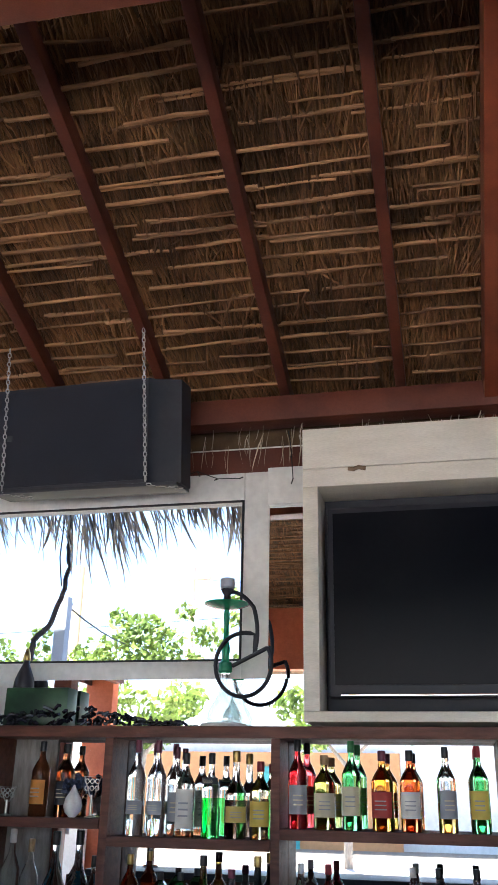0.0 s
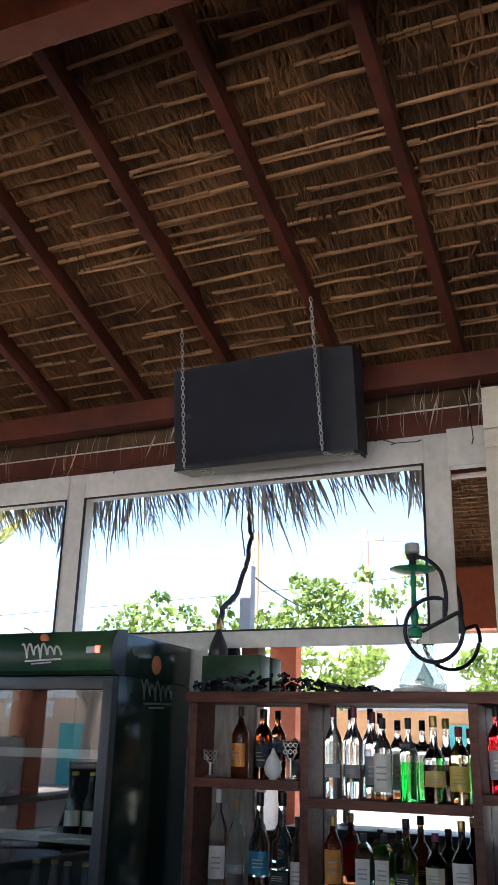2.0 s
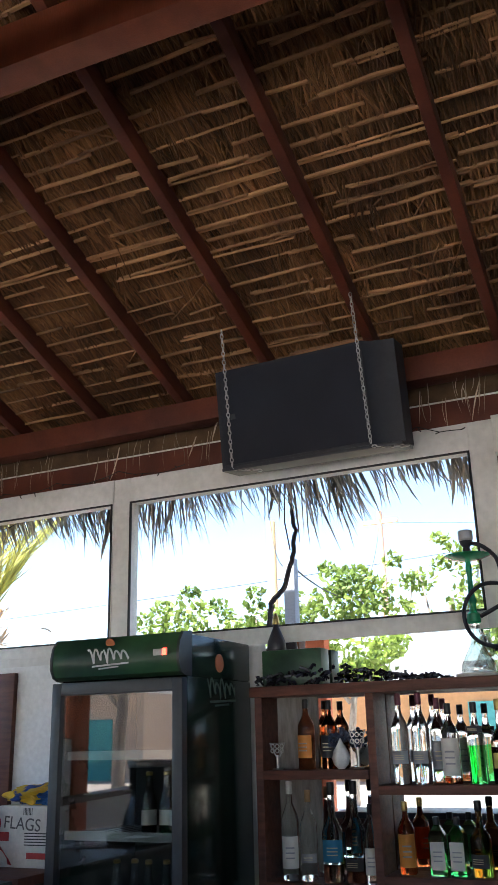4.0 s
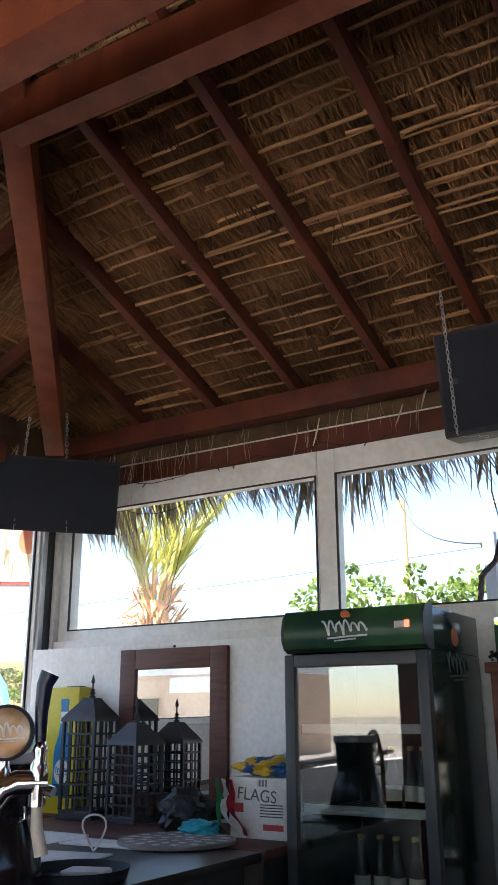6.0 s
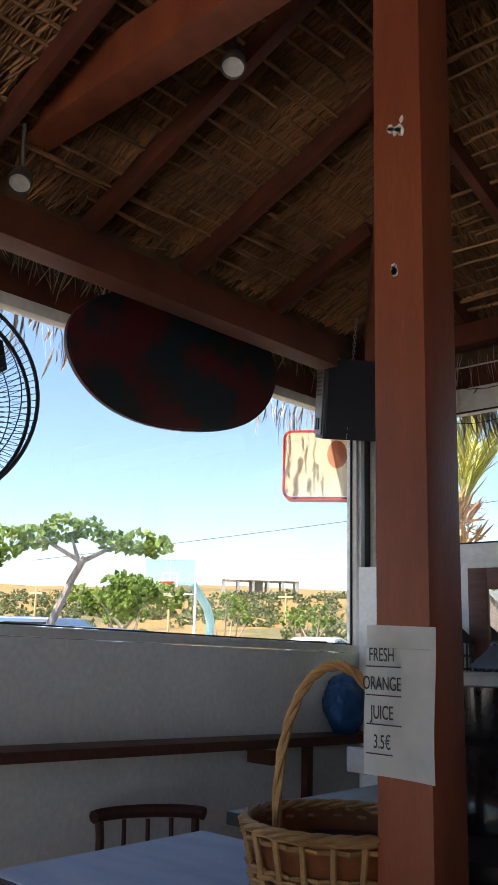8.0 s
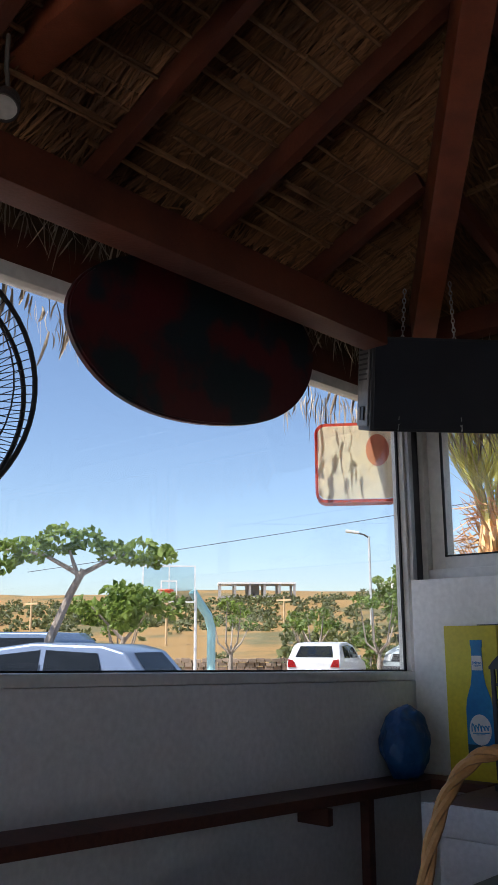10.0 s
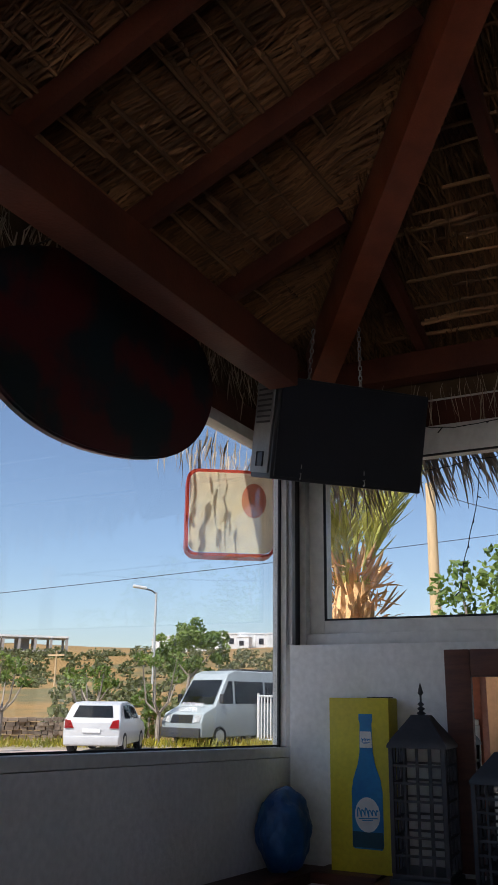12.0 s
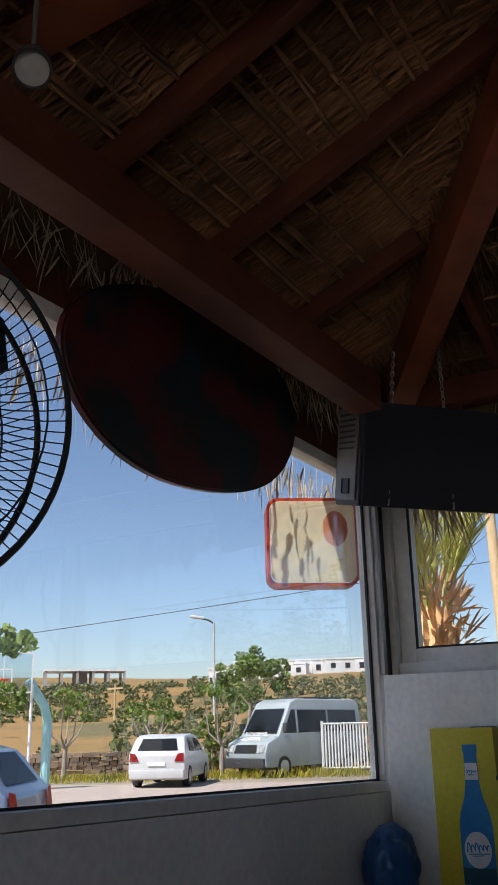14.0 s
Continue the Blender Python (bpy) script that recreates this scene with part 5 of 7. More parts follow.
for s in range(3):
    bm = bmesh.new()
    pts = []
    for k in range(49):
        a = math.pi * k / 48
        tw = k * 0.55 + s * 2.094
        rr = 1 + 0.045 * math.cos(tw)
        pts.append((0.158 * math.cos(a) * rr * 0.60 - 0.006 * math.sin(tw), 0.158 * math.cos(a) * rr * 0.60 + 0.006 * math.sin(tw), 0.19 + 0.345 * math.sin(a) ** 0.85 * (1 + 0.02 * math.cos(tw)) if 0 < k < 48 else 0.17))
    tube(bm, pts, 0.0068, 7)
    part("handle_strand", bm, M_WICKER, bk)

for o in bk.children:
    if o.name.split(".")[0] != "handle_strand":
        o.scale = (1.25, 1.25, 1.0)

M_CHAIR = mat("chair_wood", (0.055, 0.016, 0.012), 0.6, second=(0.035, 0.011, 0.009), scale=6, stretch=(4, 4, 1), fine=60)


def chair(x, y, turn):
    ch = thing("dining_chair", "dark red brown wooden chair with a curved back rail", "chair", "chairs by the west wall")
    block("seat", -0.21, 0.21, -0.21, 0.21, 0.43, 0.46, M_CHAIR, ch, 0.01)
    for sx in (-0.18, 0.18):
        for sy in (-0.18, 0.18):
            block("leg", sx - 0.018, sx + 0.018, sy - 0.018, sy + 0.018, 0, 0.4295, M_CHAIR, ch, 0.004)
        bm = bmesh.new()
        tube(bm, [(sx, 0.195, 0.461), (sx, 0.215, 0.62), (sx * 1.02, 0.235, 0.677)], 0.016, 8)
        part("back_post", bm, M_CHAIR, ch)
    bm = bmesh.new()
    tube(bm, [(0.215 * math.sin(t), 0.19 + 0.055 * math.cos(t), 0.692 + 0.012 * math.cos(t)) for t in [(-1.35 + 2.7 * k / 14) for k in range(15)]], 0.024, 8)
    part("back_rail", bm, M_CHAIR, ch)
    for k in range(3):
        bm = bmesh.new()
        tube(bm, [(-0.09 + 0.09 * k, 0.205, 0.461), (-0.09 + 0.09 * k, 0.24, 0.677)], 0.009, 6)
        part("spindle", bm, M_CHAIR, ch)
    ch.matrix_world = pose(x, y, 0, 0, 0, turn)
    return ch


chair(-4.0, 2.06, 60)

# rail shelf along the west wall
rl = thing("wall_ledge", "narrow dark brown wooden ledge along the west wall", "shelf")
sag(block("board", XW + 0.002, XW + 0.19, -2.0, 3.765, 0.852, 0.892, M_DARKWOOD, rl, 0.004), 0.030, 0.5)
block("leg", XW + 0.10, XW + 0.14, 3.20, 3.24, 0, 0.861, M_DARKWOOD, rl, 0.003)
block("bracket", XW + 0.002, XW + 0.15, 2.93, 2.96, 0.80, 0.861, M_DARKWOOD, rl, 0.003)
block("board", XW + 0.192, -3.945, 3.58, 3.765, 0.862, 0.902, M_DARKWOOD, rl, 0.004)

# oval painted board under the west plate
ov = thing("oval_board", "large dark oval painted board hung from the roof beam", "board")
M_OVAL = mat("dark_red_paint", (0.085, 0.014, 0.018), 0.34, second=(0.010, 0.026, 0.034), scale=4.5, low=0.46, high=0.56, fine=40)
OC = Vector((-4.399, 2.41, 2.572))
bm = bmesh.new()
out = []
for k in range(56):
    a = 2 * math.pi * k / 56
    out.append((0.645 * math.copysign(abs(math.cos(a)) ** 0.92, math.cos(a)) * (1 + 0.02 * math.sin(3 * a)), 0.325 * math.sin(a) * (1 + 0.02 * math.cos(2 * a))))
ovm = Matrix.Translation(OC) @ pose(0, 0, 0, 0, 0, 90) @ pose(0, 0, 0, 90, 0, 0) @ pose(0, 0, 0, 0, 0, 8)
prism(bm, out, 0.035, ovm)
bmesh.ops.bevel(bm, geom=[e for e in bm.edges if e.calc_face_angle(0) > 1.0], offset=0.008, segments=2, affect="EDGES")
part("panel", bm, M_OVAL, ov)
for y in (2.0, 2.8):
    bm = bmesh.new()
    tube(bm, [(-4.375, y, 2.78), (-4.17, y, 2.80)], 0.003, 5)
    part("wire", bm, M_WIRE, ov)

# ---- fan ----
fan = thing("wall_fan", "large black wire caged fan with dark blades", "fan")
FC = Vector((-4.20, 1.11, 2.09))
fm = Matrix.Translation(FC) @ look((0, 0, 0), (1.1, -0.45, -0.08)) 
bm = bmesh.new()
R = 0.36
for s, zz in ((1, 0.0), (1, -0.15)):
    tube(bm, [(R * math.cos(2 * math.pi * k / 56), R * math.sin(2 * math.pi * k / 56), zz - (-0.075)) for k in range(56)], 0.007, 6, closed=True)
for rr, zz in ((0.30, 0.115), (0.22, 0.135), (0.14, 0.145), (0.07, 0.15), (0.30, -0.115), (0.2, -0.135), (0.1, -0.145)):
    tube(bm, [(rr * math.cos(2 * math.pi * k / 40), rr * math.sin(2 * math.pi * k / 40), zz) for k in range(40)], 0.0022, 4, closed=True)
for k in range(96):
    a = 2 * math.pi * k / 96
    for sgn in (1, -1):
        pts = []
        for t in range(6):
            u_ = t / 5
            rr = 0.05 + (R - 0.05) * u_
            pts.append((rr * math.cos(a + 0.25 * (1 - u_)), rr * math.sin(a + 0.25 * (1 - u_)), sgn * (0.15 - 0.075 * u_ ** 2.2)))
        tube(bm, pts, 0.0016, 3)
bmesh.ops.transform(bm, matrix=fm, verts=bm.verts)
tagged(part("cage", bm, M_WIRE, fan, "black wire cage"), "black wire cage", kind="stuff")
for k in range(3):
    bm = bmesh.new()
    outb = [(0.05, -0.05), (0.16, -0.11), (0.29, -0.10), (0.325, -0.02), (0.29, 0.07), (0.16, 0.06), (0.05, 0.03)]
    prism(bm, outb, 0.004, fm @ pose(0, 0, 0.0, 0, 0, 120 * k + 20) @ pose(0, 0, 0, 18, 0, 0))
    part("blade", bm, M_BLACK, fan)
bm = bmesh.new()
lathe(bm, [(0.06, -0.10), (0.065, 0.0), (0.05, 0.06), (0.02, 0.075)], 20, fm)
part("hub", bm, M_BLACK, fan)
bm = bmesh.new()
back = fm @ Vector((0, 0, -0.10))
back = fm @ Vector((0, 0, 0.12)) if (fm @ Vector((0, 0, 0.12)) - Vector((XW, 0.9, 2.1))).length < (back - Vector((XW, 0.9, 2.1))).length else back
tube(bm, [back, back + Vector((-0.03, 0.0, 0.05)), (-4.30, back.y, 2.45), (-4.11, back.y, 2.676)], 0.018, 10)
part("arm", bm, M_BLACK, fan)

# ---- spot lamps ----
def spot(x, y, z, tx, ty, label, length=0.10):
    sp = thing("spot_lamp", label, "lamp", "small roof spot lamps")
    m = Matrix.Translation((x, y, z)) @ look((0, 0, 0), (tx, ty, -1.0)) @ Matrix.Scale(0.72, 4)
    bm = bmesh.new()
    lathe(bm, [(0.030, 0.10), (0.052, 0.06), (0.058, 0.0), (0.058, -0.02), (0.052, -0.02), (0.050, 0.0)], 24, m, cap=False)
    part("housing", bm, M_GREYHOUSE, sp, "grey ribbed housing")
    bm = bmesh.new()
    lathe(bm, [(0.0505, -0.008), (0.03, -0.004), (0.001, -0.002)], 24, m)
    part("lens", bm, M_LENS, sp, "frosted lens")
    for k in range(5):
        bm = bmesh.new()
        rr, zz = 0.056 - 0.004 * k, 0.012 + 0.014 * k
        tube(bm, [m @ Vector((rr * math.cos(j * 0.4488), rr * math.sin(j * 0.4488), zz)) for j in range(14)], 0.003, 5, closed=True)
        part("cooling_rib", bm, M_GREYHOUSE, sp)
    bm = bmesh.new()
    tube(bm, [m @ Vector((0, 0, 0.10)), (x, y, z + 0.12), (x, y, z + length + 0.12)], 0.007, 8)
    part("stem", bm, M_GREYHOUSE, sp)
    return sp


M_GREYHOUSE = mat("grey_cast_metal", (0.11, 0.10, 0.09), 0.5, metal=0.4)
M_LENS = mat("frosted_lens", (0.62, 0.60, 0.54), 0.2)
spot(-3.36, 1.65, 3.21, 0.3, -0.4, "small grey spot lamp under the tie beam", 0.10)
spot(-1.24, 1.20, 2.80, 0.0, 0.25, "small grey spot lamp under the roof", 1.1)
spot(-4.04, 1.30, 2.88, 0.45, -0.45, "small grey spot lamp with frosted lens", 0.10)

# fairy light strings along the window heads
def string(points, label, r=0.0022, nubs=0.05):
    st = []
    for a_, b_ in zip(points, points[1:]):
        a_, b_ = Vector(a_), Vector(b_)
        n = max(3, int((b_ - a_).length / 0.05))
        for k in range(n):
            t = k / n
            p = a_.lerp(b_, t)
            p.z -= 0.18 * (b_ - a_).length * 4 * t * (1 - t) * 0.45
            st.append(p + Vector((random.uniform(-0.004, 0.004), 0, random.uniform(-0.004, 0.004))))
    bm = bmesh.new()
    tube(bm, st, r, 5)
    for p in st[::2]:
        q = p + Vector((random.uniform(-0.02, 0.02), random.uniform(-0.01, 0.0), random.uniform(-0.028, 0.01)))
        tube(bm, [p, q], r * 1.3, 5)
    return solo("light_string", bm, M_WIRE, label, "light string")


string([(-4.2, 3.90, 2.60), (-3.9, 3.90, 2.72), (-3.3, 3.90, 2.71), (-2.95, 3.90, 2.72), (-2.55, 3.90, 2.73), (-2.1, 3.90, 2.72)], "dark string of small unlit lights along the window head")
string([(-1.75, 3.90, 2.70), (-1.35, 3.90, 2.68), (-0.95, 3.90, 2.70), (-0.70, 3.90, 2.66)], "dark string of small unlit lights above the window")
string([(-0.52, 3.88, 2.86), (-0.50, 3.88, 2.60)], "dark cable hanging by the television cabinet")
string([(-4.10, 4.2, 2.62), (-3.65, 4.2, 2.60), (-3.40, 4.2, 2.64)], "dark string of lights outside the window")
string([(-3.62, 4.2, 2.56), (-3.66, 4.2, 2.32), (-3.72, 4.2, 2.12), (-3.75, 4.2, 1.95)], "dark string of lights hanging outside the window")

# ---- outside ----
def leaf_mat(name, colour, second, vary=0.35):
    m = mat(name, colour, 0.5, second=second, scale=1.2, vary=vary, island=True, fine=40)
    n, l = m.node_tree.nodes, m.node_tree.links
    b = n["Principled BSDF"]
    tl, mx = n.new("ShaderNodeBsdfTranslucent"), n.new("ShaderNodeMixShader")
    mx.inputs[0].default_value = 0.48
    src = b.inputs["Base Color"].links[0].from_socket
    l.new(src, tl.inputs["Color"])
    l.new(b.outputs[0], mx.inputs[1]), l.new(tl.outputs[0], mx.inputs[2])
    l.new(mx.outputs[0], n["Material Output"].inputs[0])
    return m


M_LEAF = leaf_mat("mulberry_leaf", (0.20, 0.27, 0.05), (0.10, 0.16, 0.03))
M_LEAFDARK = leaf_mat("shrub_leaf", (0.16, 0.18, 0.065), (0.10, 0.105, 0.045))
M_PALM = leaf_mat("palm_leaflet", (0.66, 0.60, 0.20), (0.46, 0.48, 0.13))
M_FIBRE = mat("palm_fibre", (0.72, 0.46, 0.22), 0.8, second=(0.55, 0.31, 0.13), scale=8, vary=0.3, island=True)
M_BARK = mat("pale_bark", (0.36, 0.30, 0.24), 0.9, second=(0.24, 0.19, 0.15), scale=6, stretch=(4, 4, 1), fine=30, bump=0.4)
M_BARKDARK = mat("dark_vine_bark", (0.055, 0.045, 0.045), 0.9, second=(0.03, 0.025, 0.025), scale=12, fine=60, bump=0.4)
M_PINE = mat("weathered_pole", (0.62, 0.44, 0.24), 0.85, second=(0.52, 0.36, 0.19), scale=3, stretch=(6, 6, 0.5), fine=30)


def blades(name, spots, material, label, category, kind="stuff", parent=None):
    """Pointed strips: (root, tip, half width, bend) each a folded strip of three pieces."""
    verts, faces = [], []
    for p, q, w, bend in spots:
        d = q - p
        s = d.cross(Vector((0.31, 0.2, 0.93))).normalized() * w
        n = d.cross(s).normalized() * bend
        k = len(verts)
        for t, ww in ((0, 0.55), (0.35, 1.0), (0.75, 0.7), (1.0, 0.05)):
            c = p + d * t + n * math.sin(t * math.pi)
            verts += [c - s * ww, c + n.normalized() * w * 0.35 * ww if bend else c, c + s * ww]
        for j in range(3):
            a_ = k + j * 3
            faces += [(a_, a_ + 1, a_ + 4, a_ + 3), (a_ + 1, a_ + 2, a_ + 5, a_ + 4)]
    ob = new(name, raw_mesh(name, verts, faces, material))
    if parent is not None:
        ob.parent = parent
        return ob
    return tagged(ob, label, category, kind=kind)


rng = np.random.default_rng(21)
spots = []
for i in range(1500):
    x = rng.uniform(-4.9, 2.2)
    clump = noise.noise(Vector((x * 2.2, 3.1, 0))) + 0.5 * noise.noise(Vector((x * 7, 1.1, 0)))
    p = Vector((x, rng.uniform(4.26, 4.46), rng.uniform(2.70, 2.84)))
    ln = max(0.12, rng.normal(0.27, 0.04) + 0.20 * clump)
    q = p + Vector((rng.normal(0.28, 0.16) + 0.5 * noise.noise(Vector((x * 1.3, 8.0, 0))), rng.uniform(-0.02, 0.15), -1)).normalized() * ln
    spots.append((p, q, rng.uniform(0.008, 0.020), rng.uniform(-0.02, 0.02)))
blades("eave_fringe", spots, M_FRINGE, "dry grey brown palm leaf fringe of the eave", "thatch")
spots = []
for i in range(750):
    y = rng.uniform(-2.0, 4.4)
    p = Vector((rng.uniform(-4.98, -4.78), y, rng.uniform(2.66, 2.82)))
    ln = max(0.07, rng.normal(0.13, 0.05) + 0.12 * noise.noise(Vector((y * 2.0, 9, 0))))
    q = p + Vector((rng.uniform(-0.15, 0.05), rng.normal(0.05, 0.16), -1)).normalized() * ln
    spots.append((p, q, rng.uniform(0.004, 0.010), rng.uniform(-0.02, 0.02)))
blades("eave_fringe", spots, M_FRINGE, "dry pale straw fringe of the west eave", "thatch")
spots = []
for i in range(330):
    x = rng.uniform(-4.2, 1.2)
    cl = noise.noise(Vector((x * 1.9, 5.5, 0))) + 0.6 * noise.noise(Vector((x * 6, 2.5, 0)))
    if cl < -0.05 and rng.random() < 0.75:
        continue
    p = Vector((x, rng.uniform(3.935, 3.985), rng.uniform(2.83, 2.95)))
    q = p + Vector((rng.normal(0.02, 0.14), rng.uniform(-0.05, 0.03), -1)).normalized() * (0.08 + rng.uniform(0, 0.20) * (0.6 + max(0, cl)))
    spots.append((p, q, rng.uniform(0.0025, 0.006), rng.uniform(-0.012, 0.012)))
blades("straw_tuft", spots, M_FRINGE, "loose dry straw hanging over the fascia", "straw")
spots = []
for i in range(420):
    y = rng.uniform(0.4, 3.7)
    p = Vector((rng.uniform(-4.48, -4.40), y, rng.uniform(2.82, 2.95)))
    q = p + Vector((rng.uniform(0.0, 0.3), rng.normal(0, 0.4), -1)).normalized() * rng.uniform(0.06, 0.20)
    spots.append((p, q, rng.uniform(0.002, 0.005), rng.uniform(-0.012, 0.012)))
blades("straw_tuft", spots, M_FRINGE, "loose dry straw hanging under the west plate", "straw")


def crown_mesh(name, clumps, per, size, material, parent, seed, flat=0.7):
    """Leaves in clumps: (x, y, z, radius)."""
    rng = np.random.default_rng(seed)
    verts, faces = [], []
    for cx, cy, cz, cr in clumps:
        n = int(per * (cr / 0.4) ** 1.5)
        for i in range(n):
            d = rng.normal(0, 1, 3)
            d /= np.linalg.norm(d)
            rad = cr * rng.uniform(0.35, 1.0) ** 0.6
            c = Vector((cx + d[0] * rad, cy + d[1] * rad, cz + d[2] * rad * flat))
            a = Vector(rng.normal(0, 1, 3)).normalized()
            b = a.orthogonal().normalized()
            s = size * rng.uniform(0.6, 1.3)
            k = len(verts)
            nn = a.cross(b) * s * 0.18
            verts += [c - a * s, c - b * s * 0.62 + nn, c + a * s * 1.05, c + b * s * 0.62 + nn]
            faces += [(k, k + 1, k + 2), (k, k + 2, k + 3)]
    ob = new(name, raw_mesh(name, verts, faces, material))
    ob.parent = parent
    return ob


def tree(name, label, base, joints, clumps, per, size, seed, r=0.09, material=None, bark=None):
    """joints: limbs as lists of points; the first is the trunk."""
    tr = thing(name, label, "tree")
    for i, limb in enumerate(joints):
        bm = bmesh.new()
        tube(bm, limb, r * (1.0 if i == 0 else 0.5), 9, r1=r * (0.62 if i == 0 else 0.15))
        part("trunk" if i == 0 else "limb", bm, bark or M_BARK, tr)
    crown_mesh("crown", clumps, per, size, material or M_LEAF, tr, seed)
    return tr


def spread(c, n, sx, sy, sz, r0, r1, seed):
    rng = random.Random(seed)
    return [(c[0] + rng.uniform(-sx, sx), c[1] + rng.uniform(-sy, sy), c[2] + rng.uniform(-sz, sz), rng.uniform(r0, r1)) for _ in range(n)]


# palm close outside the north window
palm = thing("palm_tree", "young palm with yellow green fronds and shaggy orange trunk", "tree")
PX, PY = -4.66, 5.25
bm = bmesh.new()
tube(bm, [(PX + 0.02, PY, -0.02), (PX, PY, 1.0), (PX - 0.01, PY, 1.95), (PX, PY, 2.2)], 0.20, 14, r1=0.10)
part("trunk", bm, M_FIBRE, palm)
rng = np.random.default_rng(31)
sp1 = []
for i in range(420):
    a, z = rng.uniform(0, 6.283), rng.uniform(1.5, 2.32)
    rr = 0.20 - 0.10 * max(0, (z - 1.9) / 0.4)
    p = Vector((PX + rr * math.cos(a), PY + rr * math.sin(a), z))
    q = p + Vector((math.cos(a) * rng.uniform(0.2, 1.0), math.sin(a) * rng.uniform(0.2, 1.0), rng.uniform(-0.3, 1.2))).normalized() * rng.uniform(0.08, 0.24)
    sp1.append((p, q, rng.uniform(0.006, 0.020), rng.uniform(-0.02, 0.02)))
blades("fibre", sp1, M_FIBRE, "", "", parent=palm)
for i in range(15):
    a = 6.283 * i / 15 + rng.uniform(-0.2, 0.2)
    lean = rng.uniform(0.12, 0.7)
    ln = rng.uniform(1.1, 1.7)
    pts = []
    for k in range(10):
        t = k / 9
        out = 0.08 + lean * ln * (t ** 1.5)
        pts.append(Vector((PX + math.cos(a) * out, PY + math.sin(a) * out, 2.15 + ln * t * (1 - 0.25 * lean * t))))
    bm = bmesh.new()
    tube(bm, pts, 0.017, 6, r1=0.004)
    fr_ = part("frond", bm, M_PALM, palm)
    sp2 = []
    side_v = Vector((-math.sin(a), math.cos(a), 0))
    for k in range(44):
        t = 0.16 + 0.84 * k / 44
        j = min(8, int(t * 9))
        p = pts[j].lerp(pts[j + 1], t * 9 - j)
        d = (pts[j + 1] - pts[j]).normalized()
        for s in (-1, 1):
            v = (d * rng.uniform(0.75, 1.1) + side_v * s * rng.uniform(0.35, 0.75) + Vector((0, 0, rng.uniform(-0.25, 0.1)))).normalized()
            sp2.append((p, p + v * 0.30 * (1.15 - 0.6 * t) * rng.uniform(0.8, 1.15), 0.007, 0.012))
    blades("foliage", sp2, M_PALM, "", "", parent=fr_)

# hanging dry vine by the north window, stakes and vines behind it
vine = thing("dry_vine", "dark twisted dry vine stem hanging outside the window", "vine")
bm = bmesh.new()
vp = [(-1.82, 4.5, 2.86), (-1.82, 4.5, 2.60), (-1.80, 4.5, 2.44), (-1.825, 4.5, 2.30), (-1.88, 4.5, 2.14), (-1.96, 4.5, 2.06), (-1.975, 4.5, 1.90), (-1.97, 4.5, 1.60), (-1.97, 4.5, -0.02)]
pts = []
for a_, b_ in zip(vp, vp[1:]):
    for k in range(6):
        pts.append(Vector(a_).lerp(Vector(b_), k / 6) + Vector((random.uniform(-0.006, 0.006), 0, 0)))
tube(bm, pts, 0.010, 7, r1=0.018)
part("stem", bm, M_BARKDARK, vine)
bm = bmesh.new()
tube(bm, [(-1.86, 4.52, 2.85), (-1.87, 4.52, 2.5), (-1.84, 4.51, 2.34)], 0.004, 5)
part("twig", bm, M_BARKDARK, vine)
stk = solo("grey_stake", (lambda b: (box(b, -2.09, -2.02, 5.0, 5.07, 0, 2.40, 0.006), b)[1])(bmesh.new()), mat("grey_concrete_post", (0.40, 0.42, 0.45), 0.9, second=(0.33, 0.35, 0.38), scale=4), "grey concrete garden post", "post")

for i, (x, y, zt, w) in enumerate(((-4.55, 8.1, 2.80, 0.32), (-4.05, 8.4, 2.70, 0.36), (-3.55, 8.3, 2.78, 0.38), (-3.05, 8.5, 2.98, 0.42), (-2.5, 8.6, 3.02, 0.45), (-1.9, 8.8, 3.22, 0.5), (-1.2, 8.6, 3.0, 0.5), (-0.4, 8.6, 3.0, 0.5))):
    cl = spread((x, y, zt - 0.55), 9, w, 0.35, 0.38, 0.18, 0.30, 40 + i) + [(x + random.uniform(-w, w) * 0.7, y, zt - 0.12 * k, 0.11) for k in range(3)]
    tree("garden_tree", "bright green leafy bush in the garden behind the window", (x, y), [[(x, y, -0.02), (x + 0.05, y, 0.9), (x, y, zt - 0.6)], [(x, y, 1.2), (x + w * 0.6, y, zt - 0.3)], [(x, y, 1.2), (x - w * 0.6, y, zt - 0.25)]], cl, 230, 0.036, 60 + i, 0.05)


def pole(name, label, x, y, h, r, material, category="pole", arm=None):
    po = thing(name, label, category)
    bm = bmesh.new()
    tube(bm, [(x, y, -0.02), (x, y, h)], r, 12, r1=r * 0.75)
    part("pole", bm, material, po)
    return po


p1 = pole("utility_pole", "sunlit wooden utility pole behind the garden", -7.99, 18.6, 6.15, 0.14, M_PINE)
p2 = pole("utility_pole", "thin reddish utility pole with crossarm", -6.65, 23.1, 7.2, 0.10, mat("rusty_pole", (0.50, 0.32, 0.22), 0.8))
block("crossarm", -7.15, -6.15, 23.05, 23.15, 6.85, 6.95, M_PINE, p2)
M_CABLE = mat("overhead_cable", (0.03, 0.03, 0.035), 0.6)


def wire(p, q, sag, label="thin dark overhead cable", r=0.005):
    p, q = Vector(p), Vector(q)
    bm = bmesh.new()
    tube(bm, [p.lerp(q, t / 24) - Vector((0, 0, sag * 4 * (t / 24) * (1 - t / 24))) for t in range(25)], r, 5)
    solo("overhead_cable", bm, M_CABLE, label, "cable")


wire((-6.65, 23.1, 6.9), (14, 20, 5.4), 0.5)
wire((-7.99, 18.6, 6.05), (-2.05, 5.03, 2.33), 0.25, r=0.006)
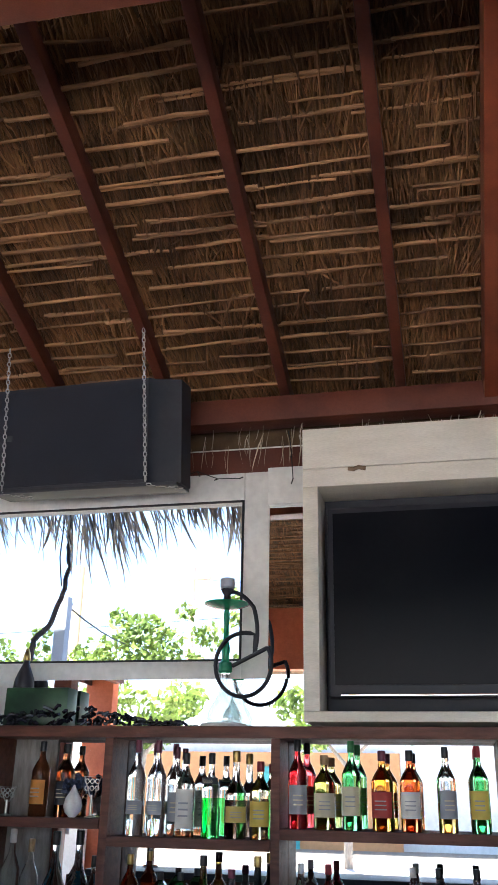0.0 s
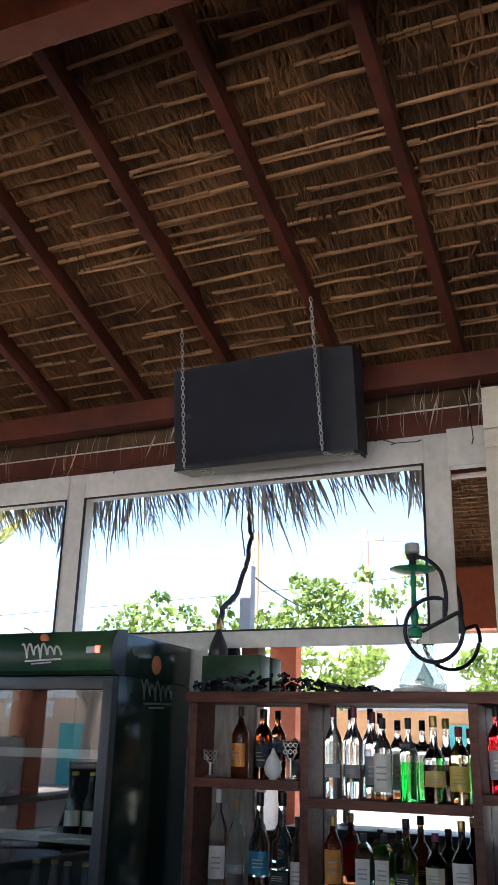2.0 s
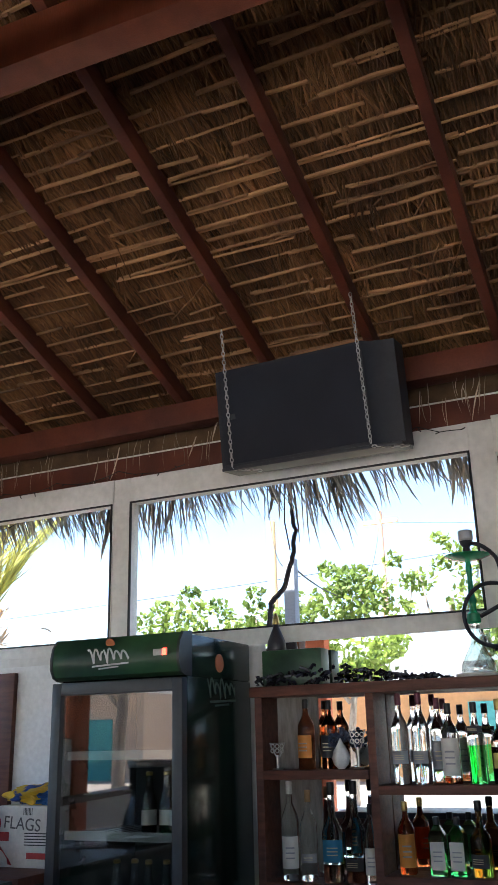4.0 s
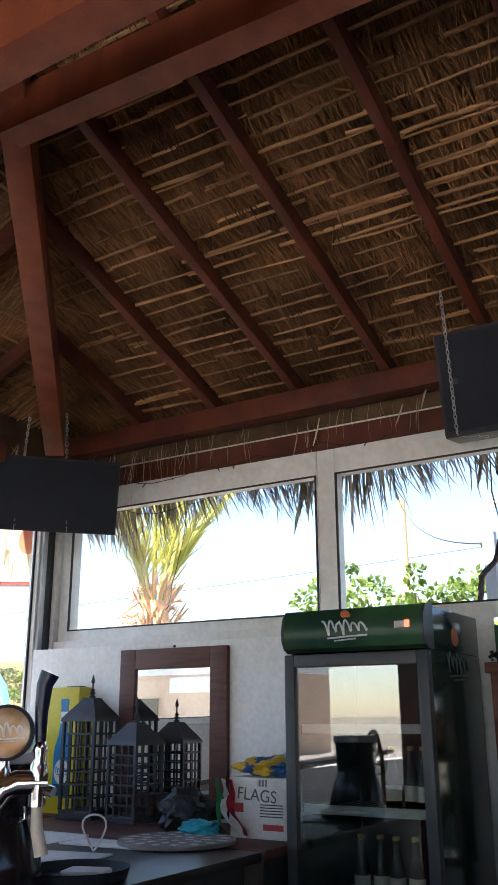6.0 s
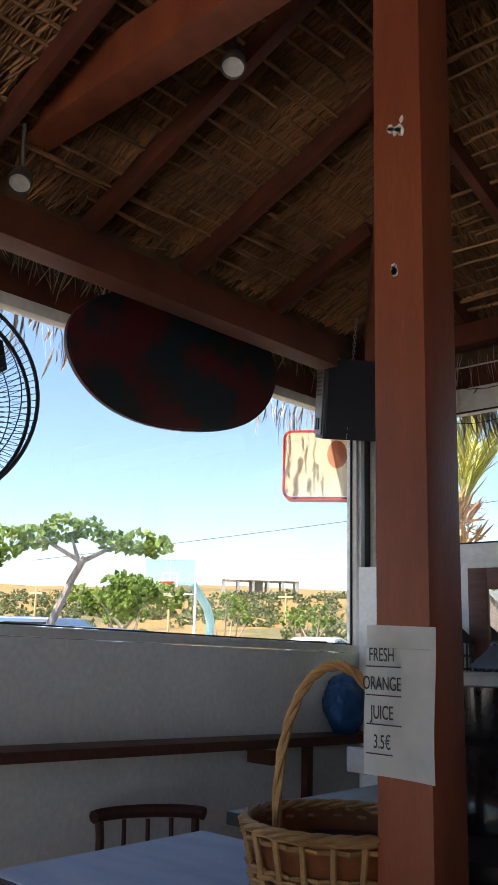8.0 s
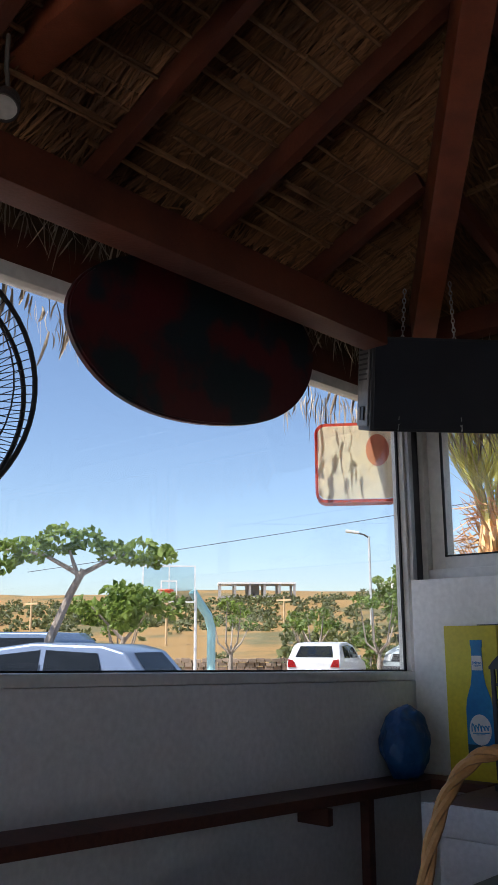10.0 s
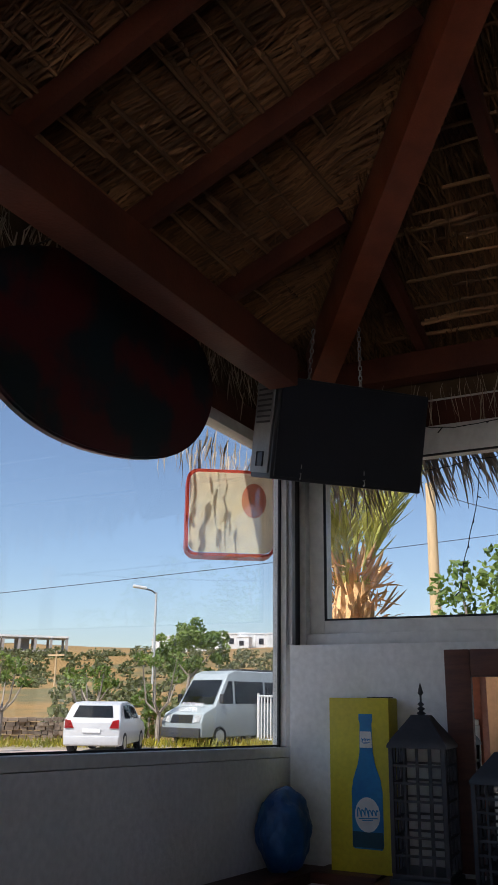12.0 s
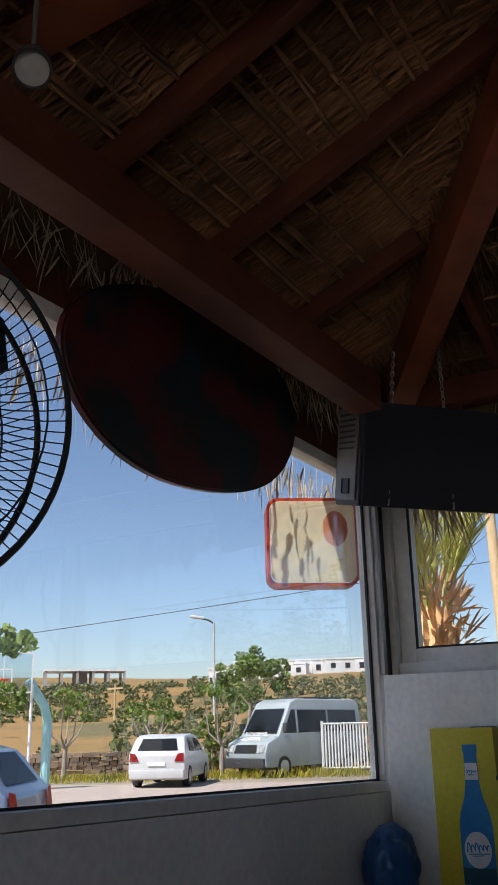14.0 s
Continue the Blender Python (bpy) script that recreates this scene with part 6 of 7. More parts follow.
wire((-6.65, 23.1, 7.0), (-2.05, 5.03, 2.36), 0.9, r=0.006)
wire((-24, 14.6, 3.46), (-5, 29, 7.06), 0.12, r=0.010)

# hanging plastic sign box outside the west window
sg = thing("hanging_sign", "sunlit cream plastic sign box with red rim hung outside", "sign")
s0, s1 = Vector((-4.94, 3.78, 0)), Vector((-4.585, 4.03, 0))
u = (s1 - s0).normalized()
mS = Matrix((u, Vector((0, 0, 1)), u.cross(Vector((0, 0, 1))))).transposed().to_4x4()
mS.translation = Vector((s0.x, s0.y, 2.165))


def rounded(w, h, r, n=6):
    pts = []
    for cx, cy, a0 in ((w - r, r, -90), (w - r, h - r, 0), (r, h - r, 90), (r, r, 180)):
        pts += [(cx + r * math.cos(radians(a0 + 90 * k / n)), cy + r * math.sin(radians(a0 + 90 * k / n))) for k in range(n + 1)]
    return pts


def plastic(name, c, second, tr=0.45):
    m = mat(name, c, 0.3, second=second, scale=4, fine=20, low=0.35, high=0.7)
    n, l = m.node_tree.nodes, m.node_tree.links
    b = n["Principled BSDF"]
    tl, mx = n.new("ShaderNodeBsdfTranslucent"), n.new("ShaderNodeMixShader")
    mx.inputs[0].default_value = tr
    l.new(b.inputs["Base Color"].links[0].from_socket, tl.inputs["Color"])
    l.new(b.outputs[0], mx.inputs[1]), l.new(tl.outputs[0], mx.inputs[2])
    l.new(mx.outputs[0], n["Material Output"].inputs[0])
    return m


M_CREAM = plastic("cream_plastic", (0.97, 0.94, 0.76), (0.96, 0.86, 0.58), 0.6)
bm = bmesh.new()
prism(bm, rounded(0.434, 0.42, 0.055), 0.12, mS @ Matrix.Translation((0, 0, -0.06)))
bmesh.ops.delete(bm, geom=[f for f in bm.faces if len(f.verts) > 4], context="FACES")
bmesh.ops.solidify(bm, geom=bm.faces[:], thickness=0.014)
part("rim", bm, plastic("faded_red_plastic", (0.70, 0.13, 0.07), (0.60, 0.10, 0.06)), sg, "faded red rim")
for zz in (0.0605,):
    bm = bmesh.new()
    prism(bm, [(x + 0.016, y + 0.016) for x, y in rounded(0.402, 0.388, 0.045)], 0.002, mS @ Matrix.Translation((0, 0, zz)))
    part("face", bm, M_CREAM, sg, "sun faded cream face")
bm = bmesh.new()
prism(bm, [(0.325 + 0.06 * math.cos(k * 0.35) * 1.0, 0.27 + 0.085 * math.sin(k * 0.35)) for k in range(18)], 0.0015, mS @ Matrix.Translation((0, 0, 0.0632)))
part("faded_print", bm, plastic("faded_print_red", (0.78, 0.33, 0.20), (0.80, 0.50, 0.26)), sg, "faded red print")
for x in (0.06, 0.37):
    bm = bmesh.new()
    tube(bm, [mS @ Vector((x, 0.40, 0)), mS @ Vector((x, 0.58, 0))], 0.005, 6)
    part("hanger", bm, M_STEEL, sg)

# ---- car park and field to the west ----
M_ASPHALT = mat("pale_road", (0.38, 0.31, 0.255), 0.9, second=(0.37, 0.30, 0.25), scale=0.4, fine=6, bump=0.1)
M_FIELD = mat("dry_grass_field", (0.26, 0.155, 0.048), 0.95, second=(0.13, 0.11, 0.042), scale=0.11, fine=1.5, bump=0.3, low=0.5, high=0.62)
M_STONE = mat("dry_stone", (0.34, 0.26, 0.19), 0.9, second=(0.24, 0.18, 0.13), scale=1.5, vary=0.35, island=True, fine=12, bump=0.3)
M_RENDER = mat("white_render", (0.80, 0.79, 0.76), 0.8, second=(0.72, 0.71, 0.68), scale=0.4)
M_CONC = mat("grey_concrete", (0.42, 0.38, 0.34), 0.9, second=(0.35, 0.31, 0.28), scale=0.6)

bm = bmesh.new()
v = [bm.verts.new(p) for p in ((-9.01, -30, 0.006), (-9.01, 16, 0.006), (-13.5, 27.4, 0.006), (-24.5, 21.2, 0.006), (-26, -30, 0.006))]
bm.faces.new(v)
solo("road", bm, M_ASPHALT, "pale dusty road beside the car park", "road", "structure")

# terrain: a field that rises to a low hill
bm = bmesh.new()
NX, NY = 70, 40
grid = []
for i in range(NX):
    az = radians(-92 + 100 * i / (NX - 1))
    row = []
    for j in range(NY):
        d = 33 + 300 * (j / (NY - 1)) ** 1.7
        t = min(1, max(0, (d - 38) / 110))
        h = 6.0 * t * t * (3 - 2 * t) + 0.06 * max(0.0, d - 120) + 2.2 * t * noise.noise(Vector((math.sin(az) * d * 0.02, math.cos(az) * d * 0.02, 0))) + 0.03 * (1 if j else 0)
        h *= 0.75 + 0.55 * (i / (NX - 1)) if az > radians(-60) else 0.75 + 0.05
        row.append(bm.verts.new((-2.5 + d * math.sin(az), d * math.cos(az), h if j else 0.004)))
    grid.append(row)
for i in range(NX - 1):
    for j in range(NY - 1):
        bm.faces.new((grid[i][j], grid[i][j + 1], grid[i + 1][j + 1], grid[i + 1][j]))
solo("ground_field", bm, M_FIELD, "golden dry grass field rising to a low hill", "field", "structure")


def hill_z(x, y):
    d = math.hypot(x + 2.5, y)
    az = math.atan2(x + 2.5, y)
    t = min(1, max(0, (d - 38) / 110))
    h = 6.0 * t * t * (3 - 2 * t) + 0.06 * max(0.0, d - 120) + 2.2 * t * noise.noise(Vector((math.sin(az) * d * 0.02, math.cos(az) * d * 0.02, 0)))
    i = (math.degrees(az) + 92) / 100
    return h * (0.75 + 0.55 * i if az > radians(-60) else 0.80)


# dry stone wall
wall_ = thing("stone_wall", "low dry stone wall at the edge of the field", "wall")
rng = random.Random(71)
pa, pb = Vector((-36, 17, 0)), Vector((-20.5, 36.5, 0))
verts, faces = [], []
L = (pb - pa).length
dirw = (pb - pa).normalized()
nw = Vector((-dirw.y, dirw.x, 0))
for lay in range(5):
    s = rng.uniform(0, 0.2)
    while s < L:
        w, h = rng.uniform(0.16, 0.42), rng.uniform(0.13, 0.20)
        c = pa + dirw * (s + w / 2) + nw * rng.uniform(-0.06, 0.06) + Vector((0, 0, 0.08 + lay * 0.165 + rng.uniform(-0.02, 0.02)))
        k = len(verts)
        for dx, dy, dz in ((-1, -1, -1), (1, -1, -1), (1, 1, -1), (-1, 1, -1), (-1, -1, 1), (1, -1, 1), (1, 1, 1), (-1, 1, 1)):
            verts.append(c + dirw * dx * w * 0.48 * rng.uniform(0.8, 1) + nw * dy * 0.16 + Vector((0, 0, dz * h * 0.5 * rng.uniform(0.75, 1))))
        faces += [tuple(k + q for q in f) for f in ((0, 3, 2, 1), (4, 5, 6, 7), (0, 1, 5, 4), (1, 2, 6, 5), (2, 3, 7, 6), (3, 0, 4, 7))]
        s += w
ob = new("stones", raw_mesh("stones", verts, faces, M_STONE))
ob.parent = wall_
tagged(ob, kind="stuff")

# far shrubs and woods
rng = random.Random(73)
cl = []
for i in range(1500):
    az, d = radians(rng.uniform(-75, -8)), rng.uniform(42, 150)
    x, y = -2.5 + d * math.sin(az), d * math.cos(az)
    if math.degrees(az) < -40 and d < 90 and rng.random() < 0.93:
        continue
    r = rng.uniform(0.22, 0.75) * (0.7 + d / 110)
    cl.append((x, y, hill_z(x, y) + r * 0.35, r))
far = thing("far_shrubs", "dark green shrubs scattered over the dry hillside", "shrub", kind="stuff")
crown_mesh("leaves", cl, 14, 0.24, M_LEAFDARK, far, 81, 0.75)
cl = []
for i in range(26):
    az, d = radians(rng.uniform(-41, -20)), rng.uniform(36.5, 41)
    x, y = -2.5 + d * math.sin(az), d * math.cos(az)
    cl.append((x, y, 0.35, rng.uniform(0.4, 0.8)))
near_sh = thing("hedge_shrubs", "olive green bushes along the stone wall", "shrub", kind="stuff")
crown_mesh("leaves", cl, 60, 0.13, M_LEAFDARK, near_sh, 83, 0.8)
rng2 = np.random.default_rng(85)
spots = []
for i in range(2600):
    t = rng2.uniform(0, 1)
    c = Vector((-27, 19.5, 0)).lerp(Vector((-15.5, 28.5, 0)), t) + Vector((-0.5, 0.86, 0)) * rng2.uniform(0.4, 3.2)
    spots.append((c, c + Vector((rng2.normal(0, 0.1), rng2.normal(0, 0.1), rng2.uniform(0.08, 0.35))), 0.022, 0.01))
blades("wild_grass", spots, leaf_mat("wild_grass", (0.30, 0.30, 0.05), (0.52, 0.42, 0.04)), "green and yellow flowering wild grass on the verge", "grass")

# trees of the car park
tree("mulberry_tree", "pruned mulberry with leaning pale trunk and flat green crown", (0, 0),
     [[(-12.15, 6.95, -0.02), (-12.10, 6.98, 0.9), (-12.0, 7.08, 1.5), (-11.82, 7.25, 2.1), (-11.72, 7.38, 2.42)], [(-11.74, 7.34, 2.35), (-12.05, 6.95, 2.62), (-12.4, 6.5, 2.68)], [(-11.74, 7.34, 2.35), (-11.45, 7.75, 2.62), (-11.15, 8.1, 2.60)],
      [(-11.76, 7.32, 2.32), (-11.85, 7.2, 2.75)]],
     [(-12.65, 6.2, 2.55, 0.32), (-12.4, 6.5, 2.60, 0.34), (-12.15, 6.85, 2.68, 0.30), (-11.9, 7.1, 2.82, 0.30), (-11.65, 7.4, 2.80, 0.25), (-11.5, 7.7, 2.65, 0.24), (-11.25, 7.95, 2.66, 0.28), (-11.08, 8.15, 2.62, 0.24), (-12.9, 5.9, 2.5, 0.35), (-12.5, 6.35, 2.35, 0.25)],
     190, 0.062, 91, 0.075)
tree("mulberry_tree", "round leafy green tree behind the parked cars", (0, 0),
     [[(-18.6, 13.6, -0.02), (-18.6, 13.6, 0.9), (-18.5, 13.7, 1.6)], [(-18.5, 13.7, 1.5), (-19.0, 13.1, 2.3)], [(-18.5, 13.7, 1.5), (-18.1, 14.2, 2.3)]],
     spread((-18.6, 13.6, 2.3), 12, 0.85, 0.9, 0.35, 0.3, 0.5, 93), 110, 0.09, 93, 0.09)
for i, (x, y, h) in enumerate(((-24.9, 24.0, 2.9), (-22.9, 26.2, 2.6), (-20.7, 27.4, 3.3), (-27.5, 21.0, 2.6), (-24.0, 27.6, 2.8))):
    lim = [[(x, y, -0.02), (x, y, 0.7), (x + 0.05, y, 1.15)]]
    cl = []
    rg = random.Random(100 + i)
    for k in range(5):
        a = k * 1.257 + rg.uniform(-0.3, 0.3)
        e = Vector((x + math.cos(a) * rg.uniform(0.5, 1.0), y + math.sin(a) * rg.uniform(0.5, 1.0), h * rg.uniform(0.7, 0.98)))
        lim.append([(x, y, 1.05), (x + math.cos(a) * 0.45, y + math.sin(a) * 0.45, 1.45), tuple(e)])
        cl.append((e.x, e.y, e.z, rg.uniform(0.22, 0.45)))
    tree("mulberry_tree", "hard pruned mulberry with whitewashed trunk and sparse leaves", (x, y), lim, cl, 70, 0.085, 110 + i, 0.10)
tree("mulberry_tree", "taller leafy green tree beside the lamp post", (0, 0),
     [[(-22.5, 32.1, -0.02), (-22.5, 32.1, 1.5), (-22.4, 32.2, 2.6)], [(-22.4, 32.2, 2.4), (-23.1, 31.8, 3.4)], [(-22.4, 32.2, 2.4), (-21.7, 32.8, 3.5)]],
     spread((-22.5, 32.2, 3.55), 30, 1.7, 1.4, 1.0, 0.25, 0.5, 121) + [(-22.2, 32.3, 4.7, 0.3)], 95, 0.095, 121, 0.10)
tree("climbing_bush", "green climber at the foot of the lamp post", (0, 0), [[(-21.9, 28.6, -0.02), (-21.9, 28.6, 1.4)]], spread((-21.95, 28.6, 1.2), 7, 0.3, 0.3, 0.9, 0.25, 0.4, 131), 70, 0.09, 131, 0.05)

# basketball hoop
bb = thing("basketball_hoop", "basketball hoop with pale turquoise steel post and clear board", "basketball hoop")
M_TURQ = mat("turquoise_steel", (0.35, 0.62, 0.62), 0.5, second=(0.30, 0.55, 0.56), scale=2)
bd0 = Vector((-22.85, 19.05, 0))
view = Vector((-0.74, 0.67, 0))
lat = Vector((0.67, 0.74, 0))
base_ = Vector((-22.45, 20.55, 0))
bm = bmesh.new()
tube(bm, [base_ + Vector((0, 0, -0.02)), base_ + Vector((0, 0, 1.9)), base_ + Vector((0.0, -0.15, 2.3)), bd0 + lat * 0.75 + view * 0.25 + Vector((0, 0, 3.05))], 0.14, 10)
part("post", bm, M_TURQ, bb)
bm = bmesh.new()
tube(bm, [bd0 + lat * 0.85 + view * 0.1 + Vector((0, 0, 0)), bd0 + lat * 0.85 + view * 0.1 + Vector((0, 0, 2.95))], 0.045, 8)
part("stay", bm, M_FRAME, bb, "slim white stay")
M_BOARD = pane_glass("acrylic_board", (0.80, 0.86, 0.88), 1.0, 0.12)
mBB = Matrix((lat, Vector((0, 0, 1)), lat.cross(Vector((0, 0, 1))))).transposed().to_4x4()
mBB.translation = bd0 + Vector((0, 0, 2.72))
bm = bmesh.new()
box(bm, -0.80, 0.80, 0, 1.10, -0.015, 0.015, 0, mBB)
part("board", bm, M_BOARD, bb, "clear acrylic board")
bm = bmesh.new()
for b_ in ((-0.84, -0.80, -0.03, 1.13), (0.80, 0.84, -0.03, 1.13), (-0.8, 0.8, -0.03, 0.01), (-0.8, 0.8, 1.09, 1.13), (-0.26, -0.22, 0.2, 0.66), (0.22, 0.26, 0.2, 0.66), (-0.22, 0.22, 0.62, 0.66), (-0.22, 0.22, 0.2, 0.24)):
    box(bm, b_[0], b_[1], b_[2], b_[3], -0.025, 0.025, 0, mBB)
part("board_frame", bm, M_FRAME, bb, "white board frame")
for b_ in ((-0.8, -0.02, 0.0, 1.09),):
    bm = bmesh.new()
    box(bm, -0.015, 0.015, 0.0, 1.09, -0.03, 0.03, 0, mBB)
    part("brace", bm, M_FRAME, bb)
bm = bmesh.new()
rc = mBB @ Vector((-0.10, 0.33, 0.32))
tube(bm, [rc + Vector((0.23 * math.cos(k * 0.314), 0.23 * math.sin(k * 0.314), 0)) for k in range(20)], 0.028, 6, closed=True)
box(bm, -0.18, 0.06, 0.26, 0.36, 0.03, 0.10, 0, mBB)
part("rim", bm, mat("orange_red_rim", (0.70, 0.10, 0.04), 0.5), bb, "orange red rim")

# lamp post, wooden pole, gate
lp = pole("street_lamp", "slim grey street lamp with flat head", -22.06, 28.98, 5.55, 0.06, mat("galvanised_pole", (0.62, 0.62, 0.60), 0.5, metal=0.3), "street lamp")
bm = bmesh.new()
tube(bm, [(-22.06, 28.98, 5.5), (-22.2, 28.86, 5.62), (-22.42, 28.68, 5.70)], 0.035, 8)
part("arm", bm, M_GREYHOUSE, lp)
bm = bmesh.new()
box(bm, -0.42, 0.12, -0.13, 0.13, -0.05, 0.05, 0.03, Matrix.Translation((-22.45, 28.66, 5.72)) @ pose(0, 0, 0, 0, 8, 40))
part("lamp_head", bm, mat("pale_lamp_head", (0.7, 0.69, 0.66), 0.4), lp)
bm = bmesh.new()
box(bm, -22.14, -21.98, 28.90, 29.06, 0, 2.1, 0.01)
part("wood_stake", bm, M_PINE, lp, "weathered wooden stake")
pole("utility_pole", "weathered wooden utility pole beyond the gate", -17.4, 33.6, 5.3, 0.10, M_PINE)
gt = thing("metal_gate", "white painted barred metal gate standing half open", "gate")
g0, g1 = Vector((-17.9, 29.7, 0)), Vector((-16.45, 30.8, 0))
gd = g1 - g0
for z0, z1 in ((0.16, 0.24), (1.66, 1.74)):
    bm = bmesh.new()
    tube(bm, [g0 + Vector((0, 0, (z0 + z1) / 2)), g1 + Vector((0, 0, (z0 + z1) / 2))], 0.04, 6)
    part("rail", bm, M_FRAME, gt)
for k in range(17):
    bm = bmesh.new()
    p = g0 + gd * k / 16
    tube(bm, [p + Vector((0, 0, 0.05 if k in (0, 16) else 0.2)), p + Vector((0, 0, 1.80 if k in (0, 16) else 1.7))], 0.03 if k not in (0, 16) else 0.05, 6)
    part("bar", bm, M_FRAME, gt)
bm = bmesh.new()
tube(bm, [g1 + Vector((0.12, 0.08, -0.02)), g1 + Vector((0.12, 0.08, 1.9))], 0.09, 8)
part("gate_post", bm, M_FRAME, gt)

# ---- vehicles ----
M_TYRE = mat("tyre_rubber", (0.02, 0.02, 0.02), 0.8)
M_RIM = mat("wheel_alloy", (0.5, 0.5, 0.5), 0.35, metal=0.8)
M_CARGLASS = mat("car_glass", (0.02, 0.025, 0.03), 0.05, second=(0.025, 0.03, 0.035), scale=2)
M_TAIL = mat("tail_light_red", (0.45, 0.015, 0.015), 0.2)
M_HEAD = mat("head_light", (0.7, 0.7, 0.68), 0.1)
M_BUMPER = mat("dark_bumper", (0.05, 0.05, 0.052), 0.6)


def vehicle(name, label, category, m, side, glassy, width, wheels, paint, tumble=0.14, wheel_r=0.30, rear_light=None, head=None, extra=None):
    """side: outline (along, up); glassy: window outlines on the sides; ends lie in the same list."""
    ca = thing(name, label, category)
    bm = bmesh.new()
    n = len(side)
    belt = 0.92
    top = max(z for _, z in side)
    def half_w(z):
        if z <= belt:
            return width / 2 * (0.97 + 0.03 * min(1, z / 0.5))
        return width / 2 - tumble * (z - belt) / max(0.01, top - belt)
    lft = [bm.verts.new((x, -half_w(z), z)) for x, z in side]
    rgt = [bm.verts.new((x, half_w(z), z)) for x, z in side]
    for i in range(n):
        j = (i + 1) % n
        bm.faces.new((lft[i], lft[j], rgt[j], rgt[i]))
    bm.faces.new(list(reversed(lft))), bm.faces.new(rgt)
    bmesh.ops.recalc_face_normals(bm, faces=bm.faces)
    bmesh.ops.bevel(bm, geom=[e for e in bm.edges if e.calc_face_angle(0) > 0.25], offset=0.05, segments=3, affect="EDGES", profile=0.55)
    part("body", bm, paint, ca)
    for pts in glassy:
        for s in (-1, 1):
            bm = bmesh.new()
            vs = [bm.verts.new((x, s * (half_w(z) + 0.006), z)) for x, z in pts]
            bm.faces.new(vs if s < 0 else list(reversed(vs)))
            bmesh.ops.solidify(bm, geom=bm.faces[:], thickness=0.01)
            part("side_window", bm, M_CARGLASS, ca)
    for x in wheels:
        for s in (-1, 1):
            wh = new("wheel")
            wh.parent = ca
            mm = Matrix.Translation((x, s * (width / 2 - 0.10), wheel_r)) @ pose(0, 0, 0, 90, 0, 0)
            bm = bmesh.new()
            lathe(bm, [(wheel_r * 0.66, -0.10), (wheel_r * 0.96, -0.10), (wheel_r, -0.07), (wheel_r, 0.07), (wheel_r * 0.96, 0.10), (wheel_r * 0.66, 0.10)], 24, mm)
            part("tyre", bm, M_TYRE, wh)
            bm = bmesh.new()
            lathe(bm, [(0.04, -0.112), (wheel_r * 0.62, -0.104), (wheel_r * 0.64, 0.104), (0.04, 0.112)], 20, mm)
            part("rim", bm, M_RIM, wh)
    if extra:
        extra(ca)
    ca.matrix_world = m
    return ca


def plate_part(ca, name, quad, material, label=""):
    bm = bmesh.new()
    bm.faces.new([bm.verts.new(p) for p in quad])
    bmesh.ops.solidify(bm, geom=bm.faces[:], thickness=0.012)
    part(name, bm, material, ca, label)


HATCH = [(-1.92, 0.22), (-2.02, 0.45), (-2.0, 0.90), (-1.90, 1.0), (-1.60, 1.36), (-1.30, 1.44), (-0.35, 1.47), (0.35, 1.38), (1.05, 0.97), (1.70, 0.84), (1.94, 0.66), (1.98, 0.25)]


def hatch_parts(ca):
    plate_part(ca, "rear_window", [(-1.90, -0.60, 1.015), (-1.90, 0.60, 1.015), (-1.625, 0.50, 1.345), (-1.625, -0.50, 1.345)], M_CARGLASS)
    plate_part(ca, "windscreen", [(1.06, -0.66, 0.98), (1.06, 0.66, 0.98), (0.42, 0.56, 1.36), (0.42, -0.56, 1.36)], M_CARGLASS)
    for s in (-1, 1):
        plate_part(ca, "tail_light", [(-2.035, s * 0.80, 0.72), (-2.035, s * 0.52, 0.72), (-2.02, s * 0.62, 0.93), (-2.0, s * 0.79, 0.96)], M_TAIL, "red tail light")
        plate_part(ca, "head_light", [(1.99, s * 0.78, 0.62), (1.99, s * 0.45, 0.60), (1.86, s * 0.5, 0.75), (1.80, s * 0.78, 0.77)], M_HEAD)
    block("number_plate", -2.045, -2.025, -0.26, 0.26, 0.60, 0.71, M_PAPER, ca)
    block("bumper", -2.06, -1.95, -0.80, 0.80, 0.26, 0.50, ca_paint[0], ca, 0.03)
    for s in (-1, 1):
        block("door_mirror", 0.62, 0.78, s * 0.82 - 0.08, s * 0.82 + 0.08, 0.93, 1.05, ca_paint[0], ca, 0.02)


SIDEW = [[(-1.35, 0.98), (-0.55, 0.97), (-0.55, 1.38), (-1.25, 1.34)], [(-0.48, 0.97), (0.80, 0.97), (0.30, 1.30), (-0.48, 1.38)]]
M_WHITECAR = mat("white_car_paint", (0.55, 0.55, 0.54), 0.3, coat=0.3, second=(0.50, 0.50, 0.49), scale=1)
M_SILVERCAR = mat("silver_blue_car_paint", (0.20, 0.25, 0.34), 0.3, metal=0.4, coat=0.3, second=(0.18, 0.23, 0.32), scale=1)
ca_paint = [M_WHITECAR]
vehicle("car", "white hatchback with red tail lights parked on the verge", "car", pose(-20.0, 23.5, 0, 0, 0, 114), HATCH, SIDEW, 1.68, (-1.25, 1.3), M_WHITECAR, extra=hatch_parts)
ca_paint[0] = M_SILVERCAR
vehicle("car", "silver blue hatchback with dark windows parked by the road", "car", pose(-12.36, 7.10, 0, 0, 0, 208), HATCH, SIDEW, 1.70, (-1.25, 1.3), M_SILVERCAR, extra=hatch_parts)
SUV = [(-2.2, 0.3), (-2.22, 0.9), (-2.1, 1.5), (-1.9, 1.66), (0.2, 1.68), (0.85, 1.10), (2.0, 0.98), (2.2, 0.75), (2.2, 0.3)]
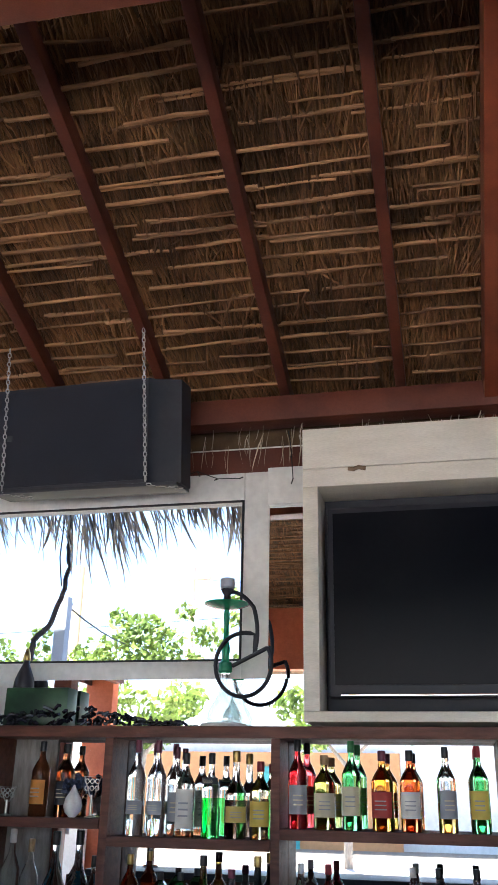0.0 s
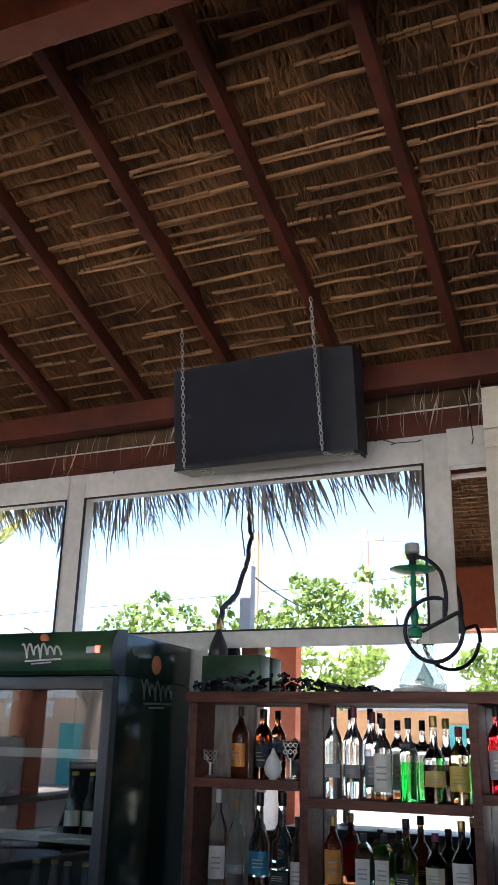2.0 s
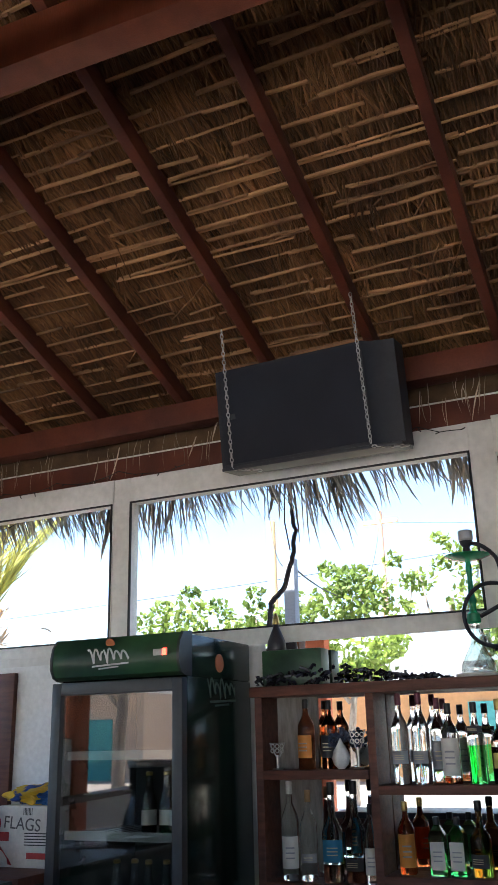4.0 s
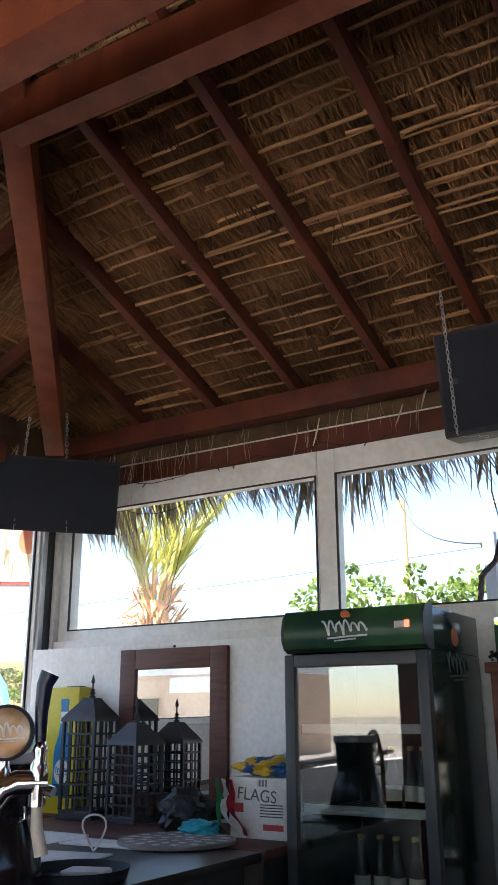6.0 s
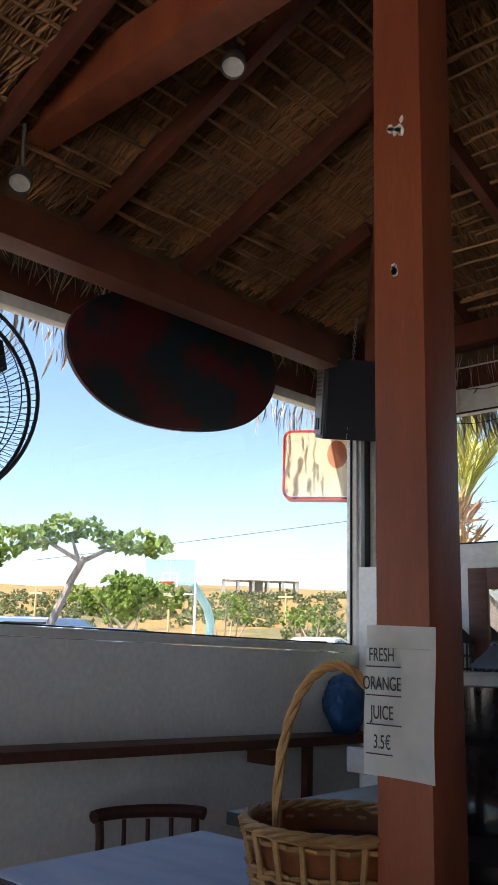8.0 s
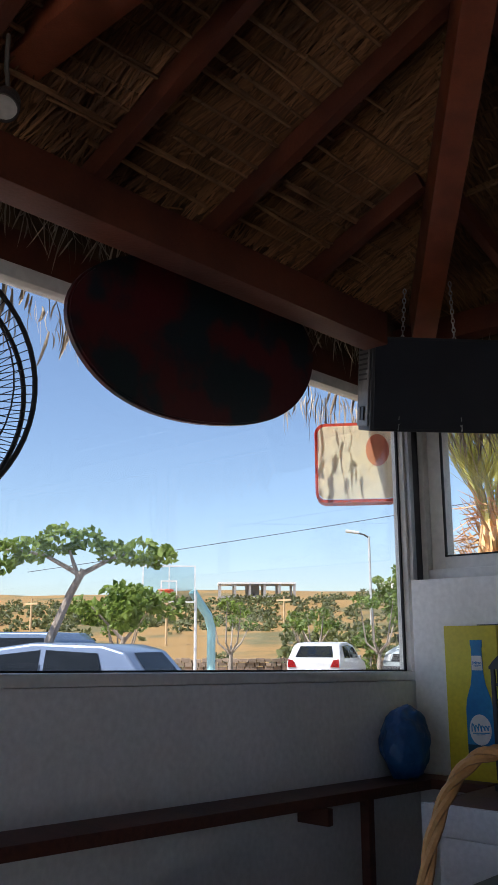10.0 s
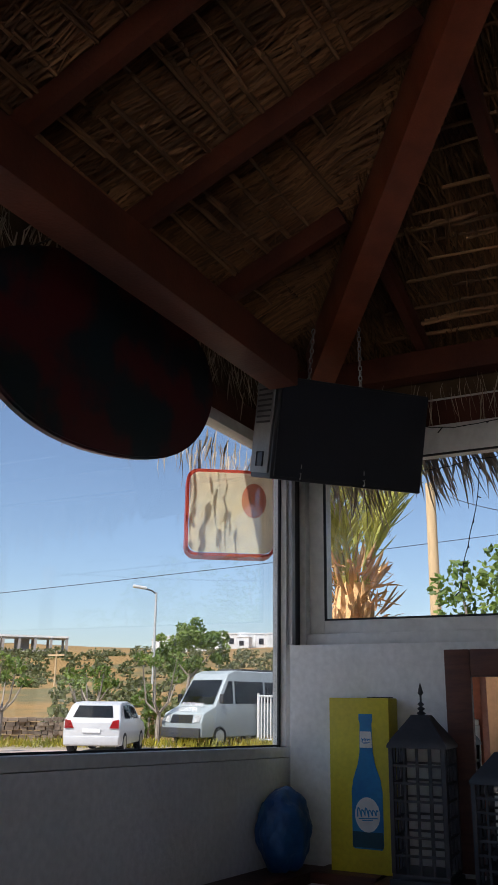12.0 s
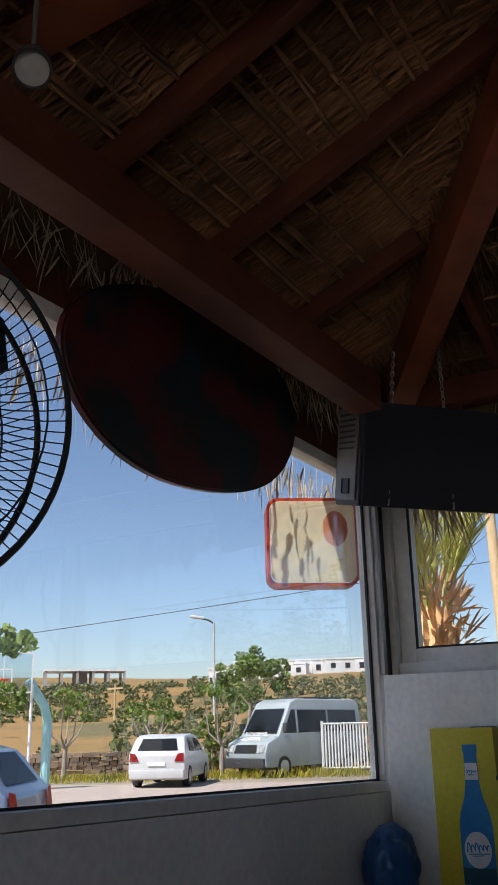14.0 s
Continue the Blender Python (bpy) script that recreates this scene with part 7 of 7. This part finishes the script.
M_BLUECAR = mat("slate_blue_car_paint", (0.14, 0.19, 0.27), 0.25, metal=0.4, coat=0.5, second=(0.13, 0.18, 0.25), scale=1)
ca_paint[0] = M_BLUECAR
vehicle("car", "slate blue estate car parked beyond the tree", "car", pose(-17.9, 9.6, 0, 0, 0, 205), SUV, [[(-1.95, 1.12), (-0.9, 1.12), (-0.9, 1.56), (-1.85, 1.56)], [(-0.82, 1.12), (0.62, 1.12), (0.12, 1.56), (-0.82, 1.56)]], 1.8, (-1.35, 1.4), M_BLUECAR, wheel_r=0.34)
VAN = [(-2.6, 0.35), (-2.62, 1.2), (-2.55, 2.45), (-2.3, 2.58), (0.9, 2.58), (1.25, 2.45), (1.95, 1.35), (2.55, 1.10), (2.68, 0.8), (2.66, 0.32)]
M_VAN = mat("grey_green_van_paint", (0.36, 0.40, 0.40), 0.35, second=(0.31, 0.35, 0.35), scale=1, coat=0.3)


def van_parts(ca):
    plate_part(ca, "windscreen", [(1.945, -0.80, 1.42), (1.945, 0.80, 1.42), (1.42, 0.74, 2.24), (1.42, -0.74, 2.24)], M_CARGLASS)
    plate_part(ca, "grille", [(2.69, -0.55, 0.78), (2.69, 0.55, 0.78), (2.60, 0.5, 1.05), (2.60, -0.5, 1.05)], M_BUMPER)
    for s in (-1, 1):
        plate_part(ca, "head_light", [(2.70, s * 0.90, 0.82), (2.70, s * 0.60, 0.80), (2.60, s * 0.60, 1.05), (2.58, s * 0.9, 1.06)], M_HEAD)
        block("door_mirror", 1.7, 1.8, s * 1.05 - 0.08, s * 1.05 + 0.08, 1.45, 1.75, M_BUMPER, ca, 0.02)
    block("bumper", 2.55, 2.76, -0.95, 0.95, 0.30, 0.62, M_BUMPER, ca, 0.04)
    for k, w in enumerate(("ROOMS", "HOSTEL")):
        lettering(ca, w, 0.27, Matrix.Translation((2.13 + 0.28 * k, 0, 1.385 - 0.165 * k)) @ pose(0, 0, 0, 62, 0, 90) @ Matrix.Diagonal((1.15, 0.8, 1, 1)), M_PAPER)
    block("roof_rack", -1.8, 0.2, -0.6, 0.6, 2.60, 2.66, M_BUMPER, ca, 0.01)


vehicle("van", "grey green minibus with white lettering on its nose", "van", pose(-19.0, 29.85, 0, 0, 0, -104), VAN,
        [[(1.05, 1.42), (1.72, 1.42), (1.25, 2.2), (1.05, 2.2)], [(-0.6, 1.45), (0.95, 1.42), (0.95, 2.2), (-0.6, 2.2)], [(-2.3, 1.45), (-0.7, 1.45), (-0.7, 2.2), (-2.3, 2.2)]], 1.98, (-1.7, 1.75), M_VAN, 0.16, 0.34, extra=van_parts)

# ---- far houses ----
M_DARKHOLE = mat("shaded_window", (0.03, 0.03, 0.035), 0.3)


def house(x, y, w, d, h, turn, label, nwin, material=None, lift=0.0):
    ho = thing("house", label, "house")
    z = hill_z(x, y) - 0.5 + lift
    block("wall", -w / 2, w / 2, -d / 2, d / 2, 0, h + 0.5, material or M_RENDER, ho)
    block("roof", -w / 2 - 0.1, w / 2 + 0.1, -d / 2 - 0.1, d / 2 + 0.1, h + 0.5, h + 0.75, material or M_RENDER, ho)
    for k in range(nwin):
        xx = -w / 2 + w * (k + 0.5) / nwin
        wn_ = block("window", xx - 0.5, xx + 0.5, -d / 2 - 0.05, -d / 2 + 0.05, 0.5 + h * 0.4, 0.5 + h * 0.75, M_DARKHOLE, ho)
    ho.matrix_world = pose(x, y, z, 0, 0, turn)
    return ho


rg = random.Random(140)
for k in range(11):
    az = radians(-33.5 + k * 0.95)
    d = 195 + rg.uniform(-8, 10)
    house(-2.5 + d * math.sin(az), d * math.cos(az), rg.uniform(4, 8), 5, rg.uniform(2.6, 4.4), math.degrees(-az) + rg.uniform(-15, 15), "white cubic village house on the hill", rg.choice((1, 2, 3)), lift=0.0)
cf = thing("concrete_shell", "unfinished two storey concrete frame building on the hillside", "building")
for lv in (0, 1):
    block("slab", -6.5, 6.5, -3, 3, 2.3 * (lv + 1), 2.3 * (lv + 1) + 0.3, M_RENDER if lv else M_CONC, cf)
for i in range(6):
    for sy in (-2.7, 2.7):
        block("column", -6.2 + i * 2.48 - 0.2, -6.2 + i * 2.48 + 0.2, sy - 0.2, sy + 0.2, 0, 4.6, M_CONC, cf)
block("wall", -6.2, -2.0, 1.0, 1.3, 0, 2.3, M_CONC, cf)
block("wall", 1.2, 4.0, -2.6, -2.4, 0, 2.3, M_RENDER, cf)
block("wall", -1.8, 0.6, 1.0, 1.3, 2.6, 4.6, M_CONC, cf)
azb = radians(-41.9)
cx_, cy_ = -2.5 + 150 * math.sin(azb), 150 * math.cos(azb)
cf.matrix_world = pose(cx_, cy_, hill_z(cx_, cy_) - 1.3, 0, 0, 46)
for k, (azd, d, h) in enumerate(((-47.5, 70, 6.2), (-40.0, 85, 6.0), (-51, 90, 6.5), (-56, 75, 6.0))):
    x, y = -2.5 + d * math.sin(radians(azd)), d * math.cos(radians(azd))
    po = pole("utility_pole", "far wooden utility pole with crossarm", x, y, hill_z(x, y) + h * 0.6, 0.11, M_PINE)
    block("crossarm", x - 0.9, x + 0.9, y - 0.06, y + 0.06, hill_z(x, y) + h * 0.6 - 0.45, hill_z(x, y) + h * 0.6 - 0.30, M_PINE, po)

# ---- the terrace to the south, met only in mirrors and glass ----
bm = bmesh.new()
v = [bm.verts.new(p) for p in ((-9, -3.81, 0.008), (12, -3.81, 0.008), (12, -16, 0.008), (-9, -16, 0.008))]
bm.faces.new(list(reversed(v)))
solo("pavement", bm, mat("pale_paving", (0.70, 0.66, 0.59), 0.8, second=(0.62, 0.58, 0.52), scale=1.2, fine=10), "pale stone paving in front of the bar", "pavement", "structure")
hs = thing("house", "white and ochre house across the street", "house")
block("wall", -10, 10, -24, -20, 0, 3.4, M_RENDER, hs)
block("wall", -10, -1.5, -19.99, -19.6, 0, 2.6, mat("ochre_paint", (0.62, 0.32, 0.14), 0.8, second=(0.55, 0.28, 0.12), scale=1), hs)
block("door", -5.6, -4.4, -19.59, -19.5, 0, 2.2, mat("turquoise_door", (0.10, 0.42, 0.40), 0.6), hs)
block("window", 2.2, 3.8, -19.99, -19.9, 0.9, 2.2, M_DARKHOLE, hs)
for i, (x, y) in enumerate(((-6.2, -10.5), (-2.2, -12.5), (2.6, -11.0), (6.5, -12.0), (-7.4, -4.9), (-9.6, -8.2))):
    tree("terrace_tree", "leafy green shade tree on the terrace", (x, y), [[(x, y, -0.02), (x, y, 1.4), (x + 0.1, y, 2.2)], [(x, y, 2.0), (x + 0.9, y, 2.9)], [(x, y, 2.0), (x - 0.8, y, 2.9)]],
         spread((x, y, 2.9), 12, 1.3, 1.0, 0.4, 0.35, 0.6, 150 + i), 70, 0.10, 150 + i, 0.10)
h2 = thing("house", "pale ochre house with a white name board in the street", "house")
block("wall", -27, -17.5, -27, -22, 0, 3.0, mat("pale_ochre_wall", (0.64, 0.47, 0.34), 0.8, second=(0.58, 0.42, 0.30), scale=0.8), h2)
block("parapet", -27, -17.5, -27, -22, 3.0, 3.5, M_RENDER, h2)
block("name_board", -22.6, -20.4, -21.99, -21.9, 2.3, 2.9, M_RENDER, h2)
block("door", -20.0, -18.8, -21.99, -21.9, 0, 2.1, mat("teal_door", (0.10, 0.40, 0.38), 0.6), h2)
block("window", -24.6, -23.2, -21.99, -21.9, 0.9, 2.1, M_DARKHOLE, h2)
ex = thing("exit_sign", "green emergency exit sign on the lintel", "sign")
block("plate", -0.30, -0.05, YS + 0.002, YS + 0.02, 2.88, 3.00, mat("exit_green", (0.02, 0.28, 0.12), 0.5), ex)
block("arrow", -0.20, -0.15, YS + 0.021, YS + 0.024, 2.905, 2.975, M_PAPER, ex)
